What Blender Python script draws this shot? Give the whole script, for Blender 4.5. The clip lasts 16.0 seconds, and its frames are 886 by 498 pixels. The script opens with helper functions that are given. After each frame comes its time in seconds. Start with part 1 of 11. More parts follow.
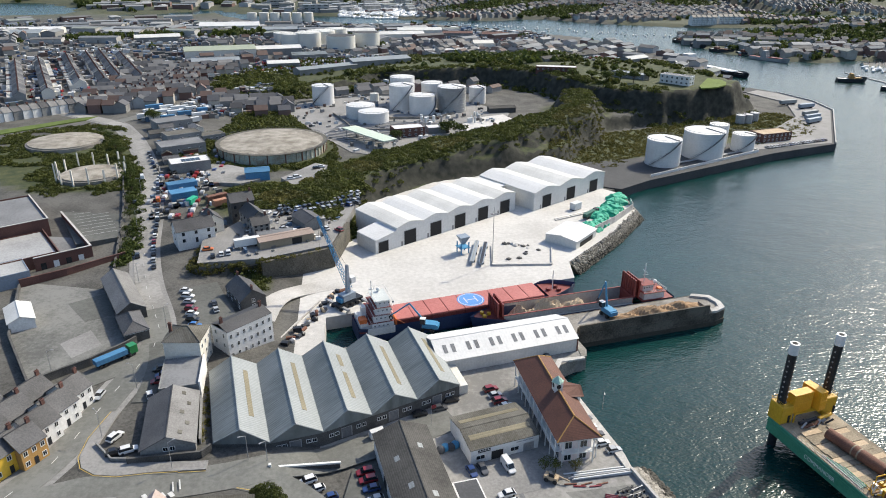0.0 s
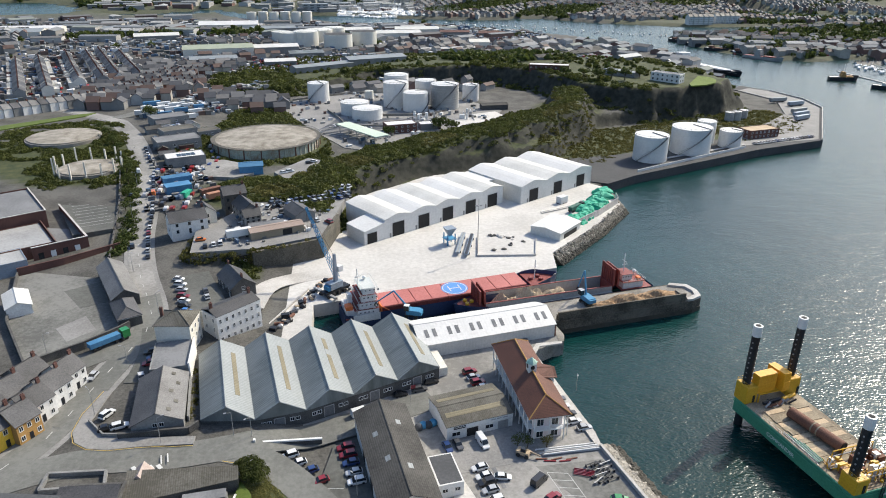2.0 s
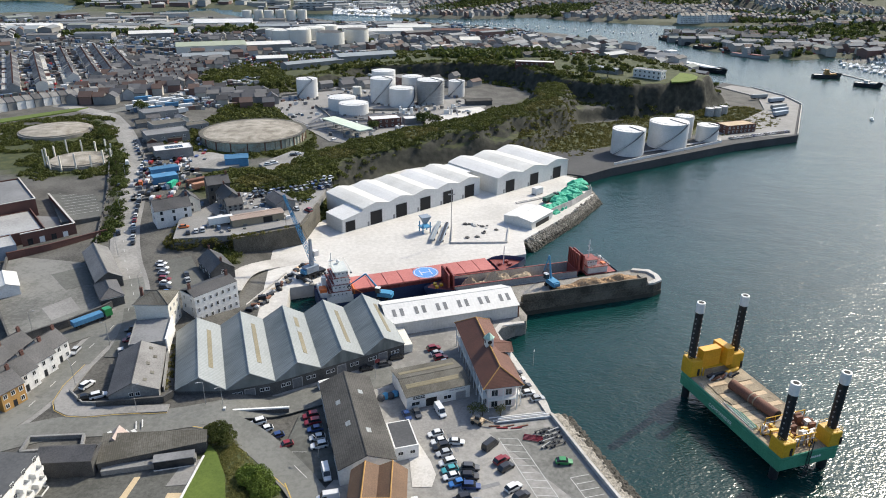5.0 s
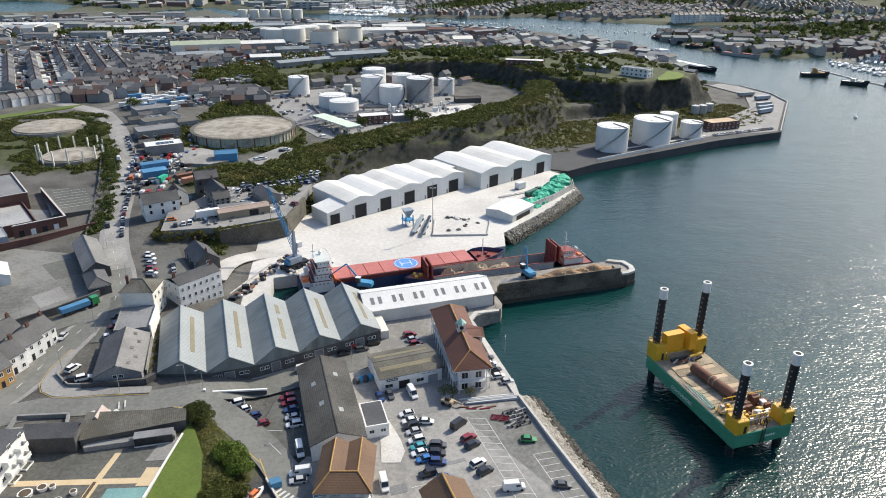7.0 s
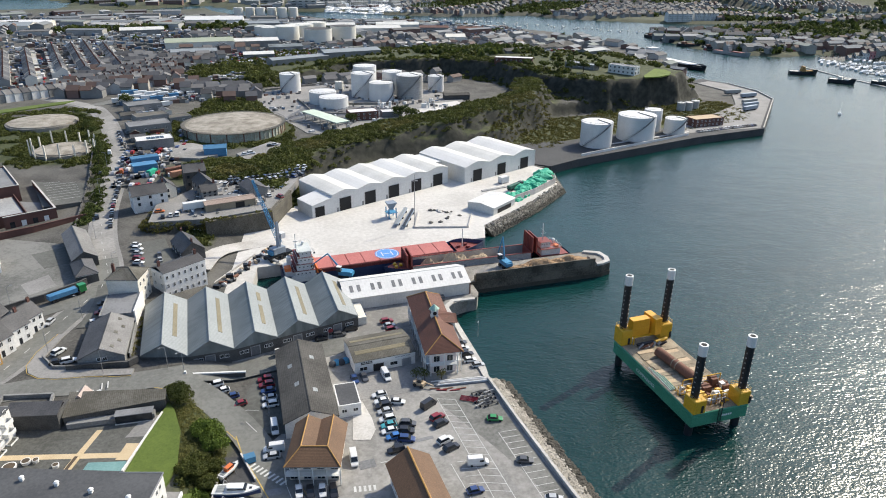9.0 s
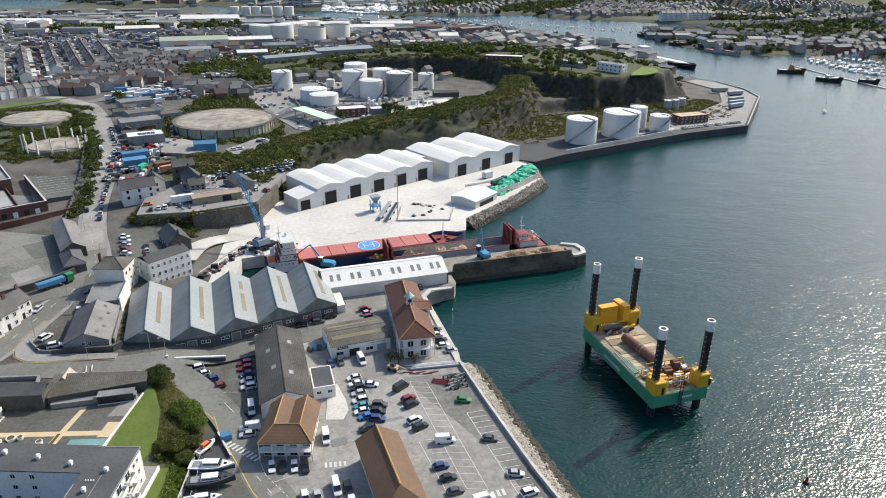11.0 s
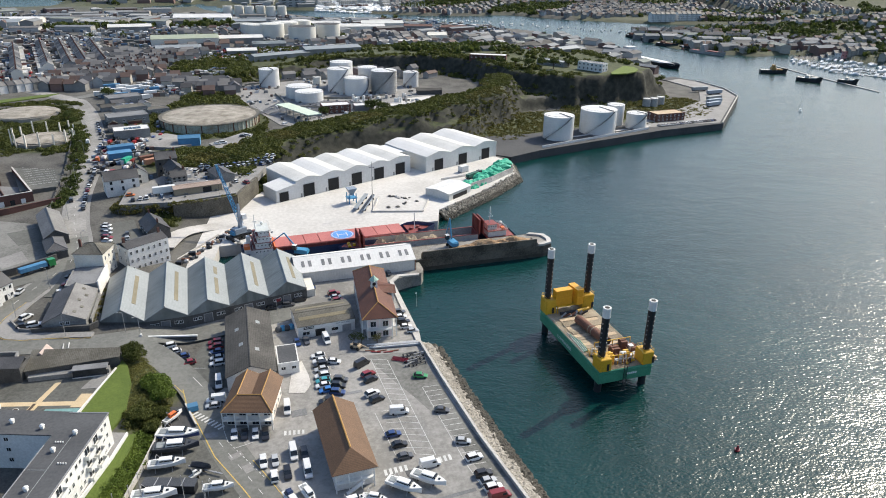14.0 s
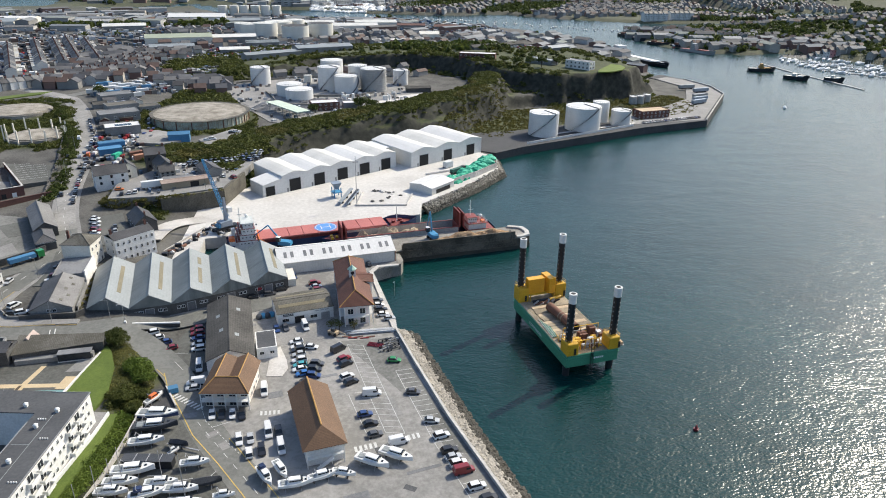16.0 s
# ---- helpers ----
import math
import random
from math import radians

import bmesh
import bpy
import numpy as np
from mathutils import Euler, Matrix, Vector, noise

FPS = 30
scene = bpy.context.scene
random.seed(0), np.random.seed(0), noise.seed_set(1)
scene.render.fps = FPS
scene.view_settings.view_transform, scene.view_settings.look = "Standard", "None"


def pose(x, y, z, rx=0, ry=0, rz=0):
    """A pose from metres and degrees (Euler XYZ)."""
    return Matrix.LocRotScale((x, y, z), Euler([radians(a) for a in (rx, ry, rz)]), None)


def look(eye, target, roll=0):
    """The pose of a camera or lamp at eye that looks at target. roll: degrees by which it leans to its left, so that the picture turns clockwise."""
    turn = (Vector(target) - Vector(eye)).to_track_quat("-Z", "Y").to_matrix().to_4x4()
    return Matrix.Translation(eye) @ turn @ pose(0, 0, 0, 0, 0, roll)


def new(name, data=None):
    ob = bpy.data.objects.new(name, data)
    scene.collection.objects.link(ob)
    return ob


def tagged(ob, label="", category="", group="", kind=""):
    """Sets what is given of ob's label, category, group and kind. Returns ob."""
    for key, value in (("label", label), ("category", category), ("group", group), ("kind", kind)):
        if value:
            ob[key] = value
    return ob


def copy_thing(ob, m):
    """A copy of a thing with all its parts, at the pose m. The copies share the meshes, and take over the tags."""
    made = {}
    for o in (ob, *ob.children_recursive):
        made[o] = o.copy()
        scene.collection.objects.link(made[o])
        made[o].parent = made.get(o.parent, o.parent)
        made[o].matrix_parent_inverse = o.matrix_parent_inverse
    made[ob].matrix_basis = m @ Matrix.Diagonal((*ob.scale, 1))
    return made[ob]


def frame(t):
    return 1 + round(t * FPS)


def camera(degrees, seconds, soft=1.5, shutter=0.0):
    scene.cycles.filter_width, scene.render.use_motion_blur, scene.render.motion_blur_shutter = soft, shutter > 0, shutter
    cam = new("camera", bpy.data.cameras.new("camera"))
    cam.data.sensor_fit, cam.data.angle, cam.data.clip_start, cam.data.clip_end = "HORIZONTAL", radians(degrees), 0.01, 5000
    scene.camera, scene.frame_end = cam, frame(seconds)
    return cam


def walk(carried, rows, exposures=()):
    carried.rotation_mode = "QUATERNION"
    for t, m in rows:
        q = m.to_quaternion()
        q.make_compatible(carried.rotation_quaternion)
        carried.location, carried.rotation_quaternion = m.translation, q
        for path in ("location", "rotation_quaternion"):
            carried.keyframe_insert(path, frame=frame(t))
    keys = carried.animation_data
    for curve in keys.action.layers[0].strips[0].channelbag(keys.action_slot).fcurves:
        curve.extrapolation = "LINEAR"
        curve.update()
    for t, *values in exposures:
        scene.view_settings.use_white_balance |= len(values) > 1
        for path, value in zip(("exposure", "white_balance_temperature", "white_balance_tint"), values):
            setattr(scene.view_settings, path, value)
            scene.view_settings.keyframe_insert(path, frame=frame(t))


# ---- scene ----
cam = camera(65.5, 16.0, soft=1.0)
PATH = [
    (0, (-0.331, -0.776, 122.13), (-0.08, 1.042, 121.335), 0.4),
    (0.5, (0.824, -3.203, 122.09), (1.073, -1.385, 121.295), 0.4),
    (1, (2.045, -5.524, 122.036), (2.294, -3.705, 121.242), 0.4),
    (1.5, (3.302, -7.812, 121.949), (3.55, -5.993, 121.155), 0.4),
    (2, (4.668, -10.085, 121.849), (4.915, -8.267, 121.054), 0.4),
    (2.5, (6.082, -12.36, 121.74), (6.329, -10.541, 120.945), 0.4),
    (3, (7.489, -14.606, 121.66), (7.737, -12.788, 120.864), 0.5),
    (3.5, (8.999, -16.848, 121.606), (9.247, -15.03, 120.81), 0.4),
    (4, (10.57, -19.097, 121.587), (10.818, -17.279, 120.79), 0.5),
    (6.5, (18.746, -30.581, 121.552), (18.994, -28.763, 120.755), 0.5),
    (7, (20.466, -32.871, 121.546), (20.715, -31.054, 120.749), 0.5),
    (7.5, (22.17, -35.085, 121.55), (22.419, -33.268, 120.752), 0.5),
    (8, (23.781, -37.339, 121.542), (24.031, -35.523, 120.743), 0.5),
    (8.5, (25.424, -39.624, 121.519), (25.675, -37.808, 120.72), 0.6),
    (9, (27.124, -41.887, 121.503), (27.376, -40.071, 120.703), 0.6),
    (11.5, (35.623, -53.183, 121.495), (35.878, -51.368, 120.694), 0.7),
    (12, (37.288, -55.503, 121.492), (37.544, -53.689, 120.692), 0.8),
    (12.5, (38.894, -57.753, 121.503), (39.151, -55.938, 120.703), 0.8),
    (13, (40.511, -59.979, 121.526), (40.77, -58.164, 120.726), 0.8),
    (13.5, (42.167, -62.233, 121.533), (42.427, -60.418, 120.734), 0.9),
    (14, (43.851, -64.543, 121.518), (44.112, -62.728, 120.719), 0.9),
    (14.5, (45.539, -66.868, 121.499), (45.8, -65.053, 120.699), 0.9),
    (15, (47.21, -69.148, 121.482), (47.473, -67.334, 120.683), 0.9),
    (15.5, (48.853, -71.437, 121.474), (49.116, -69.622, 120.675), 0.9),
    (16, (50.513, -73.753, 121.468), (50.778, -71.939, 120.669), 0.9),
]
walk(cam, [(t, look(eye, target, roll)) for t, eye, target, roll in PATH])

# ---- light ----
SUN_EL, SUN_AZ = 41.0, 56.5
world = bpy.data.worlds.new("sky")
scene.world = world
world.use_nodes = True
wn = world.node_tree
sky = wn.nodes.new("ShaderNodeTexSky")
sky.sky_type, sky.sun_disc = "NISHITA", False
sky.sun_elevation, sky.sun_rotation = radians(SUN_EL), radians(SUN_AZ)
sky.dust_density, sky.air_density, sky.ozone_density = 2.6, 1.15, 4.6
wn.links.new(sky.outputs["Color"], wn.nodes["Background"].inputs["Color"])
wn.nodes["Background"].inputs["Strength"].default_value = 0.144
sun_data = bpy.data.lights.new("sun", "SUN")
sun_data.energy, sun_data.angle, sun_data.color = 4.0, radians(0.5), (1.0, 0.92, 0.76)
sun = new("sun", sun_data)
sun_way = Vector((math.sin(radians(SUN_AZ)) * math.cos(radians(SUN_EL)), math.cos(radians(SUN_AZ)) * math.cos(radians(SUN_EL)), math.sin(radians(SUN_EL))))
sun.rotation_euler = sun_way.to_track_quat("Z", "Y").to_euler()
sun.location = (200, 300, 250)
scene.view_settings.exposure = 0.44

# ---- materials ----
def surface(name, dark, light, scale=1.0, rough=0.7, metal=0.0, bump=0.0, bump_scale=8.0, stain=0.25, vary=0.0, ribs=0.0, rib_axis=0, spec=0.5, streak=False):
    """Two-scale mottled surface in world metres; vary: by object; ribs: spacing of corrugations in object metres."""
    m = bpy.data.materials.new(name)
    m.use_nodes = True
    n, l = m.node_tree.nodes, m.node_tree.links
    b = n["Principled BSDF"]
    geo = n.new("ShaderNodeNewGeometry")
    big, fine = n.new("ShaderNodeTexNoise"), n.new("ShaderNodeTexNoise")
    big.inputs["Scale"].default_value, big.inputs["Detail"].default_value = 0.12 * scale, 5
    fine.inputs["Scale"].default_value, fine.inputs["Detail"].default_value = 1.7 * scale, 6
    fine.inputs["Roughness"].default_value = 0.65
    for t in (big, fine):
        l.new(geo.outputs["Position"], t.inputs["Vector"])
    if streak:
        local, squeeze = n.new("ShaderNodeTexCoord"), n.new("ShaderNodeMapping")
        squeeze.inputs["Scale"].default_value = (0.14, 1.5, 0.14)
        l.new(local.outputs["Object"], squeeze.inputs["Vector"])
        l.new(squeeze.outputs["Vector"], fine.inputs["Vector"])
    mixf = n.new("ShaderNodeMath")
    mixf.operation = "MULTIPLY_ADD"
    l.new(big.outputs["Fac"], mixf.inputs[0])
    mixf.inputs[1].default_value = stain * 2
    sub = n.new("ShaderNodeMath")
    sub.operation = "SUBTRACT"
    l.new(fine.outputs["Fac"], sub.inputs[0])
    sub.inputs[1].default_value = stain
    l.new(sub.outputs[0], mixf.inputs[2])
    ramp = n.new("ShaderNodeValToRGB")
    ramp.color_ramp.elements[0].position, ramp.color_ramp.elements[1].position = 0.3, 0.7
    ramp.color_ramp.elements[0].color, ramp.color_ramp.elements[1].color = (*dark, 1), (*light, 1)
    l.new(mixf.outputs[0], ramp.inputs["Fac"])
    colour = ramp.outputs["Color"]
    if vary:
        info, hsv = n.new("ShaderNodeObjectInfo"), n.new("ShaderNodeHueSaturation")
        mr = n.new("ShaderNodeMapRange")
        mr.inputs["To Min"].default_value, mr.inputs["To Max"].default_value = 1 - vary, 1 + vary
        l.new(info.outputs["Random"], mr.inputs["Value"])
        l.new(mr.outputs[0], hsv.inputs["Value"])
        l.new(colour, hsv.inputs["Color"])
        colour = hsv.outputs["Color"]
    l.new(colour, b.inputs["Base Color"])
    b.inputs["Roughness"].default_value, b.inputs["Metallic"].default_value = rough, metal
    b.inputs["Specular IOR Level"].default_value = spec
    height = None
    if bump:
        bt = n.new("ShaderNodeTexNoise")
        bt.inputs["Scale"].default_value, bt.inputs["Detail"].default_value = bump_scale, 4
        l.new(geo.outputs["Position"], bt.inputs["Vector"])
        height = bt.outputs["Fac"]
    if ribs:
        tc, wave = n.new("ShaderNodeTexCoord"), n.new("ShaderNodeTexWave")
        wave.bands_direction = "XYZ"[rib_axis]
        wave.inputs["Scale"].default_value = 0.314 / ribs
        l.new(tc.outputs["Object"], wave.inputs["Vector"])
        dim = n.new("ShaderNodeMix")
        dim.data_type, dim.blend_type = "RGBA", "MULTIPLY"
        dim.inputs["Factor"].default_value = 0.03 if light[0] > 0.4 else 0.2
        l.new(colour, dim.inputs["A"])
        l.new(wave.outputs["Color"], dim.inputs["B"])
        l.new(dim.outputs["Result"], b.inputs["Base Color"])
        height = wave.outputs["Fac"]
    if height:
        bp = n.new("ShaderNodeBump")
        bp.inputs["Strength"].default_value, bp.inputs["Distance"].default_value = max(bump, 0.4), 0.15 if not ribs else (0.012 if light[0] > 0.4 else 0.04)
        l.new(height, bp.inputs["Height"])
        l.new(bp.outputs["Normal"], b.inputs["Normal"])
    return m


def lit(v, k):
    return tuple(c * k for c in v)


ASPHALT = surface("asphalt", (0.071, 0.0725, 0.0636), (0.12, 0.121, 0.11), 0.5, 0.9, bump=0.2, stain=0.5)
ASPHALT_NEW = surface("dark asphalt", (0.035, 0.036, 0.038), (0.065, 0.065, 0.066), 0.6, 0.9, bump=0.2, stain=0.4)
ROADWAY = surface("worn road asphalt", (0.112, 0.113, 0.102), (0.172, 0.173, 0.158), 0.5, 0.9, bump=0.2, stain=0.45)
LOT = surface("worn car park tarmac", (0.175, 0.169, 0.156), (0.30, 0.29, 0.272), 0.4, 0.9, bump=0.2, stain=0.55)
YARD_WORN = surface("worn works yard concrete", (0.0935, 0.0935, 0.085), (0.191, 0.189, 0.174), 0.5, 0.9, bump=0.2, stain=0.6)
PAVING = surface("concrete paving", (0.17, 0.166, 0.157), (0.264, 0.255, 0.242), 0.8, 0.85, bump=0.2, stain=0.4)
YARD = surface("pale yard concrete", (0.43, 0.412, 0.383), (0.57, 0.55, 0.515), 0.35, 0.85, bump=0.1, stain=0.5)
QUAY = surface("weathered quay concrete", (0.13, 0.12, 0.10), (0.30, 0.28, 0.25), 1.2, 0.9, bump=0.5, stain=0.5)
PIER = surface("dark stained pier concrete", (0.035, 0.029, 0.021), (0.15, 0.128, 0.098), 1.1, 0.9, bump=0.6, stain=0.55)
QUAY_PALE = surface("pale quay concrete", (0.36, 0.34, 0.31), (0.52, 0.50, 0.47), 1.0, 0.9, bump=0.4, stain=0.5)
WHITE_WALL = surface("white painted render", (0.54, 0.53, 0.505), (0.72, 0.71, 0.685), 1.0, 0.8, stain=0.35)
CREAM_WALL = surface("cream render", (0.55, 0.52, 0.45), (0.70, 0.67, 0.60), 1.0, 0.8, stain=0.3)
GREY_WALL = surface("grey cement render", (0.153, 0.153, 0.149), (0.255, 0.255, 0.246), 1.0, 0.85, stain=0.4)
DARK_STONE = surface("dark limestone rubble", (0.0413, 0.039, 0.0375), (0.112, 0.109, 0.101), 2.5, 0.9, bump=0.8, bump_scale=3, stain=0.3)
BRICK = surface("red brick", (0.0765, 0.0342, 0.027), (0.135, 0.0612, 0.0468), 2.0, 0.85, bump=0.3, stain=0.3)
YELLOW_WALL = surface("yellow painted wall", (0.62, 0.38, 0.03), (0.75, 0.48, 0.05), 1.0, 0.7)
TAN_WALL = surface("tan timber cladding", (0.32, 0.17, 0.05), (0.45, 0.26, 0.08), 2.0, 0.7)
SLATE = surface("grey slate", (0.0338, 0.0338, 0.036), (0.0788, 0.0772, 0.0788), 1.5, 0.65, bump=0.4, stain=0.35, vary=0.3)
SLATE_PALE = surface("lichened slate", (0.111, 0.106, 0.102), (0.204, 0.2, 0.191), 1.5, 0.75, bump=0.4, stain=0.35, vary=0.25)
TILE_RED = surface("red clay tile", (0.085, 0.032, 0.020), (0.15, 0.056, 0.034), 1.6, 0.75, ribs=0.3, rib_axis=0, stain=0.3)
TILE_BROWN = surface("brown clay tile", (0.10, 0.054, 0.028), (0.165, 0.092, 0.048), 1.6, 0.75, ribs=0.3, rib_axis=0, stain=0.3)
TILE_RIDGE = surface("ochre ridge tile", (0.3, 0.16, 0.045), (0.42, 0.235, 0.07), 2, 0.8)
SHEET_WHITE = surface("white profiled sheet", (0.56, 0.55, 0.525), (0.68, 0.67, 0.645), 0.6, 0.55, ribs=1.0, rib_axis=0, stain=0.35)
SHEET_CREAM = surface("off-white profiled sheet", (0.50, 0.488, 0.45), (0.64, 0.626, 0.585), 0.8, 0.6, ribs=1.0, rib_axis=0, stain=0.45)
# on the saw-roofed shed these two tones carry its shaded and sunlit slopes
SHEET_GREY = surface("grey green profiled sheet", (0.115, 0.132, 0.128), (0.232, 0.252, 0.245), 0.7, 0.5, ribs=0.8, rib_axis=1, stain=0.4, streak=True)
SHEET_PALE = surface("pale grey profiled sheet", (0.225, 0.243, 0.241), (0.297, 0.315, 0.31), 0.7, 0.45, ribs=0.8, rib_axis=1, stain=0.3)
ROOFLIGHT = surface("aged yellow rooflight", (0.13, 0.108, 0.055), (0.23, 0.195, 0.115), 1.5, 0.5, ribs=0.8, rib_axis=1)
FELT = surface("grey roofing felt", (0.12, 0.122, 0.125), (0.20, 0.202, 0.205), 0.8, 0.85, stain=0.5)
FELT_DARK = surface("dark roofing felt", (0.0496, 0.0512, 0.0544), (0.084, 0.0856, 0.088), 0.8, 0.8, stain=0.5)
COURT = surface("patched court tarmac", (0.0553, 0.0561, 0.0493), (0.119, 0.119, 0.107), 0.6, 0.9, bump=0.2, stain=0.4)
ASBESTOS = surface("mossy fibre cement", (0.0723, 0.0663, 0.051), (0.145, 0.136, 0.115), 0.9, 0.9, ribs=0.5, rib_axis=0, stain=0.6)
ASBESTOS_DARK = surface("dark fibre cement", (0.0382, 0.0357, 0.0323), (0.085, 0.0808, 0.0723), 0.9, 0.9, ribs=0.5, rib_axis=1, stain=0.6)
GLASS = surface("dark window glass", (0.012, 0.015, 0.018), (0.03, 0.035, 0.04), 0.5, 0.08)
FRAME = surface("white frame paint", (0.6, 0.6, 0.58), (0.7, 0.7, 0.68), 1, 0.5)
VOID = surface("dark open doorway", (0.012, 0.012, 0.012), (0.022, 0.021, 0.02), 1, 0.9)
TANK_WHITE = surface("white tank paint", (0.54, 0.535, 0.515), (0.70, 0.695, 0.68), 0.7, 0.5, stain=0.35)
TANK_CREAM = surface("cream tank paint", (0.54, 0.525, 0.465), (0.67, 0.655, 0.60), 0.7, 0.5, stain=0.3)
TANK_GREY = surface("streaked grey tank", (0.26, 0.255, 0.245), (0.42, 0.415, 0.40), 0.8, 0.5, stain=0.4)
STAIR = surface("grey steel stair", (0.10, 0.10, 0.10), (0.18, 0.18, 0.18), 2, 0.6, 0.3)
GAS_SIDE = surface("faded green rusted steel", (0.26, 0.16, 0.09), (0.44, 0.50, 0.43), 1.0, 0.75, bump=0.3, stain=0.45)
GAS_TOP = surface("lichened gasholder crown", (0.15, 0.13, 0.10), (0.36, 0.33, 0.28), 1.6, 0.9, bump=0.4, stain=0.5)
STEEL_DARK = surface("dark steel", (0.0096, 0.0112, 0.0144), (0.024, 0.0272, 0.0336), 1, 0.5, 0.2)
STEEL_GREY = surface("galvanised steel", (0.28, 0.28, 0.28), (0.42, 0.42, 0.42), 2, 0.5, 0.5)
RUST = surface("rusty steel", (0.10, 0.04, 0.025), (0.2, 0.09, 0.055), 2, 0.8, bump=0.3)
YELLOW = surface("yellow marine paint", (0.50, 0.27, 0.012), (0.66, 0.38, 0.02), 1.2, 0.5, stain=0.3)
BOX_YELLOW = surface("orange yellow container paint", (0.60, 0.28, 0.012), (0.75, 0.38, 0.02), 1.2, 0.5, stain=0.3)
HULL_GREEN = surface("green hull paint", (0.035, 0.19, 0.105), (0.07, 0.28, 0.17), 1.2, 0.5, stain=0.3)
DECK_WOOD = surface("worn timber deck", (0.17, 0.135, 0.09), (0.36, 0.30, 0.21), 1.6, 0.85, bump=0.3, stain=0.5)
HATCH_RED = surface("faded red hatch paint", (0.35, 0.10, 0.085), (0.46, 0.155, 0.13), 0.7, 0.6, stain=0.4)
DECK_RED = surface("dark red deck paint", (0.15, 0.025, 0.022), (0.24, 0.05, 0.04), 1.2, 0.6)
HULL_BLUE = surface("navy hull paint", (0.012, 0.025, 0.07), (0.03, 0.05, 0.12), 1, 0.45)
ORANGE = surface("orange paint", (0.6, 0.13, 0.03), (0.72, 0.19, 0.05), 1, 0.5)
CRANE_BLUE = surface("blue machine paint", (0.03, 0.17, 0.32), (0.06, 0.27, 0.45), 1.5, 0.5)
PAD_BLUE = surface("blue deck marking", (0.06, 0.2, 0.5), (0.1, 0.28, 0.6), 1, 0.6)
SAND = surface("tan sand", (0.38, 0.28, 0.18), (0.56, 0.44, 0.30), 1.5, 0.95, bump=0.5)
CLAY = surface("rusty brown cargo", (0.22, 0.12, 0.055), (0.46, 0.32, 0.19), 1.6, 0.95, bump=0.6, stain=0.2)
NET_GREEN = surface("bright green netting", (0.01, 0.26, 0.15), (0.03, 0.45, 0.28), 2.0, 0.7, bump=0.8, bump_scale=4)
ROCK = surface("limestone armour", (0.15, 0.135, 0.11), (0.38, 0.35, 0.30), 2.0, 0.95, bump=0.6, vary=0.3)
ROCK_DARK = surface("wet weedy rock", (0.022, 0.02, 0.015), (0.07, 0.062, 0.045), 2.0, 0.8, bump=0.6)
PAINT_WHITE = surface("worn white road paint", (0.42, 0.42, 0.40), (0.62, 0.62, 0.6), 3, 0.8)
PAINT_YELLOW = surface("worn yellow road paint", (0.42, 0.29, 0.06), (0.58, 0.42, 0.12), 3, 0.8)
PATH_TAN = surface("buff path slabs", (0.42, 0.32, 0.19), (0.56, 0.45, 0.29), 2, 0.85)
POOL = surface("pale teal play surface", (0.11, 0.22, 0.22), (0.17, 0.31, 0.30), 1.5, 0.8)
GRASS = surface("mown grass", (0.06, 0.092, 0.010), (0.10, 0.14, 0.02), 1.0, 0.95, bump=0.5, bump_scale=12, stain=0.4)
# brighter copy of GRASS, with the headland's sunshine put into the colour
LAWN_SUN = surface("bright headland grass", (0.085, 0.125, 0.014), (0.14, 0.185, 0.03), 1.0, 0.95, bump=0.5, bump_scale=12, stain=0.4)
RUBBER = surface("tyre rubber", (0.012, 0.012, 0.012), (0.025, 0.025, 0.025), 5, 0.8)
BARK = surface("bark", (0.05, 0.035, 0.022), (0.10, 0.075, 0.05), 6, 0.95)
PIPE_BLUE = surface("blue grey steel chute", (0.19, 0.23, 0.28), (0.30, 0.35, 0.40), 2, 0.5, 0.2)
CABIN_BLUE = surface("blue cabin paint", (0.04, 0.14, 0.27), (0.08, 0.23, 0.38), 1, 0.5, stain=0.4, vary=0.25)
GEL = surface("white gelcoat", (0.62, 0.62, 0.6), (0.73, 0.73, 0.71), 1, 0.25)
TARP = surface("dark boat cover", (0.02, 0.024, 0.03), (0.05, 0.055, 0.065), 2, 0.8, vary=0.3)


def foliage(name, dark, light):
    m = surface(name, dark, light, 0.9, 0.75, stain=0.45, spec=0.2)
    n, l = m.node_tree.nodes, m.node_tree.links
    b = n["Principled BSDF"]
    src = b.inputs["Base Color"].links[0].from_socket
    geo, hsv, mr = n.new("ShaderNodeNewGeometry"), n.new("ShaderNodeHueSaturation"), n.new("ShaderNodeMapRange")
    mr.inputs["To Min"].default_value, mr.inputs["To Max"].default_value = 0.72, 1.3
    l.new(geo.outputs["Random Per Island"], mr.inputs["Value"])
    l.new(mr.outputs[0], hsv.inputs["Value"])
    l.new(src, hsv.inputs["Color"])
    l.new(hsv.outputs["Color"], b.inputs["Base Color"])
    tr, mx = n.new("ShaderNodeBsdfTranslucent"), n.new("ShaderNodeMixShader")
    l.new(hsv.outputs["Color"], tr.inputs["Color"])
    mx.inputs[0].default_value = 0.35
    l.new(b.outputs[0], mx.inputs[1])
    l.new(tr.outputs[0], mx.inputs[2])
    l.new(mx.outputs[0], n["Material Output"].inputs["Surface"])
    return m


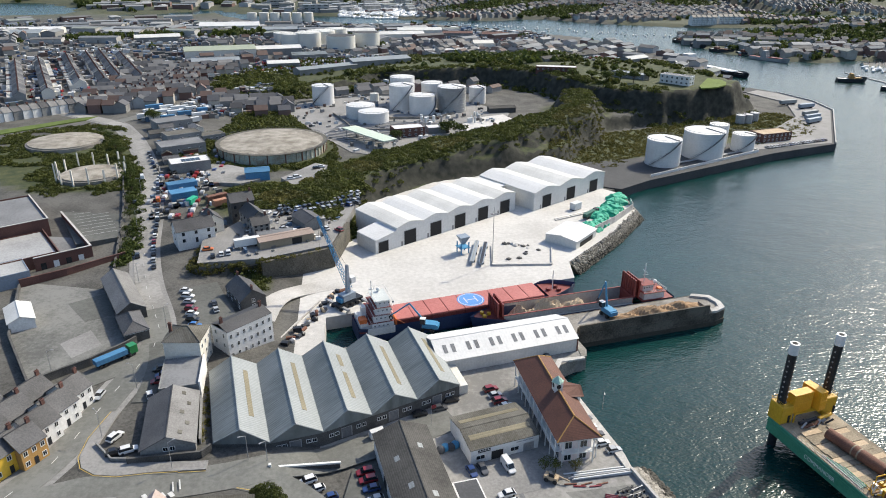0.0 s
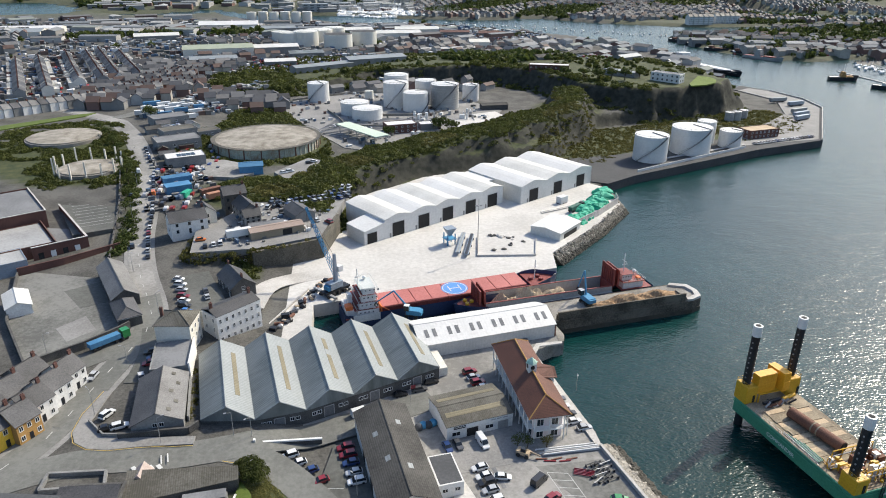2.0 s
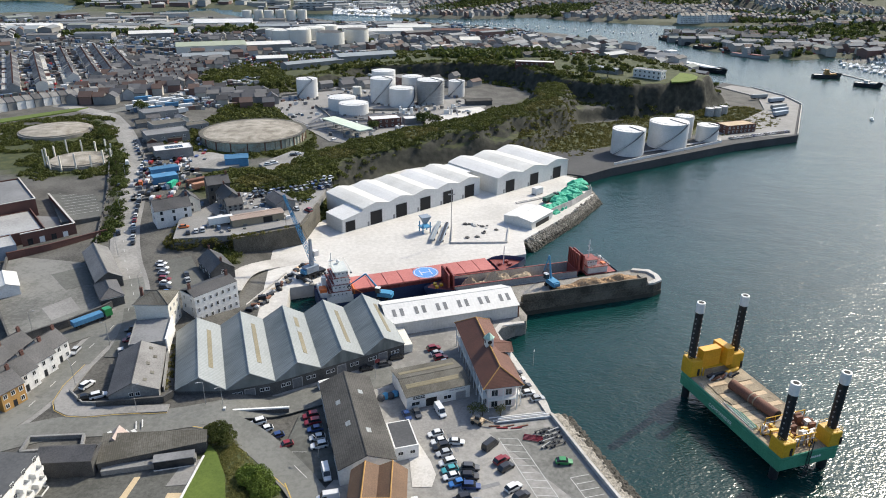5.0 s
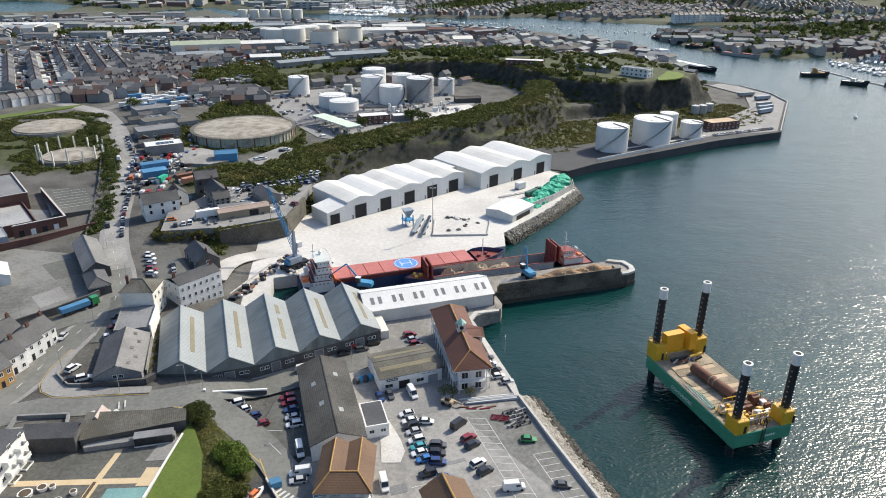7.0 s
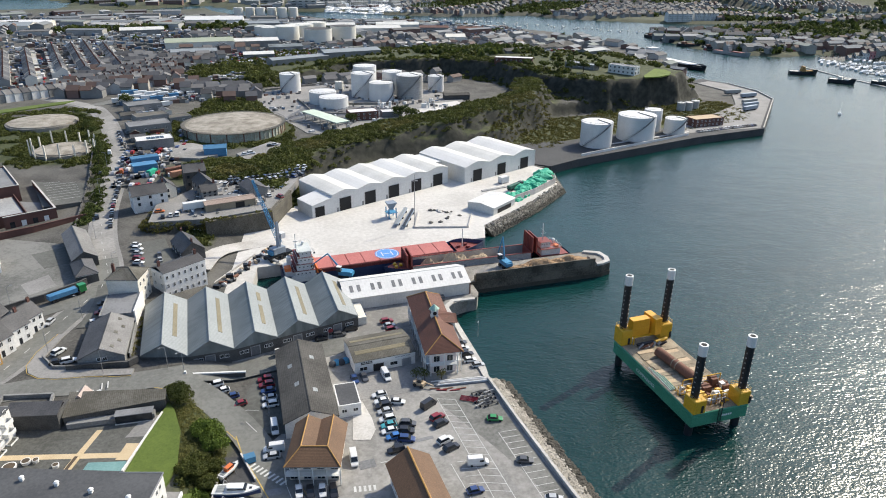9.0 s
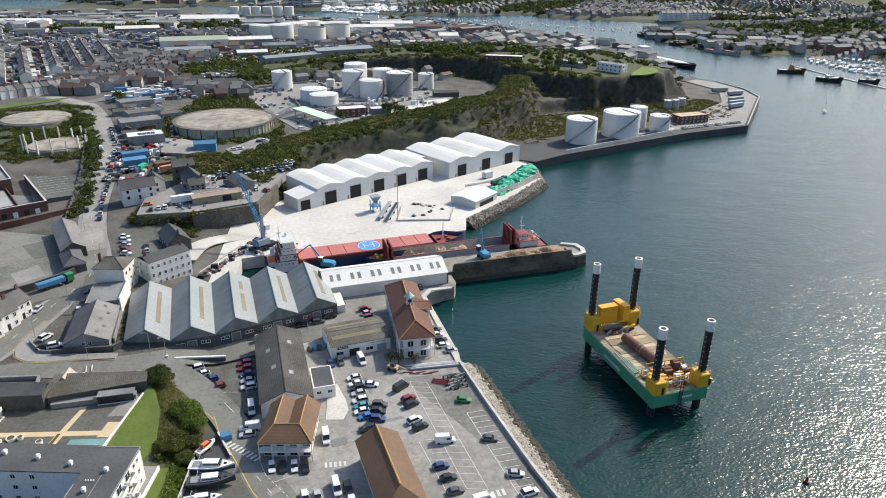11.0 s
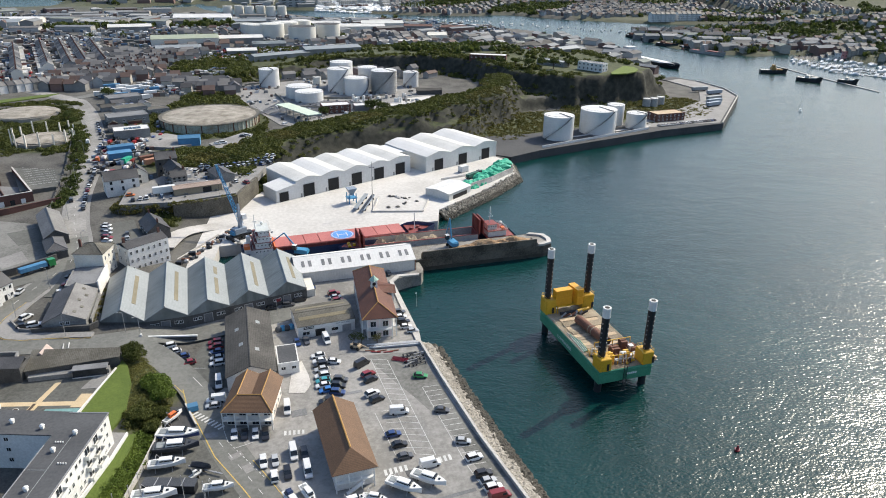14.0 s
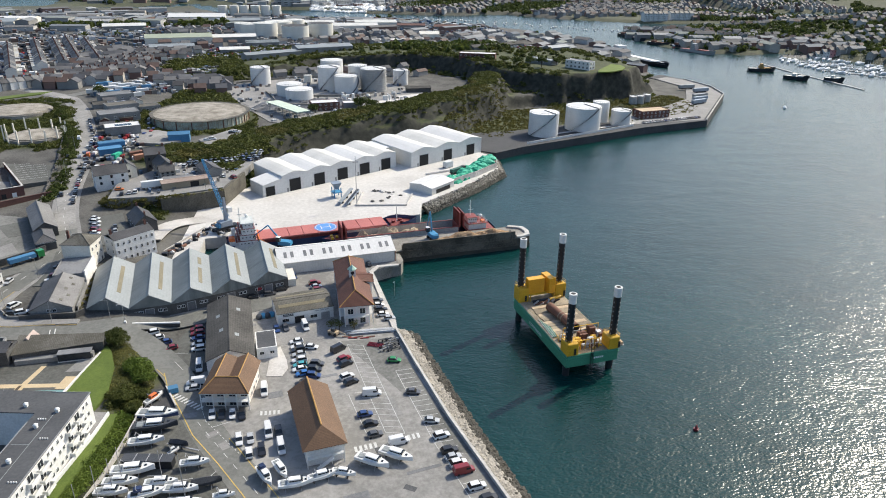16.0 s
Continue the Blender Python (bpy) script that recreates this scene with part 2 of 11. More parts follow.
LEAF = foliage("scrub leaves", (0.042, 0.054, 0.012), (0.112, 0.122, 0.031))
LEAF_DARK = foliage("dark tree leaves", (0.034, 0.05, 0.012), (0.085, 0.105, 0.026))
LEAF_BRIGHT = foliage("bright bush leaves", (0.065, 0.105, 0.018), (0.15, 0.20, 0.035))
LEAF_STRAW = foliage("straw and bracken", (0.10, 0.108, 0.03), (0.21, 0.195, 0.068))
LEAF_DRY = foliage("dry bramble", (0.07, 0.072, 0.018), (0.16, 0.145, 0.045))


def make_water():
    m = bpy.data.materials.new("sea water")
    m.use_nodes = True
    n, l = m.node_tree.nodes, m.node_tree.links
    b = n["Principled BSDF"]
    geo = n.new("ShaderNodeNewGeometry")
    patch = n.new("ShaderNodeTexNoise")
    patch.inputs["Scale"].default_value, patch.inputs["Detail"].default_value = 0.012, 4
    ramp = n.new("ShaderNodeValToRGB")
    ramp.color_ramp.elements[0].position, ramp.color_ramp.elements[1].position = 0.35, 0.7
    ramp.color_ramp.elements[0].color, ramp.color_ramp.elements[1].color = (0.001, 0.0235, 0.022, 1), (0.003, 0.035, 0.034, 1)
    l.new(geo.outputs["Position"], patch.inputs["Vector"])
    l.new(patch.outputs["Fac"], ramp.inputs["Fac"])
    l.new(ramp.outputs["Color"], b.inputs["Base Color"])
    b.inputs["Roughness"].default_value, b.inputs["IOR"].default_value = 0.2, 1.33
    last = None
    for sc, dist, stretch, turn in ((0.035, 0.5, 1.6, 25), (0.16, 0.2, 1.7, 40), (0.42, 0.12, 1.6, 10), (0.95, 0.15, 1.5, 35), (2.1, 0.03, 1.3, 60)):
        w, bp, mp = n.new("ShaderNodeTexNoise"), n.new("ShaderNodeBump"), n.new("ShaderNodeMapping")
        mp.inputs["Rotation"].default_value, mp.inputs["Scale"].default_value = (0, 0, radians(turn)), (1, stretch, 1)
        l.new(geo.outputs["Position"], mp.inputs["Vector"])
        l.new(mp.outputs["Vector"], w.inputs["Vector"])
        w.inputs["Scale"].default_value, w.inputs["Detail"].default_value, w.inputs["Roughness"].default_value = sc, 1, 0.5
        bp.inputs["Strength"].default_value, bp.inputs["Distance"].default_value = 1.0, dist
        l.new(w.outputs["Fac"], bp.inputs["Height"])
        if last:
            l.new(last.outputs["Normal"], bp.inputs["Normal"])
        last = bp
    l.new(last.outputs["Normal"], b.inputs["Normal"])
    return m


WATER = make_water()

# ---- building tools ----
def thing(name, label, category, x=0.0, y=0.0, z=0.0, deg=0.0, group="", kind=""):
    ob = new(name)
    ob.empty_display_size = 0.5
    ob.matrix_world = pose(x, y, z, 0, 0, deg)
    return tagged(ob, label, category, group, kind)


def part(name, bm, material, parent=None, label="", smooth=False):
    me = bpy.data.meshes.new(name)
    bm.normal_update()
    bm.to_mesh(me)
    bm.free()
    me.materials.append(material)
    if smooth:
        me.polygons.foreach_set("use_smooth", [True] * len(me.polygons))
    ob = new(name, me)
    if parent:
        ob.parent = parent
    if label:
        ob["label"] = label
    return ob


def share(name, ob, parent, m):
    """Another object on ob's mesh, at the local pose m."""
    o = new(name, ob.data)
    o.parent = parent
    o.matrix_local = m
    return o


def B():
    return bmesh.new()


def box(bm, x0, x1, y0, y1, z0, z1):
    v = [bm.verts.new((x, y, z)) for z in (z0, z1) for x, y in ((x0, y0), (x1, y0), (x1, y1), (x0, y1))]
    for f in ((3, 2, 1, 0), (4, 5, 6, 7), (0, 1, 5, 4), (1, 2, 6, 5), (2, 3, 7, 6), (3, 0, 4, 7)):
        bm.faces.new([v[i] for i in f])
    return v


def prism(bm, pts, z0, z1):
    """A polygon, anticlockwise, pushed up from z0 to z1 (numbers, or one for each point)."""
    n = len(pts)
    a = [bm.verts.new((p[0], p[1], z0 if not hasattr(z0, "__len__") else z0[i])) for i, p in enumerate(pts)]
    b = [bm.verts.new((p[0], p[1], z1 if not hasattr(z1, "__len__") else z1[i])) for i, p in enumerate(pts)]
    bm.faces.new(a[::-1])
    bm.faces.new(b)
    for i in range(n):
        bm.faces.new((a[i], a[(i + 1) % n], b[(i + 1) % n], b[i]))


def slab(bm, pts, t):
    """A flat piece with its upper face through pts (anticlockwise from above), t thick."""
    p = [Vector(q) for q in pts]
    nrm = (p[1] - p[0]).cross(p[2] - p[0]).normalized()
    a = [bm.verts.new(q - nrm * t) for q in p]
    b = [bm.verts.new(q) for q in p]
    bm.faces.new(a[::-1])
    bm.faces.new(b)
    for i in range(len(p)):
        bm.faces.new((a[i], a[(i + 1) % len(p)], b[(i + 1) % len(p)], b[i]))


def drum(bm, x, y, z0, z1, r0, r1=None, n=32, cone=0.0):
    r1 = r0 if r1 is None else r1
    ring = [(math.cos(2 * math.pi * i / n), math.sin(2 * math.pi * i / n)) for i in range(n)]
    a = [bm.verts.new((x + r0 * c, y + r0 * s, z0)) for c, s in ring]
    b = [bm.verts.new((x + r1 * c, y + r1 * s, z1)) for c, s in ring]
    for i in range(n):
        bm.faces.new((a[i], a[(i + 1) % n], b[(i + 1) % n], b[i]))
    bm.faces.new(a[::-1])
    if cone:
        top = bm.verts.new((x, y, z1 + cone))
        for i in range(n):
            bm.faces.new((b[i], b[(i + 1) % n], top))
    else:
        bm.faces.new(b)


def rod(bm, p, q, r, n=6, r2=None):
    p, q = Vector(p), Vector(q)
    d = (q - p).normalized()
    u = d.orthogonal().normalized()
    w = d.cross(u)
    r2 = r if r2 is None else r2
    a = [bm.verts.new(p + (u * math.cos(6.2832 * i / n) + w * math.sin(6.2832 * i / n)) * r) for i in range(n)]
    b = [bm.verts.new(q + (u * math.cos(6.2832 * i / n) + w * math.sin(6.2832 * i / n)) * r2) for i in range(n)]
    for i in range(n):
        bm.faces.new((a[i], a[(i + 1) % n], b[(i + 1) % n], b[i]))
    bm.faces.new(a[::-1])
    bm.faces.new(b)


def turned(bm, m):
    bmesh.ops.transform(bm, matrix=m, verts=bm.verts)
    return bm


def boxed(*a):
    bm = B()
    box(bm, *a)
    return bm


def inside(px, py, poly):
    """Signed distance to a polygon's edge, positive inside, for arrays."""
    px, py = np.asarray(px, float), np.asarray(py, float)
    d = np.full(px.shape, 1e18)
    ins = np.zeros(px.shape, bool)
    n = len(poly)
    for i in range(n):
        (ax, ay), (bx, by) = poly[i], poly[(i + 1) % n]
        ex, ey = bx - ax, by - ay
        t = np.clip(((px - ax) * ex + (py - ay) * ey) / (ex * ex + ey * ey), 0, 1)
        d = np.minimum(d, (px - ax - t * ex) ** 2 + (py - ay - t * ey) ** 2)
        if ay != by:
            ins ^= ((ay > py) != (by > py)) & (px < ex * (py - ay) / (by - ay) + ax)
    return np.where(ins, 1, -1) * np.sqrt(d)


def ease(a, b, v):
    t = np.clip((v - a) / (b - a), 0, 1)
    return t * t * (3 - 2 * t)

# ---- land, water and quays ----
COAST = [(-900, -300), (120, -300), (98, 0), (83, 46), (74, 77), (67.7, 105), (63, 125.5), (63.5, 131), (58, 170), (61, 175), (68.5, 176.5), (70, 188),
         (64.5, 203), (58, 202), (-11.8, 191), (-11.8, 212.5), (84, 233), (86.5, 248), (116, 277.8), (137, 304), (138, 330), (143, 336), (164, 349), (266, 394),
         (323, 412), (389, 508.5), (396, 545), (389, 586), (376, 614), (385, 660), (405, 716), (392, 809), (346, 975), (285, 1091), (139, 1285),
         (37, 1274), (-43, 1298), (-158, 1304), (-215, 1400), (-245, 1478), (-282, 1446), (-371, 1401), (-464, 1477), (-490, 1610), (-530, 1545), (-534, 1467), (-572, 1432), (-700, 1420), (-4000, 1500), (-4000, -300)]
BANK = [(-4000, 2100), (-900, 1900), (-815, 1868), (-679, 1847), (-615, 1753), (-540, 1600), (-478, 1559), (-400, 1515), (-354, 1555), (-285, 1640), (-230, 1560), (-180, 1480), (-78, 1477), (19, 1448), (106, 1394), (169, 1367), (242, 1341),
        (324, 1361), (383, 1371), (425, 1322), (466, 1275), (511, 1252), (595, 1197), (699, 1192), (742, 1180), (1024, 1240), (4000, 1400), (4500, 4500), (-4500, 4500)]
CREEK = [(866, 1754), (876, 1654), (880, 1520), (889, 1377), (950, 1336), (1039, 1272), (1300, 1240), (1300, 1400), (1143, 1408), (1011, 1427), (956, 1487), (934, 1617), (915, 1754)]
SPIT = [(482, 1006), (481, 923), (500, 855), (528, 799), (572, 782), (629, 797), (673, 745), (690, 686), (780, 600), (1000, 470), (4000, 100),
        (4000, 1420), (1400, 1270), (1024, 1255), (841, 1225), (720, 1135), (584, 1073), (500, 1055)]
UPLAND = [(-60, 238), (-35, 245), (-9, 256), (-2, 285), (8, 336), (44, 359), (84, 371), (130, 389), (158, 425), (183, 464), (211, 473), (301, 507),
          (330, 522), (335, 560), (320, 610), (365, 660), (385, 716), (372, 809), (330, 975), (270, 1091), (130, 1280), (0, 1295), (-199, 1275),
          (-381, 1350), (-700, 1400), (-2500, 1450), (-2500, 300), (-200, 260), (-90, 225)]
HEIGHTS = [(177, 512), (197, 490), (232, 476), (300, 498), (318, 520), (312, 570), (300, 640), (240, 720), (100, 760), (-60, 740), (-120, 600), (-77, 549),
           (-31, 572), (32, 628), (66, 619), (122, 610), (155, 575), (172, 535)]
RIDGE = [(-46, 322, 14.6), (-26, 322, 15.2), (-4, 346, 16), (27, 375, 17.5), (56, 391, 19), (82, 399, 21), (118, 424, 23), (150, 446, 25), (168, 495, 27)]


def roughness(x, y, s):
    return (np.sin(x / s + 1.7 * np.sin(y / s * 0.7)) * np.cos(y / s * 1.1 + 1.3 * np.sin(x / s * 0.6)))


def land(x, y):
    x, y = np.asarray(x, float), np.asarray(y, float)
    h = 4.4 + 4.3 * ease(-12, -52, x) * ease(330, 200, y)
    h = np.maximum(h, 4.4 + 4.3 * ease(-12, -52, x))
    h = np.maximum(h, 4.4 + 4.0 * ease(-7, -15 - 12 * ease(98, 125, y), x) * ease(165, 142, y) if y.ndim else h)
    up = inside(x, y, UPLAND)
    low = ease(1180, 930, y)
    town = 13 + 5 * ease(300, 440, y) * ease(-60, -110, x) - 1.5 * ease(-70, -90, x) * ease(320, 240, y) + 4 * ease(600, 800, y) * ease(1250, 1000, y) * ease(250, 100, x)
    town = 5 + (town - 5) * low
    h = h + (np.maximum(town, h) - h) * np.where(x < -50, ease(-8, 90, up), ease(0, 7, up))
    wobble = 2.5 * roughness(x, y, 9.0) + 1.5 * roughness(x + 40, y, 3.7)
    hi = inside(x, y, HEIGHTS) + wobble
    top = 18 + 10 * ease(-60, 150, x) * ease(800, 600, y) + 0.5 * roughness(x, y, 14)
    h = h + (np.maximum(top, h) - h) * ease(0, 9, hi)
    for (ax, ay, az), (bx, by, bz) in zip(RIDGE, RIDGE[1:]):
        ex, ey = bx - ax, by - ay
        t = np.clip(((x - ax) * ex + (y - ay) * ey) / (ex * ex + ey * ey), 0, 1)
        d = np.hypot(x - ax - t * ex, y - ay - t * ey) + wobble * 0.8
        zr = az + (bz - az) * t
        h = np.maximum(h, np.where(up > -3, h + (zr - h) * ease(22, 8, d), h))
    c = inside(x, y, COAST)
    shore = np.where(y > 600, ease(-6, 10, c), ease(2.2, 3.4, c))
    h = -7 + (h + 7) * shore
    for poly, fn in ((BANK, lambda: (4 + (10 + 30 * ease(100, 500, x)) * ease(1350, 2300, y) + 6 * ease(0, 300, x) * (1 + roughness(x, y, 160)) * ease(1400, 1700, y) + 55 * ease(700, 1500, x) * ease(1450, 2000, y))),
                     (SPIT, lambda: 3.5 + 45 * ease(620, 1100, x) * ease(1250, 950, y) + 8 * ease(700, 800, x) * roughness(x, y, 120))):
        d = inside(x, y, poly)
        h = np.where(d > -8, np.maximum(h, -7 + (fn() + 7) * ease(-8, 8, d)), h)
    creek = inside(x, y, CREEK)
    return np.where(creek > -20, np.minimum(h, -7 + (h + 7) * ease(8, -20, creek)), h)


def spaced(stops):
    out = []
    for (a, b, s) in stops:
        out += list(np.arange(a, b, s))
    return np.array(out + [stops[-1][1]])


GX = spaced([(-4500, -1200, 300), (-1200, -400, 40), (-400, -130, 10), (-130, 330, 3), (330, 460, 6), (460, 1000, 20), (1000, 2000, 60), (2000, 4500, 300)])
GY = spaced([(-300, 40, 20), (40, 230, 5), (230, 640, 3), (640, 1000, 15), (1000, 1500, 20), (1500, 2400, 50), (2400, 4500, 300)])
XX, YY = np.meshgrid(GX, GY)
ZZ = land(XX, YY)


def ground_z(x, y):
    i = int(np.clip(np.searchsorted(GX, x) - 1, 0, len(GX) - 2))
    j = int(np.clip(np.searchsorted(GY, y) - 1, 0, len(GY) - 2))
    u, v = (x - GX[i]) / (GX[i + 1] - GX[i]), (y - GY[j]) / (GY[j + 1] - GY[j])
    return float((ZZ[j, i] * (1 - u) + ZZ[j, i + 1] * u) * (1 - v) + (ZZ[j + 1, i] * (1 - u) + ZZ[j + 1, i + 1] * u) * v)


def make_ground():
    m = surface("mixed town ground", (0.045, 0.043, 0.038), (0.115, 0.11, 0.098), 0.7, 0.95, bump=0.4, stain=0.5)
    n, l = m.node_tree.nodes, m.node_tree.links
    b = n["Principled BSDF"]
    grey = b.inputs["Base Color"].links[0].from_socket
    geo, sep, at = n.new("ShaderNodeNewGeometry"), n.new("ShaderNodeSeparateXYZ"), n.new("ShaderNodeAttribute")
    at.attribute_name = "cover"
    noise1 = n.new("ShaderNodeTexNoise")
    noise1.inputs["Scale"].default_value, noise1.inputs["Detail"].default_value = 0.25, 8
    l.new(geo.outputs["Position"], noise1.inputs["Vector"])

    def ramp(a, ca, c, cc):
        r = n.new("ShaderNodeValToRGB")
        r.color_ramp.elements[0].position, r.color_ramp.elements[1].position = a, c
        r.color_ramp.elements[0].color, r.color_ramp.elements[1].color = (*ca, 1), (*cc, 1)
        l.new(noise1.outputs["Fac"], r.inputs["Fac"])
        return r.outputs["Color"]

    green = ramp(0.3, (0.022, 0.034, 0.008), 0.7, (0.07, 0.075, 0.024))
    rock = ramp(0.38, (0.014, 0.016, 0.010), 0.78, (0.056, 0.053, 0.04))

    def mix(fac, a, c):
        x = n.new("ShaderNodeMix")
        x.data_type = "RGBA"
        l.new(fac, x.inputs["Factor"])
        l.new(a, x.inputs["A"])
        l.new(c, x.inputs["B"])
        return x.outputs["Result"]

    col = mix(at.outputs["Fac"], grey, green)
    l.new(geo.outputs["True Normal"], sep.inputs[0])
    steep = n.new("ShaderNodeMapRange")
    steep.inputs["From Min"].default_value, steep.inputs["From Max"].default_value = 0.92, 0.76
    l.new(sep.outputs["Z"], steep.inputs["Value"])
    col = mix(steep.outputs[0], col, rock)
    l.new(col, b.inputs["Base Color"])
    ny, nx = XX.shape
    idx = np.arange(nx * ny).reshape(ny, nx)
    faces = np.stack([idx[:-1, :-1], idx[:-1, 1:], idx[1:, 1:], idx[1:, :-1]], -1).reshape(-1, 4)
    me = bpy.data.meshes.new("ground")
    me.from_pydata(np.stack([XX, YY, ZZ], -1).reshape(-1, 3).tolist(), [], faces.tolist())
    me.materials.append(m)
    me.polygons.foreach_set("use_smooth", [True] * len(me.polygons))
    cover = np.zeros(XX.shape)
    cover = np.maximum(cover, ease(-4, 4, inside(XX, YY, HEIGHTS)))
    for (ax, ay, _), (bx, by, _) in zip(RIDGE, RIDGE[1:]):
        t = np.clip(((XX - ax) * (bx - ax) + (YY - ay) * (by - ay)) / ((bx - ax) ** 2 + (by - ay) ** 2), 0, 1)
        cover = np.maximum(cover, ease(30, 20, np.hypot(XX - ax - t * (bx - ax), YY - ay - t * (by - ay))))
    for poly in GREENS:
        cover = np.maximum(cover, ease(-2, 2, inside(XX, YY, poly)))
    cover = np.maximum(cover, 0.75 * ease(1250, 1500, YY))
    cover = np.maximum(cover, 0.75 * ease(470, 500, XX))
    a = me.attributes.new("cover", "FLOAT", "POINT")
    a.data.foreach_set("value", cover.reshape(-1).astype(np.float32))
    return tagged(new("ground", me), "grey and green hilly harbour land with rock cliffs", "ground", kind="structure")


SLOPE = [(-82, 640), (-86, 617), (-72, 530), (-81, 458), (-90, 434), (-86, 408), (-76, 440), (-50, 452), (-12, 440), (-7, 413), (3, 398), (0, 412), (-18, 462), (-26, 482), (-47, 548), (-34, 580), (-50, 640)]
GREENS = [SLOPE, [(-205, 392), (-190, 436), (-150, 450), (-122, 410), (-112, 352), (-118, 336), (-150, 336), (-190, 360)], [(108, 384), (130, 378), (175, 372), (260, 410), (330, 440), (345, 470), (340, 512), (300, 500), (211, 468), (168, 458), (130, 420)],
          [(-100, 375), (-60, 360), (-8, 368), (-10, 430), (-40, 452), (-85, 445)],
          [(-92, 252), (-86, 262), (-100, 330), (-115, 380), (-124, 374), (-107, 331), (-95.5, 291)],
          [(-36, 96), (-14, 90), (-4, 108), (-16, 126), (-24, 122)], [(-20, 40), (-8, 40), (-8, 96), (-16, 90)],
          [(-2, 280), (8, 334), (-10, 330), (-22, 296)], [(-45, 236), (-33, 232), (-33, 246), (-45, 246)]]
make_ground()

sea = B()
for (xa, xb) in ((-4500, -300), (-300, 700), (700, 4500)):
    for (ya, yb) in ((-300, 700), (700, 4500)):
        sea.faces.new([sea.verts.new(p) for p in ((xa, ya, 0), (xb, ya, 0), (xb, yb, 0), (xa, yb, 0))])
bmesh.ops.remove_doubles(sea, verts=sea.verts, dist=0.01)
tagged(part("water", sea, WATER), "teal green rippled harbour water with sun glitter", "water", kind="structure")


def paved(name, label, pts, z0, z1, material, category="pavement"):
    bm = B()
    prism(bm, pts, z0, z1)
    bmesh.ops.recalc_face_normals(bm, faces=bm.faces)
    return tagged(part(name, bm, material), label, category, kind="structure")


paved("quay_yard", "pale sunlit concrete dock yard", [(-11.8, 212.5), (84, 233), (86.5, 248), (117, 278), (138, 304), (139, 330), (131, 340), (131, 352), (100, 352), (84, 372), (44, 360), (8, 337), (-3, 284), (-10, 256), (-34, 245),
      (-60, 222), (-52, 205), (-36, 196), (-22, 188), (-11.8, 191)], -7, 5.0, YARD, "yard")
paved("quay_south", "grey concrete quay and car park", [(-11.8, 191), (-22, 188), (-30, 150), (-10, 138), (4, 142), (6, 108), (-6, 92), (-12, 70), (-16, 40), (-20, -60), (100, -60), (97, 0), (83.8, 46), (74.9, 77), (68.5, 105), (64, 125.5), (64.1, 131), (58, 171),
      (61, 175.5), (69, 176.6), (69.5, 187), (64.5, 203), (58, 202)], -7, 5.0, LOT, "quay")
paved("wharf_east", "grey concrete tank wharf", [(130, 344), (143, 336), (164, 349), (266, 394), (323, 412), (389, 508.5), (396, 545), (389, 586), (376, 614), (355, 600), (377, 560), (372, 520), (330, 470), (290, 432), (240, 418), (170, 392), (133, 386)],
      -7, 5.0, ASPHALT_NEW, "wharf")
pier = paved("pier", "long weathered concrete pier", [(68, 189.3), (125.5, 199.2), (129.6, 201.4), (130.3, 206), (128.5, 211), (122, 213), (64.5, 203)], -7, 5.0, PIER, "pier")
paved("pier_deck", "dusty worn concrete pier deck", [(68.4, 190), (125.3, 199.7), (129, 201.8), (129.8, 206), (128.1, 210.6), (121.9, 212.4), (65, 202.4)], 4.9, 5.03, QUAY, "pier")
paved("pier_weed", "dark weed band along the pier foot", [(70, 189.45), (125.6, 199.0), (129.8, 201.2), (130.5, 206), (129.6, 206), (125.4, 200), (70, 190.4)], -2, 1.7, ROCK_DARK, "pier")

# ---- kinds of buildings ----
WIN_CACHE = {}


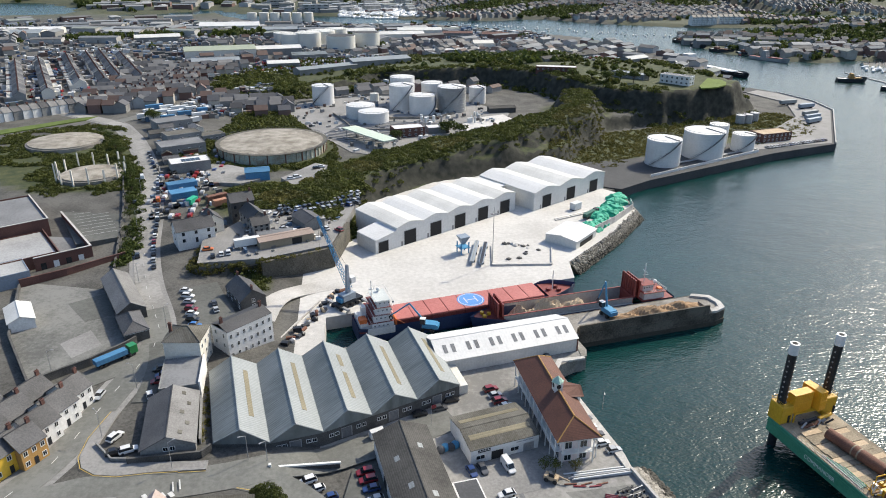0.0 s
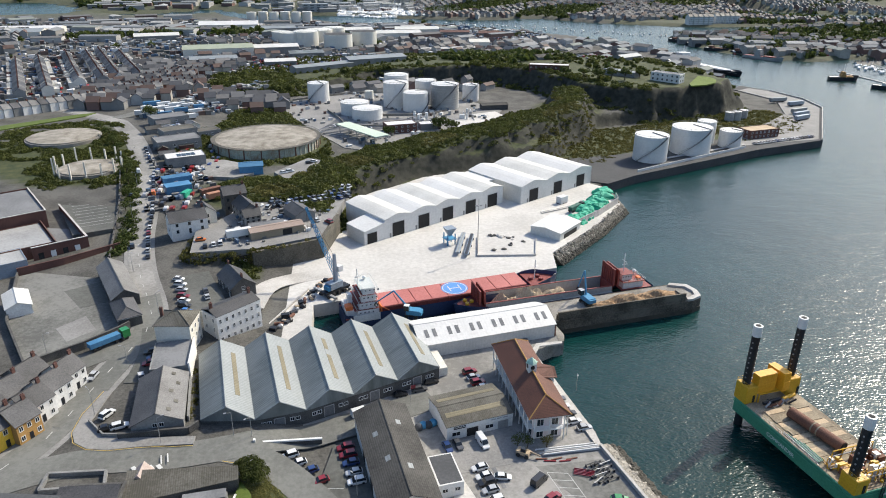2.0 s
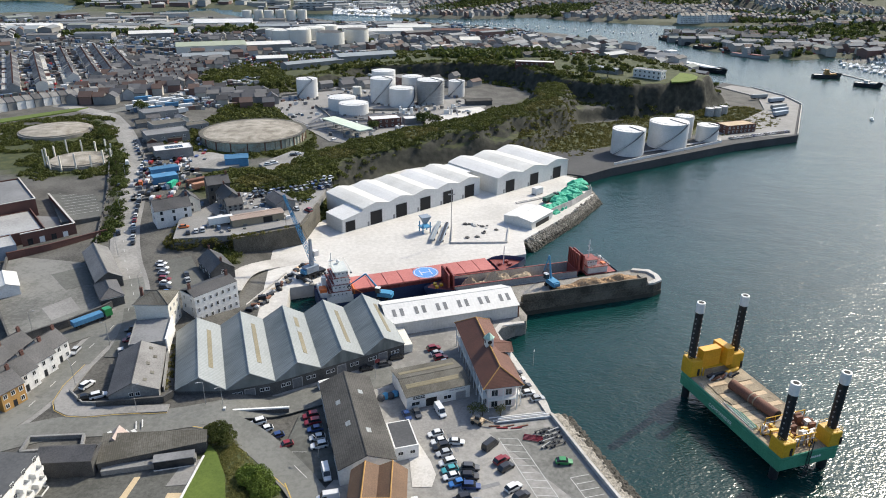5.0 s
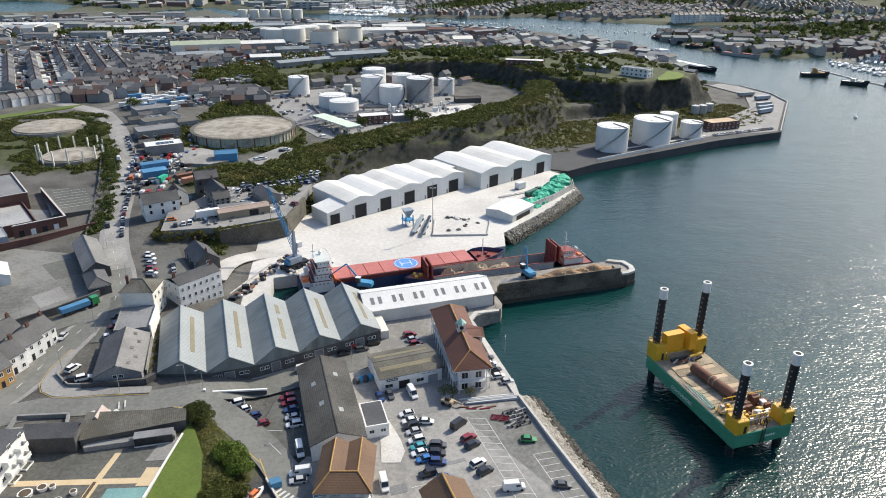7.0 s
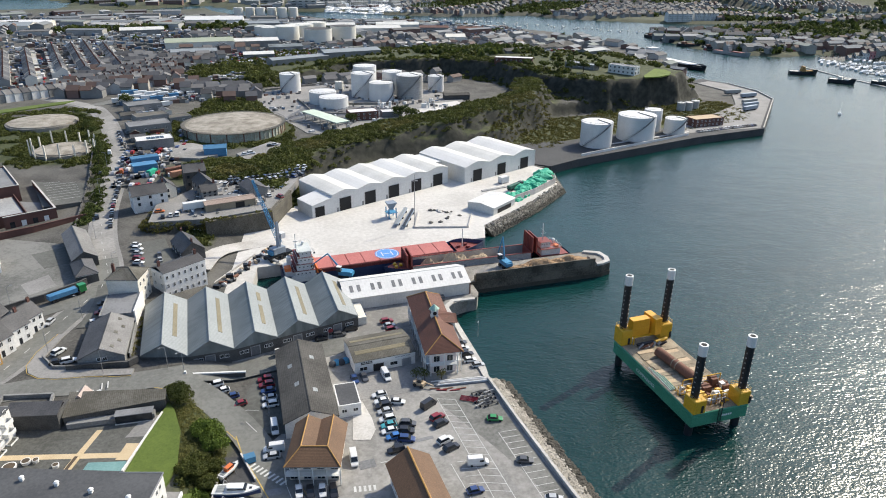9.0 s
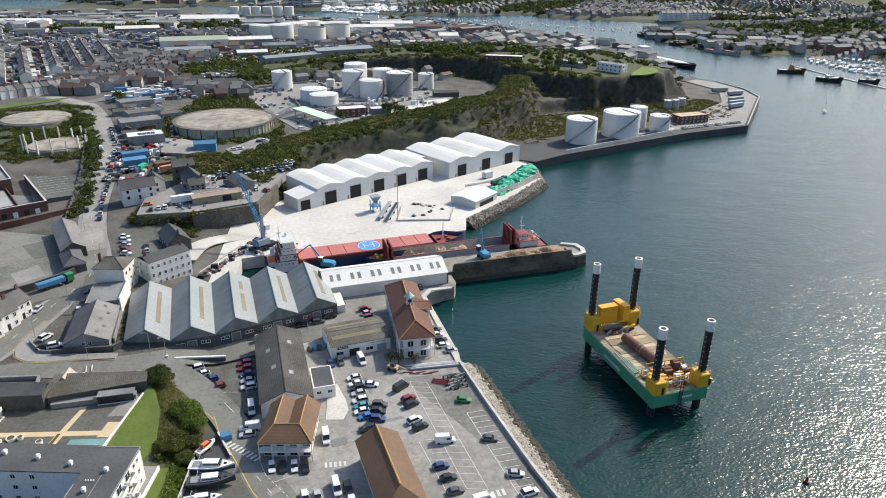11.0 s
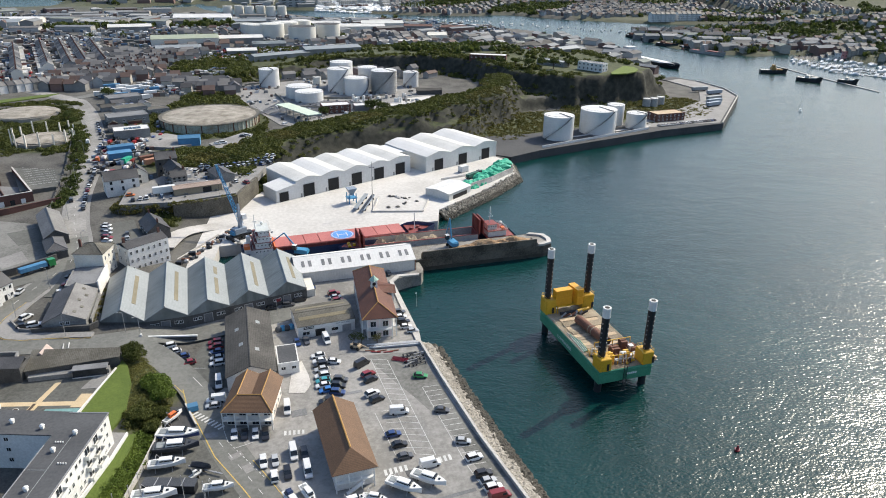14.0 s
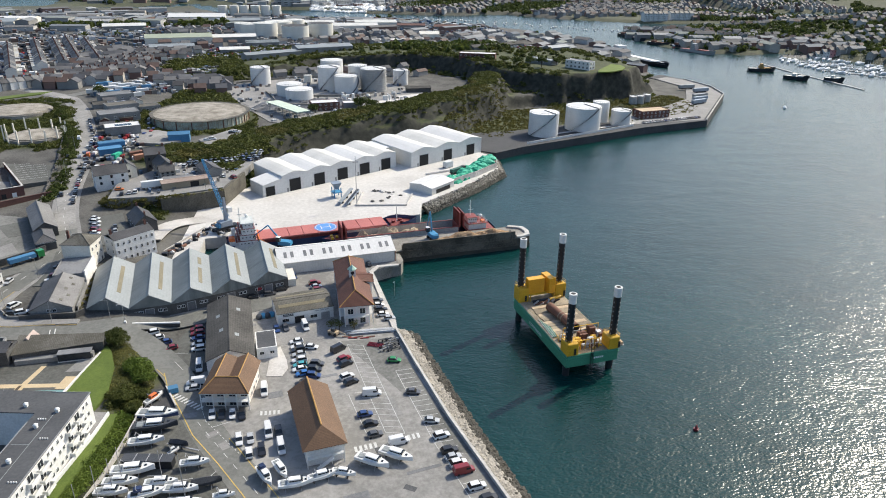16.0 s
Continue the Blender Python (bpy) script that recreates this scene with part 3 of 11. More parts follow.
def window(parent, x, y, z, deg, w=1.1, h=1.4, frame_mat=None, name="window", far=False):
    """A framed window whose back lies at (x, y) on a wall that faces the local direction deg (0: -y)."""
    if far:
        key = (round(w, 2), round(h, 2), "far")
        if key not in WIN_CACHE:
            po = part(name, boxed(-w / 2, w / 2, -0.06, 0.01, -h / 2, h / 2), GLASS)
            WIN_CACHE[key] = po.data
            bpy.data.objects.remove(po)
        o = new(name, WIN_CACHE[key])
        o.parent, o.matrix_local = parent, pose(x, y, z, 0, 0, deg)
        return o
    key = (round(w, 2), round(h, 2), name)
    if key not in WIN_CACHE:
        f = B()
        xs = (-w / 2 - 0.03, -w / 2 + 0.09, -0.03, 0.03, w / 2 - 0.09, w / 2 + 0.03)
        zs = (-h / 2 - 0.06, -h / 2 + 0.09, h / 2 - 0.09, h / 2)
        solid = {(i, j) for i in range(5) for j in range(3) if j != 1 or i in (0, 2, 4)}
        spot = {}

        def at(i, k, j):
            if (i, k, j) not in spot:
                spot[i, k, j] = f.verts.new((xs[i], (-0.08, 0.0)[k], zs[j]))
            return spot[i, k, j]
        for i, j in solid:
            f.faces.new((at(i, 0, j), at(i + 1, 0, j), at(i + 1, 0, j + 1), at(i, 0, j + 1)))
            f.faces.new((at(i, 1, j), at(i, 1, j + 1), at(i + 1, 1, j + 1), at(i + 1, 1, j)))
            for (di, dj), (p, q) in (((-1, 0), ((i, j + 1), (i, j))), ((1, 0), ((i + 1, j), (i + 1, j + 1))), ((0, -1), ((i, j), (i + 1, j))), ((0, 1), ((i + 1, j + 1), (i, j + 1)))):
                if (i + di, j + dj) not in solid:
                    f.faces.new((at(p[0], 0, p[1]), at(p[0], 1, p[1]), at(q[0], 1, q[1]), at(q[0], 0, q[1])))
        fo = part(name, f, frame_mat or FRAME)
        po = part("pane", boxed(-w / 2 + 0.04, w / 2 - 0.04, -0.03, 0.01, -h / 2 + 0.04, h / 2 - 0.04), GLASS)
        WIN_CACHE[key] = (fo.data, po.data)
        for o in (fo, po):
            bpy.data.objects.remove(o)
    fd, pd = WIN_CACHE[key]
    o = new(name, fd)
    o.parent, o.matrix_local = parent, pose(x, y, z, 0, 0, deg)
    p = new("pane", pd)
    p.parent = o
    return o


def door(parent, x, y, z, deg, w=1.0, h=2.1, material=None, name="door", label=""):
    bm = boxed(-w / 2, w / 2, -0.06, 0.02, 0, h)
    o = part(name, bm, material or STEEL_DARK, parent, label)
    o.matrix_local = pose(x, y, z, 0, 0, deg)
    return o


def gable_walls(L, W, z0, he, hr, ridge_x=True):
    bm = B()
    if ridge_x:
        for x0, x1 in ((-L / 2, -L / 2 + 0.3), (L / 2 - 0.3, L / 2)):
            prism5 = [(-W / 2, z0), (W / 2, z0), (W / 2, he), (0, hr), (-W / 2, he)]
            a = [bm.verts.new((x0, p, q)) for p, q in prism5]
            b = [bm.verts.new((x1, p, q)) for p, q in prism5]
            bm.faces.new(a[::-1]), bm.faces.new(b)
            for i in range(5):
                bm.faces.new((a[i], a[(i + 1) % 5], b[(i + 1) % 5], b[i]))
        box(bm, -L / 2 + 0.3, L / 2 - 0.3, -W / 2, -W / 2 + 0.3, z0, he)
        box(bm, -L / 2 + 0.3, L / 2 - 0.3, W / 2 - 0.3, W / 2, z0, he)
    return bm


def gable_roof(parent, L, W, he, hr, material, over=0.35, t=0.18, ridge=None, mats=None):
    k = (hr - he) / (W / 2)
    x = L / 2 + over
    yo, zo = W / 2 + over, he - k * over
    for i, s in enumerate((-1, 1)):
        bm = B()
        q = [(-x, 0, hr + t), (-x, s * yo, zo + t), (x, s * yo, zo + t), (x, 0, hr + t)]
        slab(bm, q if s < 0 else q[::-1], t)
        part("roof", bm, mats[i] if mats else material, parent)
    bm = boxed(-x, x, -0.14, 0.14, hr + t - 0.1, hr + t + 0.09)
    part("ridge_cap", bm, ridge or material, parent)


def hip_roof(parent, L, W, he, hr, material, over=0.7, t=0.2, ridge_mat=None, inset=None):
    inset = W / 2 if inset is None else inset
    x, y = L / 2 + over, W / 2 + over
    rx = L / 2 + over - inset - over * 0.3
    r1, r2 = (-rx, 0, hr), (rx, 0, hr)
    c = [(-x, -y, he), (x, -y, he), (x, y, he), (-x, y, he)]
    for q in ([c[0], c[1], r2, r1], [c[2], c[3], r1, r2], [c[1], c[2], r2], [c[3], c[0], r1]):
        bm = B()
        slab(bm, q, t)
        part("roof", bm, material, parent)
    bm = B()
    rod(bm, r1, r2, 0.2)
    for p, q in ((c[0], r1), (c[3], r1), (c[1], r2), (c[2], r2)):
        rod(bm, p, q, 0.16)
    part("ridge_tiles", bm, ridge_mat or material, parent)
    part("soffit", boxed(-x + 0.1, x - 0.1, -y + 0.1, y - 0.1, he - t - 0.12, he - t - 0.02), FRAME, parent)


def chimney(parent, x, y, z0, z1, w=0.9, d=0.6, material=None):
    bm = B()
    box(bm, x - w / 2, x + w / 2, y - d / 2, y + d / 2, z0, z1)
    box(bm, x - w / 2 - 0.08, x + w / 2 + 0.08, y - d / 2 - 0.08, y + d / 2 + 0.08, z1, z1 + 0.15)
    for i in (-1, 1):
        drum(bm, x + i * w / 4, y, z1 + 0.15, z1 + 0.55, 0.13, n=8)
    return part("chimney", bm, material or BRICK, parent)


def house(x, y, z, deg, L, W, he, hr, wall=None, roof=None, label="rendered gabled house with slate roof", storeys=2, cols=3, name="house", chim=1, group="", drop=3.0, ends=True, category="house", far=False):
    """A gabled house with its ridge along local x."""
    o = thing(name, label, category, x, y, z, deg, group)
    part("wall", gable_walls(L, W, -drop, he, hr), wall or WHITE_WALL, o)
    gable_roof(o, L, W, he, hr, roof or SLATE)
    for s in (-1, 1):
        for k in range(storeys):
            for i in range(cols):
                wx = (i - (cols - 1) / 2) * L / cols
                if k == 0 and i == cols // 2:
                    door(o, wx, s * W / 2, 0, 0 if s < 0 else 180)
                else:
                    window(o, wx, s * W / 2, 1.5 + k * (he / storeys), 0 if s < 0 else 180, far=far)
    if ends:
        for s in (-1, 1):
            for k in range(storeys):
                window(o, s * L / 2, 0.0, 1.5 + k * (he / storeys), 90 * s, far=far)
    for i in range(chim):
        chimney(o, (L / 2 - 0.6) * (1 if i == 0 else -1), 0, hr - 0.6, hr + 1.3)
    return o


def flat_block(x, y, z, deg, L, W, h, wall, roof, label, name="building", category="building", drop=2.0, parapet=0.35, rows=0, cols=0, wsize=(1.3, 1.3), sides=(-1, 1), ends=0):
    o = thing(name, label, category, x, y, z, deg)
    part("wall", boxed(-L / 2, L / 2, -W / 2, W / 2, -drop, h), wall, o)
    part("roof", boxed(-L / 2 + 0.3, L / 2 - 0.3, -W / 2 + 0.3, W / 2 - 0.3, h, h + 0.12), roof, o)
    if parapet:
        bm = B()
        for a in ((-L / 2 - 0.03, L / 2 + 0.03, -W / 2 - 0.03, -W / 2 + 0.3), (-L / 2 - 0.03, L / 2 + 0.03, W / 2 - 0.3, W / 2 + 0.03), (-L / 2 - 0.03, -L / 2 + 0.3, -W / 2 + 0.3, W / 2 - 0.3), (L / 2 - 0.3, L / 2 + 0.03, -W / 2 + 0.3, W / 2 - 0.3)):
            box(bm, *a, h, h + parapet)
        part("parapet", bm, wall, o)
    for k in range(rows):
        for i in range(cols):
            for s in sides:
                window(o, (i + 0.5) * L / cols - L / 2, s * W / 2, (k + 0.55) * h / rows, 0 if s < 0 else 180, *wsize)
        for i in range(ends):
            for s in (-1, 1):
                window(o, s * L / 2, (i + 0.5) * W / ends - W / 2, (k + 0.55) * h / rows, 90 * s, *wsize)
    return o


def shed(x, y, z, deg, L, W, he, hr, wall, roof, label, name="shed", drop=2.0, strips=0, strip_mat=None, doors=(), category="shed", mats=None):
    """A plain industrial shed, ridge along local x; strips: rooflights on each slope."""
    o = thing(name, label, category, x, y, z, deg)
    part("wall", gable_walls(L, W, -drop, he, hr), wall, o)
    gable_roof(o, L, W, he, hr, roof, mats=mats)
    k = (hr - he) / (W / 2)
    for i in range(strips):
        sx = (i + 0.5) * L / strips - L / 2
        for s in (-1, 1):
            bm = B()
            ya, yb = W * 0.16, W * 0.36
            q = [(sx - 0.6, s * ya, hr - k * ya + 0.24), (sx - 0.6, s * yb, hr - k * yb + 0.24), (sx + 0.6, s * yb, hr - k * yb + 0.24), (sx + 0.6, s * ya, hr - k * ya + 0.24)]
            slab(bm, q if s < 0 else q[::-1], 0.05)
            part("rooflight", bm, strip_mat or ROOFLIGHT, o)
    for (dx, dy, dd, w, h) in doors:
        door(o, dx, dy, 0, dd, w, h, VOID, "doorway")
    return o

# ---- saw-roofed grey shed ----
def make_saw_shed():
    o = thing("workshop_shed", "grey ribbed metal shed with five gabled bays", "shed", -44.1, 175.3, 5.0, 11.2)
    n, bay = 5, 13.35
    depth = [32.5, 36.6, 36.6, 33.8, 31.0, 28.2]
    e, r = 4.6, 8.6
    wall, plinth = B(), B()
    for i in range(n):
        xa, xm, xb = i * bay, (i + 0.5) * bay, (i + 1) * bay
        da, db = depth[i], depth[i + 1]
        dm = (da + db) / 2
        # front gable
        a = [wall.verts.new(p) for p in ((xa, -da, -2), (xb, -db, -2), (xb, -db, e), (xm, -dm, r), (xa, -da, e))]
        c = [wall.verts.new((v.co.x, v.co.y + 0.35, v.co.z)) for v in a]
        wall.faces.new(a), wall.faces.new(c[::-1])
        for j in range(5):
            wall.faces.new((a[j], c[j], c[(j + 1) % 5], a[(j + 1) % 5]))
        a = [wall.verts.new(p) for p in ((xb, 0, -2), (xa, 0, -2), (xa, 0, e), (xm, 0, r), (xb, 0, e))]
        wall.faces.new(a)
        for side, (x0, x1, d0, d1) in enumerate(((xa, xm, da, dm), (xm, xb, dm, db))):
            bm = B()
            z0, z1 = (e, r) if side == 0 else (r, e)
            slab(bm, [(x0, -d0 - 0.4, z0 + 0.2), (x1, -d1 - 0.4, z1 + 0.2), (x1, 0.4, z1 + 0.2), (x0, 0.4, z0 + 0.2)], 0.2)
            # sun and shade painted in: away-facing slopes darker, sunward slopes paler
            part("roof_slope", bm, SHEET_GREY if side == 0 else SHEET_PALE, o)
            if side == 1:
                u0, u1 = 0.40, 0.58
                for k in range(7):
                    ya, yb = -0.16 * dm - k * 0.092 * dm, -0.16 * dm - (k + 1.0) * 0.092 * dm
                    if i == 2 and k == 2:
                        mt = SHEET_PALE
                    else:
                        mt = ROOFLIGHT
                    bm = B()
                    zz = lambda u: r + (e - r) * u + 0.27
                    slab(bm, [(x0 + u0 * (x1 - x0), yb, zz(u0)), (x0 + u1 * (x1 - x0), yb, zz(u1)), (x0 + u1 * (x1 - x0), ya, zz(u1)), (x0 + u0 * (x1 - x0), ya, zz(u0))], 0.07)
                    part("rooflight", bm, mt, o)
        bm = B()
        a = [bm.verts.new(p) for p in ((xa + 0.05, -da - 0.03, e - 0.5), (xb - 0.05, -db - 0.03, e - 0.5), (xb - 0.05, -db - 0.03, e), (xm, -dm - 0.03, r), (xa + 0.05, -da - 0.03, e))]
        c = [bm.verts.new((v.co.x, v.co.y - 0.07, v.co.z)) for v in a]
        bm.faces.new(a[::-1]), bm.faces.new(c)
        for j in range(5):
            bm.faces.new((c[j], a[j], a[(j + 1) % 5], c[(j + 1) % 5]))
        bmesh.ops.recalc_face_normals(bm, faces=bm.faces)
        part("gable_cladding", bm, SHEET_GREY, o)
        bm = B()
        rod(bm, (xm, -dm - 0.4, r + 0.24), (xm, 0.4, r + 0.24), 0.2)
        part("ridge_cap", bm, SHEET_PALE, o)
        bm = B()
        for p, q in (((xa, -da - 0.42, e + 0.15), (xm, -dm - 0.42, r + 0.15)), ((xm, -dm - 0.42, r + 0.15), (xb, -db - 0.42, e + 0.15))):
            rod(bm, p, q, 0.16)
        rod(bm, (xb, -db - 0.4, e + 0.05), (xb, 0.4, e + 0.05), 0.22)
        part("gutter_trim", bm, SHEET_PALE, o)
        # front openings
        ang = math.degrees(math.atan2(-(db - da), bay))
        for f, w, h, nm in ((0.16, 1.2, 1.1, "window"), (0.27, 1.2, 1.1, "window"), (0.47, 2.6, 2.8, "doorway"), (0.72, 1.2, 1.1, "window"), (0.83, 1.2, 1.1, "window")):
            px, py = xa + f * bay, -(da + (db - da) * f)
            if i == 0 and f < 0.5:
                continue
            if nm == "window":
                window(o, px, py - 0.01, 2.4, ang, w, h)
            else:
                d = door(o, px, py - 0.01, 0.4, ang, w, h, FELT, "door", "grey double door")
                bm = B()
                box(bm, -1.5, -1.3, -0.12, 0, 0, 2.9), box(bm, 1.3, 1.5, -0.12, 0, 0, 2.9), box(bm, -1.5, 1.5, -0.12, 0, 2.9, 3.1)
                part("door_surround", bm, STEEL_GREY, d)
    for x, d in ((0, depth[0]), (n * bay, depth[-1])):
        box(wall, x - 0.2, x + 0.2, -d + 0.3, -0.1, -2, e)
    part("wall", wall, DARK_STONE, o)
    return o


make_saw_shed()


# ---- white long warehouse by the dock ----
def make_white_warehouse():
    # local x along the dock, ridge along x
    L, W, he, hr = 46.0, 16.0, 4.6, 7.6
    o = shed(44.0, 184.6, 5.0, 10.5, L, W, he, hr, SHEET_CREAM, SHEET_WHITE, "long white metal warehouse with translucent rooflights", "warehouse", doors=())
    k = (hr - he) / (W / 2)
    for i in range(12):
        sx = -L / 2 + 3 + (i // 2) * 7.6 + (i % 2) * 2.6
        bm = B()
        ya, yb = 2.6, 5.6
        slab(bm, [(sx - 0.6, -ya, hr - k * ya + 0.25), (sx - 0.6, -yb, hr - k * yb + 0.25), (sx + 0.6, -yb, hr - k * yb + 0.25), (sx + 0.6, -ya, hr - k * ya + 0.25)], 0.05)
        part("rooflight", bm, FELT, o)
    part("lean_to", boxed(-L / 2 - 1.0, -L / 2 + 5.0, -W / 2 - 11.0, -W / 2 - 0.02, -1, 2.8), CREAM_WALL, o)
    part("corner_post", boxed(L / 2 - 0.1, L / 2 + 0.25, -W / 2 - 0.25, -W / 2 + 0.1, -1, he), RUST, o)
    return o


make_white_warehouse()


# ---- verandah houses ----
def verandah(o, L, W, h0, h1, sides, step=3.2, depth=1.6, base=0.0):
    """Two-storey white timber verandah on the named sides of a house of plan L by W."""
    runs = {"-y": (-L / 2, L / 2, 0), "+y": (-L / 2, L / 2, 180), "+x": (-W / 2, W / 2, 90), "-x": (-W / 2, W / 2, -90)}
    for s in sides:
        a, b, deg = runs[s]
        off = W / 2 if s[1] == "y" else L / 2
        m = pose(0, 0, 0, 0, 0, deg)
        n = max(2, int(round((b - a) / step)))
        d = off + depth
        bm = boxed(a, b, -d, -off, h0 - 0.25, h0 - 0.05)
        part("balcony_floor", turned(bm, m), FRAME, o)
        for i in range(n + 1):
            px = a + (b - a) * i / n
            bm = boxed(px - 0.11, px + 0.11, -d, -d + 0.22, base, h1)
            part("post", turned(bm, m), FRAME, o)
        for i in range(n):
            pa, pb = a + (b - a) * i / n, a + (b - a) * (i + 1) / n
            bm = B()
            for zz in (0.15, 1.05):
                box(bm, pa + 0.11, pb - 0.11, -d + 0.06, -d + 0.14, h0 + zz - 0.04, h0 + zz + 0.04)
            k = int((pb - pa) / 0.28)
            for j in range(k):
                q = pa + 0.2 + j * 0.28
                box(bm, q, q + 0.05, -d + 0.07, -d + 0.12, h0 + 0.15, h0 + 1.05)
            part("railing", turned(bm, m), STEEL_GREY if s == "-y" else FRAME, o)
            for zz in (1.35, h0 + 1.3):
                p = m @ Vector(((pa + pb) / 2, -off, zz))
                window(o, p.x, p.y, zz, deg, 1.9, 2.1)


def make_customs_house():
    o = thing("red_roofed_office", "white office with red tile roof, verandahs and cupola", "office", 50.5, 147.8, 5.0, 93.6)
    L, W = 33.6, 8.0
    part("wall", boxed(-L / 2, L / 2, -W / 2, W / 2, -1, 7.4), surface("pale pink render", (0.62, 0.53, 0.50), (0.74, 0.65, 0.62)), o)
    hip_roof(o, L, W, 7.7, 11.6, TILE_RED, over=1.8, ridge_mat=TILE_RIDGE)
    verandah(o, L, W, 3.6, 7.5, ("-x", "+y", "-y"))
    # cross gable
    bm = B()
    slab(bm, [(-2.8, -W / 2 - 3.4, 8.4), (0, -W / 2 - 3.4, 10.2), (0, 0, 10.9), (-4.5, 0, 10.3)], 0.2)
    slab(bm, [(0, -W / 2 - 3.4, 10.2), (2.8, -W / 2 - 3.4, 8.4), (4.5, 0, 10.3), (0, 0, 10.9)], 0.2)
    part("cross_gable_roof", bm, TILE_RED, o)
    bm = B()
    a = [bm.verts.new(p) for p in ((-2.4, -W / 2 - 2.6, 0), (2.4, -W / 2 - 2.6, 0), (2.4, -W / 2 - 2.6, 8.4), (0, -W / 2 - 2.6, 9.9), (-2.4, -W / 2 - 2.6, 8.4))]
    c = [bm.verts.new((v.co.x, -W / 2 - 0.02, v.co.z)) for v in a]
    bm.faces.new(a), bm.faces.new(c[::-1])
    for j in range(5):
        bm.faces.new((a[j], c[j], c[(j + 1) % 5], a[(j + 1) % 5]))
    part("gable_porch", bm, WHITE_WALL, o)
    # cupola
    cup = part("cupola", boxed(-3.0, -0.8, -1.1, 1.1, 10.6, 13.5), FRAME, o, "white timber clock cupola")
    for dg in (0, 90, 180, 270):
        bm = B()
        drum(bm, 0, 0, -0.06, 0.06, 0.62, n=20)
        f = part("clock_face", bm, STEEL_DARK, cup)
        f.matrix_local = pose(-1.9, 0, 12.5) @ pose(0, 0, 0, 0, 0, dg) @ pose(0, -1.12, 0, 90)
    bm = B()
    drum(bm, -1.9, 0, 13.5, 13.7, 1.75, n=4), drum(bm, -1.9, 0, 13.7, 14.1, 1.55, 1.2, n=8), drum(bm, -1.9, 0, 14.1, 14.8, 1.2, 0.5, n=8, cone=0.5)
    part("cupola_roof", bm, surface("verdigris copper", (0.25, 0.40, 0.33), (0.38, 0.52, 0.44)), cup)
    return o


make_customs_house()


def make_hip_house():
    o = thing("brown_roofed_office", "white two-storey verandah office with hipped brown tile roof", "office", 15.75, 95.6, 5.0, 83.6)
    L, W = 12.2, 11.5
    part("wall", boxed(-L / 2, 7.5, -W / 2, W / 2, -1, 5.5), surface("cream pink render", (0.64, 0.57, 0.50), (0.76, 0.69, 0.62)), o)
    # double ridge joined by a hip over the verandah
    e, r = 5.5, 8.2
    x0, x1 = -8.1, 8.1
    for (ya, ym, yb) in ((-W / 2 - 0.9, -W / 4 - 0.3, 0.0), (0.0, W / 4 + 0.3, W / 2 + 0.9)):
        inner = e + 1.3
        za, zb = (e, inner) if ya < -1 else (inner, e)
        bm = B()
        slab(bm, [(x0 + 4.2, ym, r), (x0 + (0 if ya < -1 else 3.2), ya, za), (x1, ya, za), (x1, ym, r)], 0.2)
        part("roof", bm, TILE_BROWN, o)
        bm = B()
        slab(bm, [(x1, ym, r), (x1, yb, zb), (x0 + (0 if yb > 1 else 3.2), yb, zb), (x0 + 4.2, ym, r)], 0.2)
        part("roof", bm, TILE_BROWN, o)
        bm = B()
        rod(bm, (x0 + 4.2, ym, r), (x1, ym, r), 0.18)
        part("ridge_tiles", bm, TILE_RIDGE, o)
    bm = B()
    y0 = -W / 2 - 0.9
    slab(bm, [(x0, -y0, e), (x0, y0, e), (x0 + 4.2, -W / 4 - 0.3, r), (x0 + 4.2, W / 4 + 0.3, r)], 0.2)
    part("roof", bm, TILE_BROWN, o)
    bm = B()
    rod(bm, (x0, y0, e), (x0 + 4.2, -W / 4 - 0.3, r), 0.16), rod(bm, (x0, -y0, e), (x0 + 4.2, W / 4 + 0.3, r), 0.16), rod(bm, (x0 + 4.2, -W / 4 - 0.3, r), (x0 + 4.2, W / 4 + 0.3, r), 0.16)
    part("ridge_tiles", bm, TILE_RIDGE, o)
    part("soffit", boxed(x0 + 0.1, x1 - 0.1, y0 + 0.1, -y0 - 0.1, e - 0.34, e - 0.24), FRAME, o)
    verandah(o, L, W + 1.4, 2.9, 5.3, ("-x",), step=3.3, depth=1.9)
    for i in range(5):
        for k in (1.4, 4.2):
            window(o, -L / 2 + 1.6 + i * 2.7, -W / 2, k, 0, 1.2, 1.3)
            window(o, -L / 2 + 1.6 + i * 2.7, W / 2, k, 180, 1.2, 1.3)
    return o


make_hip_house()


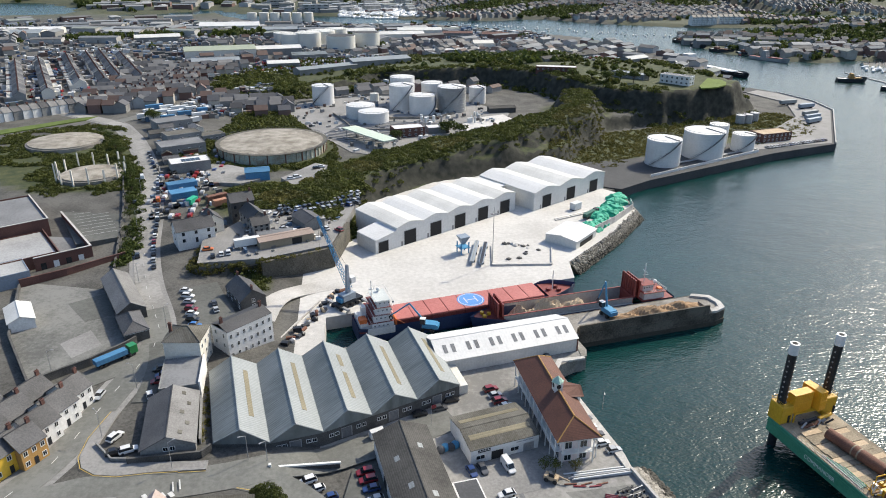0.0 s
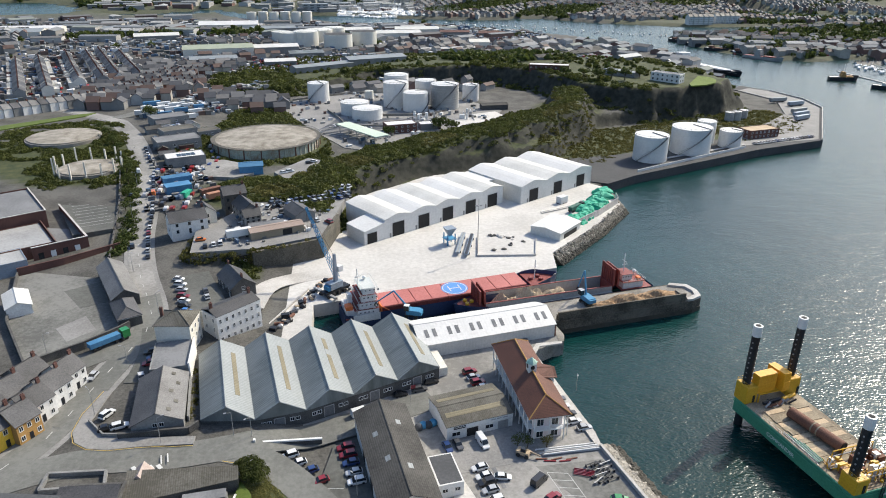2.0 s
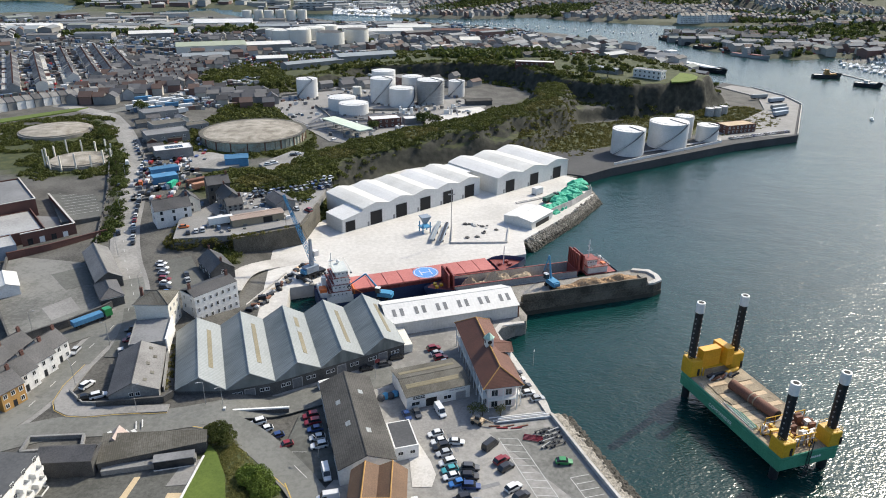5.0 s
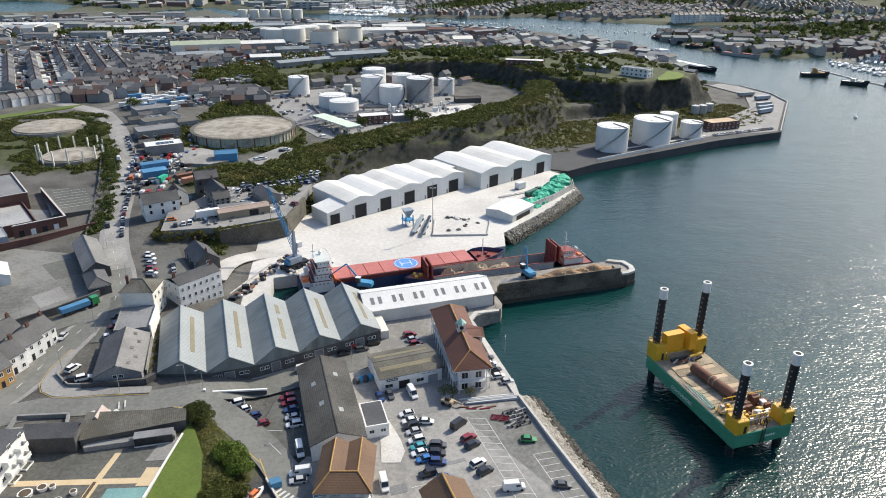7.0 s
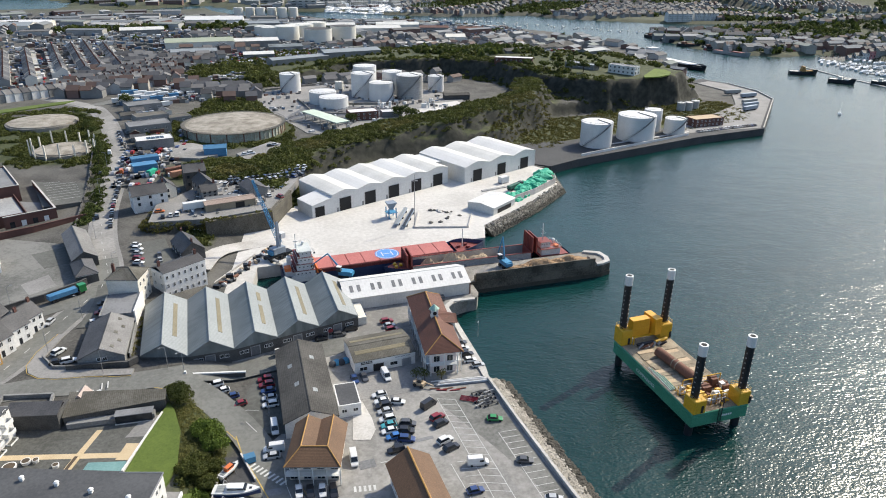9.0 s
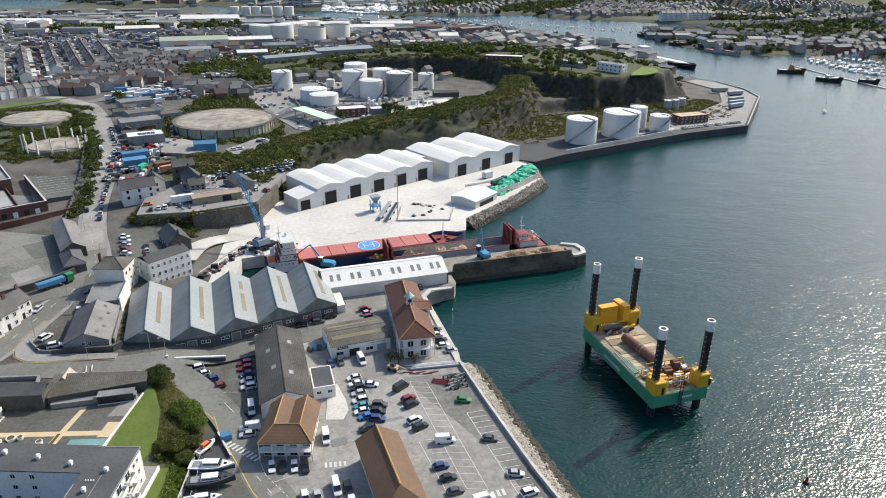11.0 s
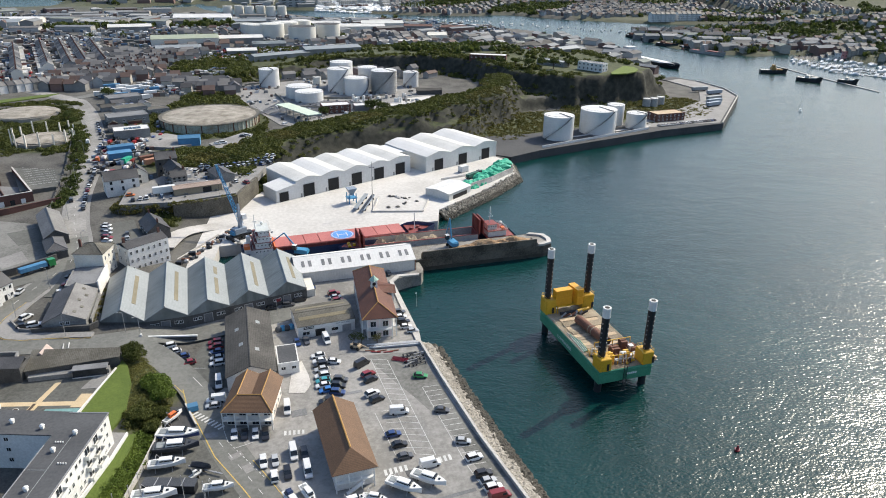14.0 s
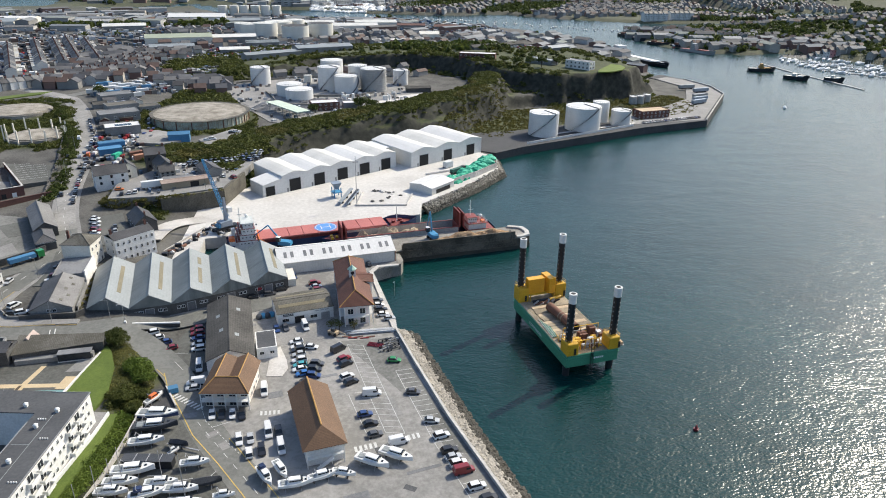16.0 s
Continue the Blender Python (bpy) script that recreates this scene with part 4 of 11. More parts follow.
def make_hip_long():
    o = thing("long_brown_roofed_office", "white verandah office with long hipped brown tile roof", "office", 39.75, 75.1, 5.0, 101.6)
    L, W = 24.2, 9.0
    part("wall", boxed(-L / 2, L / 2, -W / 2, W / 2, -1, 5.2), WHITE_WALL, o)
    e, r = 5.5, 9.0
    x0, x1, y = -L / 2 - 1.2, L / 2 + 0.8, W / 2 + 1.0
    rx = x0 + 4.6
    for q in ([(rx, 0, r), (x0, -y, e), (x1, -y, e), (x1, 0, r)], [(x1, 0, r), (x1, y, e), (x0, y, e), (rx, 0, r)], [(x0, y, e), (x0, -y, e), (rx, 0, r)]):
        bm = B()
        slab(bm, q, 0.2)
        part("roof", bm, TILE_BROWN, o)
    bm = B()
    rod(bm, (rx, 0, r + 0.05), (x1, 0, r + 0.05), 0.24)
    part("ridge_tiles", bm, TILE_RIDGE, o, "ochre ridge tiles")
    bm = B()
    a = [bm.verts.new(p) for p in ((x1 - 0.9, -W / 2, 5.2), (x1 - 0.9, W / 2, 5.2), (x1 - 0.9, 0, r - 0.4))]
    bm.faces.new(a)
    part("gable_wall", bm, WHITE_WALL, o)
    part("soffit", boxed(x0 + 0.1, x1 - 0.1, -y + 0.1, y - 0.1, e - 0.34, e - 0.24), FRAME, o)
    verandah(o, L - 0.4, W, 2.8, 5.2, ("-x",), step=3.2, depth=1.3)
    for i in range(8):
        for k in (1.4, 4.0):
            window(o, -L / 2 + 1.8 + i * 2.9, -W / 2, k, 0, 1.2, 1.3)
            window(o, -L / 2 + 1.8 + i * 2.9, W / 2, k, 180, 1.2, 1.3)
    # outside stair
    bm = B()
    for i in range(12):
        box(bm, -L / 2 - 2.6, -L / 2 - 1.4, 2.0 - i * 0.34, 2.34 - i * 0.34, 0.2 + i * 0.22, 0.42 + i * 0.22)
    rod(bm, (-L / 2 - 2.6, 2.2, 1.2), (-L / 2 - 2.6, -2.0, 3.8), 0.06), rod(bm, (-L / 2 - 1.4, 2.2, 1.2), (-L / 2 - 1.4, -2.0, 3.8), 0.06)
    part("stair", bm, FRAME, o, "white outside stair")
    return o


make_hip_long()


# ---- trade shop, long dark shed, grey flat-roofed box ----
def make_trade_shop():
    o = thing("trade_shop", "white trade counter with mossy low gabled roof", "shop", 33.0, 141.6, 5.0, 13.0)
    L, W, he, hr = 18.8, 14.0, 4.2, 5.6
    part("wall", gable_walls(L, W, -1, he, hr), WHITE_WALL, o)
    gable_roof(o, L, W, he, hr, ASBESTOS, over=0.25)
    k = (hr - he) / (W / 2)
    for s in (-1, 1):
        bm = B()
        ya, yb = 2.6, 4.2
        q = [(-L / 2 + 1, s * ya, hr - k * ya + 0.24), (-L / 2 + 1, s * yb, hr - k * yb + 0.24), (L / 2 - 1, s * yb, hr - k * yb + 0.24), (L / 2 - 1, s * ya, hr - k * ya + 0.24)]
        slab(bm, q if s < 0 else q[::-1], 0.05)
        part("rooflight", bm, ROOFLIGHT, o)
    part("fascia", boxed(-L / 2, L / 2, -W / 2 - 0.1, -W / 2 - 0.01, 2.9, 4.2), FRAME, o)
    sign = part("shop_sign", boxed(-L / 2 + 1.6, -L / 2 + 5.4, -W / 2 - 0.16, -W / 2 - 0.11, 3.0, 4.1), FRAME, o)
    for i in range(5):
        part("sign_bar", boxed(-L / 2 + 1.8 + i * 0.72, -L / 2 + 2.35 + i * 0.72, -W / 2 - 0.2, -W / 2 - 0.165, 3.55, 3.95), STEEL_DARK, sign)
    part("sign_bar", boxed(-L / 2 + 1.8, -L / 2 + 5.3, -W / 2 - 0.2, -W / 2 - 0.165, 3.1, 3.4), STEEL_DARK, sign)
    for i in range(3):
        part("sign_bar", boxed(3.0 + i * 1.7, 4.4 + i * 1.7, -W / 2 - 0.16, -W / 2 - 0.11, 3.4, 3.65), STEEL_GREY, o)
    for px, w, h in ((-6.8, 2.4, 1.3), (-2.2, 3.2, 2.5), (2.6, 2.4, 1.3)):
        if h > 2:
            door(o, px, -W / 2 - 0.01, 0, 0, w, h, VOID, "doorway")
        else:
            window(o, px, -W / 2 - 0.01, 1.6, 0, w, h)
    door(o, 6.6, -W / 2 - 0.01, 0, 0, 3.0, 2.5, STEEL_GREY, "roller_door")
    return o


make_trade_shop()
long_shed = shed(11.3, 124.3, 5.0, 98.5, 36.0, 13.6, 4.8, 7.6, WHITE_WALL, ASBESTOS_DARK, "long shed with dark patched fibre cement roof", "long_shed", doors=((-6, 6.81, 180, 3.0, 3.0), (4, 6.81, 180, 3.0, 3.0)),
                 mats=(ASBESTOS_DARK, ASBESTOS_DARK))
for wx in (-1.6, 0.0, 1.6):
    window(long_shed, -18.01, wx, 2.2, -90, 1.0, 1.0)
for (px, py, s) in ((6, 3.5, 1), (-4, 2.4, 1), (9, -3.0, -1), (-8, -2.2, -1)):
    bm = B()
    kk = 2.8 / 6.8
    z1 = lambda v: 7.6 - kk * abs(v) + 0.24
    slab(bm, [(px - 0.9, py - 0.6, z1(py - 0.6)), (px + 0.9, py - 0.6, z1(py - 0.6)), (px + 0.9, py + 0.6, z1(py + 0.6)), (px - 0.9, py + 0.6, z1(py + 0.6))], 0.05)
    part("roof_patch", bm, SHEET_PALE, long_shed)
flat_block(23.0, 118.0, 5.0, 98.5, 10.4, 6.1, 3.8, WHITE_WALL, FELT_DARK, "white office annexe with dark flat roof", "annexe", rows=1, cols=3, wsize=(1.4, 1.1), ends=2, parapet=0.12)


# ---- dockside sheds ----
def make_quay_sheds():
    o = thing("quay_sheds", "white multi-bay dock sheds with dark doorways", "warehouse", 8.0, 265.0, 5.0, 33.5)
    bays = [(0.0, 11.0, 0.0, 13.5, 6.0, 6.0)]
    bays += [(11.0 + i * 14.7, 25.7 + i * 14.7, 0.0, 30.5, 8.8, 10.4) for i in range(5)]
    bays += [(90.0 + i * 18.7, 108.7 + i * 18.7, -7.5, 31.0, 8.9, 10.9) for i in range(3)]
    for i, (xa, xb, ya, yb, e, r) in enumerate(bays):
        xm = (xa + xb) / 2
        wall = B()
        k = (xb - xa) * 0.3
        rr = [(xa, e), (xa + k, e + 0.68 * (r - e)), (xm, r), (xb - k, e + 0.68 * (r - e)), (xb, e)] if i else [(xa, e), (xb, e + 1.8)]
        for y0, y1 in ((ya, ya + 0.3), (yb - 0.3, yb)):
            prof = [(xa, -1), (xb, -1)] + rr[::-1]
            a = [wall.verts.new((p, y0, q)) for p, q in prof]
            c = [wall.verts.new((p, y1, q)) for p, q in prof]
            wall.faces.new(a), wall.faces.new(c[::-1])
            for j in range(len(prof)):
                wall.faces.new((a[j], c[j], c[(j + 1) % len(prof)], a[(j + 1) % len(prof)]))
            part("wall", wall, SHEET_WHITE, o)
            wall = B()
        wall.free()
        for (p, q) in zip(rr, rr[1:]):
            bm = B()
            slab(bm, [(p[0], ya - 0.3, p[1] + 0.2), (q[0], ya - 0.3, q[1] + 0.2), (q[0], yb + 0.3, q[1] + 0.2), (p[0], yb + 0.3, p[1] + 0.2)], 0.2)
            part("roof_slope", bm, SHEET_CREAM if i % 2 else SHEET_WHITE, o)
        w, h = (6.4, 6.4) if i else (5.0, 4.8)
        d = door(o, xm + (0.0 if i else -1.5), ya - 0.02, -0.0, 0, w, h, VOID, "doorway")
        bm = B()
        box(bm, -w / 2 - 0.2, -w / 2, -0.14, 0, 0, h + 0.2), box(bm, w / 2, w / 2 + 0.2, -0.14, 0, 0, h + 0.2), box(bm, -w / 2, w / 2, -0.14, 0, h, h + 0.2)
        part("door_surround", bm, STEEL_GREY, d)
        part("personnel_door", boxed(xm - w / 2 - 1.7, xm - w / 2 - 0.8, ya - 0.06, ya, 0, 2.1), GREY_WALL, o)
    for x, ya, yb, e, mt in ((0.0, 0, 13.5, 6.0, SHEET_CREAM), (11.0, 0, 30.5, 8.8, SHEET_WHITE), (84.5, 0, 30.5, 8.8, SHEET_CREAM), (90.0, -7.5, 31, 8.9, SHEET_CREAM), (146.1, -7.5, 31, 8.9, SHEET_WHITE)):
        part("side_wall", boxed(x - 0.15, x + 0.15, ya + 0.3, yb - 0.3, -1, e), mt, o)
    part("link_wall", boxed(84.6, 89.9, 12.0, 12.3, -1, 8.2), SHEET_CREAM, o)
    part("link_roof", boxed(84.5, 90.0, 12.0, 30.5, 8.1, 8.35), SHEET_WHITE, o)
    return o


make_quay_sheds()
shed(94.5, 271.5, 5.0, 45.0, 19.0, 15.0, 3.6, 4.6, SHEET_CREAM, SHEET_WHITE, "small white yard shed with low roof", "yard_shed", doors=((0, -7.51, 0, 12.0, 2.2),))

# ---- ships ----
def hull_mesh(L, beam, deck, keel, bow=9.0, stern=3.0, n=24, sheer=1.5):
    """A ship's side plating, stern at x=0, bow at x=L, with a low bulwark."""
    bm = B()
    rows = []
    for i in range(n + 1):
        x = L * i / n
        f = min(1.0, ((L - x) / bow) ** 0.55) if x > L - bow else 1.0
        s = min(1.0, 0.82 + 0.18 * x / stern) if x < stern else 1.0
        w = max(beam / 2 * f * s, 0.12)
        wl = max(w * (1 - 0.3 * ease(L - bow * 1.8, L, x)), 0.1)
        z = deck + sheer * float(ease(L - bow * 1.6, L - bow * 0.9, x))
        xo = x + (1.2 if i == n else 0)
        rows.append([bm.verts.new(p) for p in ((x - (2.0 if i == n else 0), -wl * 0.9, keel), (x, -wl, 0.8), (xo, -w, z), (xo, w, z), (x, wl, 0.8), (x - (2.0 if i == n else 0), wl * 0.9, keel))])
    for a, b in zip(rows, rows[1:]):
        for j in (0, 1, 3, 4):
            bm.faces.new((a[j], b[j], b[j + 1], a[j + 1]))
        bm.faces.new((a[5], b[5], b[0], a[0]))
    bm.faces.new(rows[0]), bm.faces.new(rows[-1][::-1])
    bmesh.ops.recalc_face_normals(bm, faces=bm.faces)
    return bm


def deck_sheet(L, beam, z, x0, x1, inset=0.25, bow=9.0, n=12):
    bm = B()
    rows = []
    for i in range(n + 1):
        x = x0 + (x1 - x0) * i / n
        f = min(1.0, (max(L - x, 0.01) / bow) ** 0.55) if x > L - bow else 1.0
        w = max(beam / 2 * f - inset, 0.05)
        rows.append([bm.verts.new((x, -w, z)), bm.verts.new((x, w, z)), bm.verts.new((x, w, z - 0.3)), bm.verts.new((x, -w, z - 0.3))])
    for a, b in zip(rows, rows[1:]):
        for j in range(4):
            bm.faces.new((a[j], b[j], b[(j + 1) % 4], a[(j + 1) % 4]))
    bm.faces.new(rows[0]), bm.faces.new(rows[-1][::-1])
    bmesh.ops.recalc_face_normals(bm, faces=bm.faces)
    return bm


def railing(name, pts, h, parent, material=None, posts=1.6, r=0.04, rails=2):
    bm = B()
    for p, q in zip(pts, pts[1:]):
        p, q = Vector(p), Vector(q)
        for k in range(1, rails + 1):
            up = Vector((0, 0, h * k / rails))
            rod(bm, p + up, q + up, r, 4)
        n = max(1, int((q - p).length / posts))
        for i in range(n + 1):
            a = p.lerp(q, i / n)
            rod(bm, a, a + Vector((0, 0, h)), r, 4)
    return part(name, bm, material or FRAME, parent)


BRIDGE_GREEN = surface("pale grey deck paint", (0.42, 0.45, 0.43), (0.56, 0.58, 0.56), 1.5, 0.7)


def bridge_block(o, x, levels, L, W, z, material, mast=6.0):
    """Stacked accommodation with windows, wings and mast."""
    for k in range(levels):
        sh = k * 0.8
        part("deck", boxed(x + sh - 1.1, x + L - sh * 0.4 + 0.2, -W / 2 + sh * 0.5, W / 2 - sh * 0.5, z + k * 2.5 + 2.45, z + k * 2.5 + 2.56), DECK_RED if k < levels - 1 else BRIDGE_GREEN, o)
        b = part("deckhouse", boxed(x + sh, x + L - sh * 0.4, -W / 2 + sh * 0.7, W / 2 - sh * 0.7, z + k * 2.5, z + k * 2.5 + 2.45), material, o)
        for i in range(4):
            window(b, x + sh + 1.0 + i * (L - 1.6) / 4, -W / 2 + sh * 0.7, z + k * 2.5 + 1.5, 0, 0.7, 0.7)
            window(b, x + L - sh * 0.4, -W / 2 + sh + 1.0 + i * (W - 2) / 4, z + k * 2.5 + 1.6, 90, 1.0 if k == levels - 1 else 0.6, 0.8)
        railing("handrail", [(x + sh - 0.4, -W / 2, z + k * 2.5 + 2.45), (x + L - 0.2, -W / 2, z + k * 2.5 + 2.45), (x + L - 0.2, W / 2, z + k * 2.5 + 2.45), (x + sh - 0.4, W / 2, z + k * 2.5 + 2.45), (x + sh - 0.4, -W / 2, z + k * 2.5 + 2.45)], 1.0, o)
    top = z + levels * 2.5
    bm = B()
    rod(bm, (x + 1.5, 0, top), (x + 1.5, 0, top + mast), 0.16), rod(bm, (x + 1.5, -1.6, top + mast * 0.6), (x + 1.5, 1.6, top + mast * 0.6), 0.07)
    rod(bm, (x + 1.5, -1.0, top + mast * 0.8), (x + 1.5, 1.0, top + mast * 0.8), 0.06), box(bm, x + 0.6, x + 2.4, -0.15, 0.15, top + mast * 0.45, top + mast * 0.5)
    part("mast", bm, FRAME, o)
    bm = B()
    bmesh.ops.create_icosphere(bm, subdivisions=2, radius=0.7, matrix=pose(x + L * 0.6, W * 0.25, top + 0.9))
    rod(bm, (x + L * 0.6, W * 0.25, top), (x + L * 0.6, W * 0.25, top + 0.4), 0.2)
    part("radome", bm, FRAME, o, smooth=True)
    part("funnel", boxed(x - 2.4, x - 0.9, -1.1, 1.1, z, z + levels * 1.7), material, o)


def make_coaster():
    o = thing("cargo_ship", "moored coaster with closed red hatches and blue landing mark", "ship", -1.8, 207.3, 0, 12.0)
    L, bw = 84.0, 12.4
    part("hull", hull_mesh(L, bw, 4.4, -1.5), HULL_BLUE, o)
    part("deck", deck_sheet(L, bw, 4.2, 0.3, 73), DECK_RED, o)
    part("foredeck", deck_sheet(L, bw, 5.5, 72, 83.6, 0.3), DECK_RED, o)
    part("coaming", boxed(13.5, 69.5, -5.2, 5.2, 4.2, 6.3), DECK_RED, o)
    for i in range(9):
        xa = 13.5 + i * 6.25
        bm = boxed(xa, xa + 6.1, -5.4, 5.4, 6.3, 6.85)
        box(bm, xa + 0.1, xa + 6.0, -5.2, 5.2, 6.85, 6.93)
        part("hatch_cover", bm, HATCH_RED, o)
    for s in (-1, 1):
        for i in range(14):
            part("coaming_stay", boxed(14 + i * 4.1, 14.3 + i * 4.1, s * 5.2 - 0.35, s * 5.2 + 0.35, 4.2, 6.2), DECK_RED, o)
    pad = B()
    drum(pad, 0, 0, 6.93, 6.96, 5.0, n=40)
    pd = part("landing_mark", pad, PAD_BLUE, o)
    pd.matrix_local = pose(42.5, 0, 0)
    ring = B()
    for i in range(40):
        a, b2 = i * math.pi / 20, (i + 1) * math.pi / 20
        slab(ring, [(4.3 * math.cos(a), 4.3 * math.sin(a), 6.975), (4.6 * math.cos(a), 4.6 * math.sin(a), 6.975), (4.6 * math.cos(b2), 4.6 * math.sin(b2), 6.975), (4.3 * math.cos(b2), 4.3 * math.sin(b2), 6.975)], 0.01)
    part("landing_ring", ring, PAINT_WHITE, pd)
    h = B()
    box(h, -2.2, -1.8, -2.2, 2.2, 6.965, 6.98), box(h, 1.8, 2.2, -2.2, 2.2, 6.965, 6.98), box(h, -1.8, 1.8, -0.2, 0.2, 6.965, 6.98)
    part("landing_letter", h, PAINT_WHITE, pd)
    bm = boxed(13.0, 13.4, -5.6, 5.6, 4.2, 7.2)
    rod(bm, (13.2, -5.6, 7.2), (17, -5.6, 4.4), 0.12), rod(bm, (13.2, 5.6, 7.2), (17, 5.6, 4.4), 0.12)
    part("hatch_gantry", bm, ORANGE, o)
    bridge_block(o, 4.6, 4, 7.6, 11.4, 4.3, WHITE_WALL)
    part("bulwark", turned(hull_mesh(L, bw + 0.05, 5.4, 4.3, sheer=1.7), pose(0, 0, 0)), HULL_BLUE, o)
    part("stern_band", boxed(2.9, 12.5, -6.36, -6.26, 2.7, 5.4), WHITE_WALL, o)
    part("lifeboat", boxed(0.8, 3.2, -4.6, -1.4, 6.8, 8.2), ORANGE, o)
    part("poop_house", boxed(0.9, 5.0, -4.8, 4.8, 4.3, 6.8), WHITE_WALL, o)
    bm = B()
    rod(bm, (75.5, 0, 5.6), (75.5, 0, 13.5), 0.18), rod(bm, (75.5, -1, 11), (75.5, 1, 11), 0.07)
    part("foremast", bm, FRAME, o)
    for (px, py) in ((77.5, -1.4), (77.5, 1.4), (73.8, 0)):
        bm = boxed(px - 0.7, px + 0.7, py - 0.5, py + 0.5, 5.5, 6.4)
        rod(bm, (px, py - 0.9, 6.1), (px, py + 0.9, 6.1), 0.35, 10)
        part("windlass", bm, DECK_RED, o)
    return o


def heap(x, y, z, L, W, h, deg, material, name, label, seed, base=0.0):
    """A ridged pile of loose bulk cargo."""
    bm = B()
    nx, ny = 34, 12
    g = [[None] * (ny + 1) for _ in range(nx + 1)]
    rnd = random.Random(seed)
    ph = [rnd.uniform(0, 6.28) for _ in range(6)]
    for i in range(nx + 1):
        for j in range(ny + 1):
            u, v = i / nx * 2 - 1, j / ny * 2 - 1
            e = max(0.0, 1 - abs(v) ** 1.6) * max(0.0, 1 - abs(u) ** 4)
            bump = 0.72 + 0.2 * math.sin(u * 9 + ph[0] + v * 2) + 0.1 * math.sin(u * 23 + ph[1] + v * 4) + 0.06 * math.sin(v * 11 + ph[2] + u * 31)
            g[i][j] = bm.verts.new((u * L / 2, v * W / 2 + 0.3 * math.sin(u * 13 + ph[3]), base + h * e * bump))
    for i in range(nx):
        for j in range(ny):
            bm.faces.new((g[i][j], g[i + 1][j], g[i + 1][j + 1], g[i][j + 1]))
    ob = part(name, bm, material, None)
    ob.matrix_world = pose(x, y, z, 0, 0, deg)
    return tagged(ob, label, "cargo heap")


def make_bulker():
    o = thing("open_hold_ship", "coaster with open hold and folded red hatch stacks", "ship", 39.2, 206.2, 0, 9.5)
    # bow at x=0 end: build reversed, bow to the west
    L, bw = 78.0, 10.6
    hb = hull_mesh(L, bw, 4.2, -1.5)
    part("hull", turned(hb, pose(L, 0, 0, 0, 0, 180)), HULL_BLUE, o)
    part("foredeck", turned(deck_sheet(L, bw, 5.3, 68, 77.6, 0.3), pose(L, 0, 0, 0, 0, 180)), DECK_RED, o)
    bw2 = B()
    for s in (-1, 1):
        box(bw2, 9.5, 60, s * 4.3 - 0.15, s * 4.3 + 0.15, 0.2, 6.4)
        box(bw2, 9.5, 60, s * 4.75 - 0.5, s * 4.75 + 0.5, 3.7, 4.2)
    part("hold_side", bw2, TANK_GREY, o)
    part("hold_floor", boxed(9.5, 60, -4.2, 4.2, 0.0, 0.25), RUST, o)
    for s in (-1, 1):
        part("coaming_rail", boxed(9.5, 60, s * 4.35 - 0.25, s * 4.35 + 0.25, 6.4, 6.6), DECK_RED, o)
    part("hold_end", boxed(9.2, 9.5, -4.4, 4.4, 0, 6.5), DECK_RED, o)
    part("hold_end", boxed(60, 60.3, -4.4, 4.4, 0, 6.5), DECK_RED, o)
    for xs, hh in ((7.2, 11.5), (9.0, 11.0), (60.6, 13.0), (62.4, 12.6)):
        hp = part("hatch_panel", boxed(xs, xs + 0.35, -4.5, 4.5, 6.2, hh), DECK_RED, o)
        for i in range(7):
            part("rib", boxed(xs - 0.3, xs, -4.5 + i * 1.45, -4.2 + i * 1.45, 6.2, hh), DECK_RED, hp)
    part("afterdeck", boxed(64, 77, -4.9, 4.9, 4.0, 4.3), DECK_RED, o)
    part("deckhouse", boxed(65, 73.5, -4.2, 4.2, 4.3, 6.9), WHITE_WALL, o)
    part("house_top", boxed(64.6, 74, -4.6, 4.6, 6.9, 7.1), DECK_RED, o)
    w = part("wheelhouse", boxed(65.2, 69.5, -2.6, 2.6, 7.1, 9.4), WHITE_WALL, o)
    part("wheelhouse_roof", boxed(64.9, 69.8, -2.9, 2.9, 9.4, 9.55), DECK_RED, o)
    for i in range(4):
        window(w, 65.7 + i * 1.1, -2.6, 8.5, 0, 0.8, 0.8)
        window(w, 69.5, -1.9 + i * 1.25, 8.5, 90, 0.8, 0.8)
    railing("handrail", [(64.6, -4.6, 7.1), (74, -4.6, 7.1), (74, 4.6, 7.1), (64.6, 4.6, 7.1)], 1.0, o)
    bm = B()
    rod(bm, (67, 0, 9.5), (67, 0, 17), 0.16), rod(bm, (67, -1.5, 14), (67, 1.5, 14), 0.07), rod(bm, (66.2, 0, 12.5), (68.5, 0, 12.5), 0.1)
    part("mast", bm, FRAME, o)
    bm = B()
    bmesh.ops.create_icosphere(bm, subdivisions=2, radius=0.8, matrix=pose(72.5, 1, 8.6))
    rod(bm, (72.5, 1, 7), (72.5, 1, 8.2), 0.2)
    part("radome", bm, FRAME, o, smooth=True)
    part("liferaft", boxed(71.5, 73, -3.6, -1.6, 7.1, 7.9), ORANGE, o)
    for (px, py) in ((3.5, -1.3), (3.5, 1.3), (5.6, 0)):
        bm = boxed(px - 0.6, px + 0.6, py - 0.5, py + 0.5, 5.2, 6.2)
        rod(bm, (px, py - 0.8, 5.9), (px, py + 0.8, 5.9), 0.35, 10)
        part("windlass", bm, YELLOW, o)
    return o


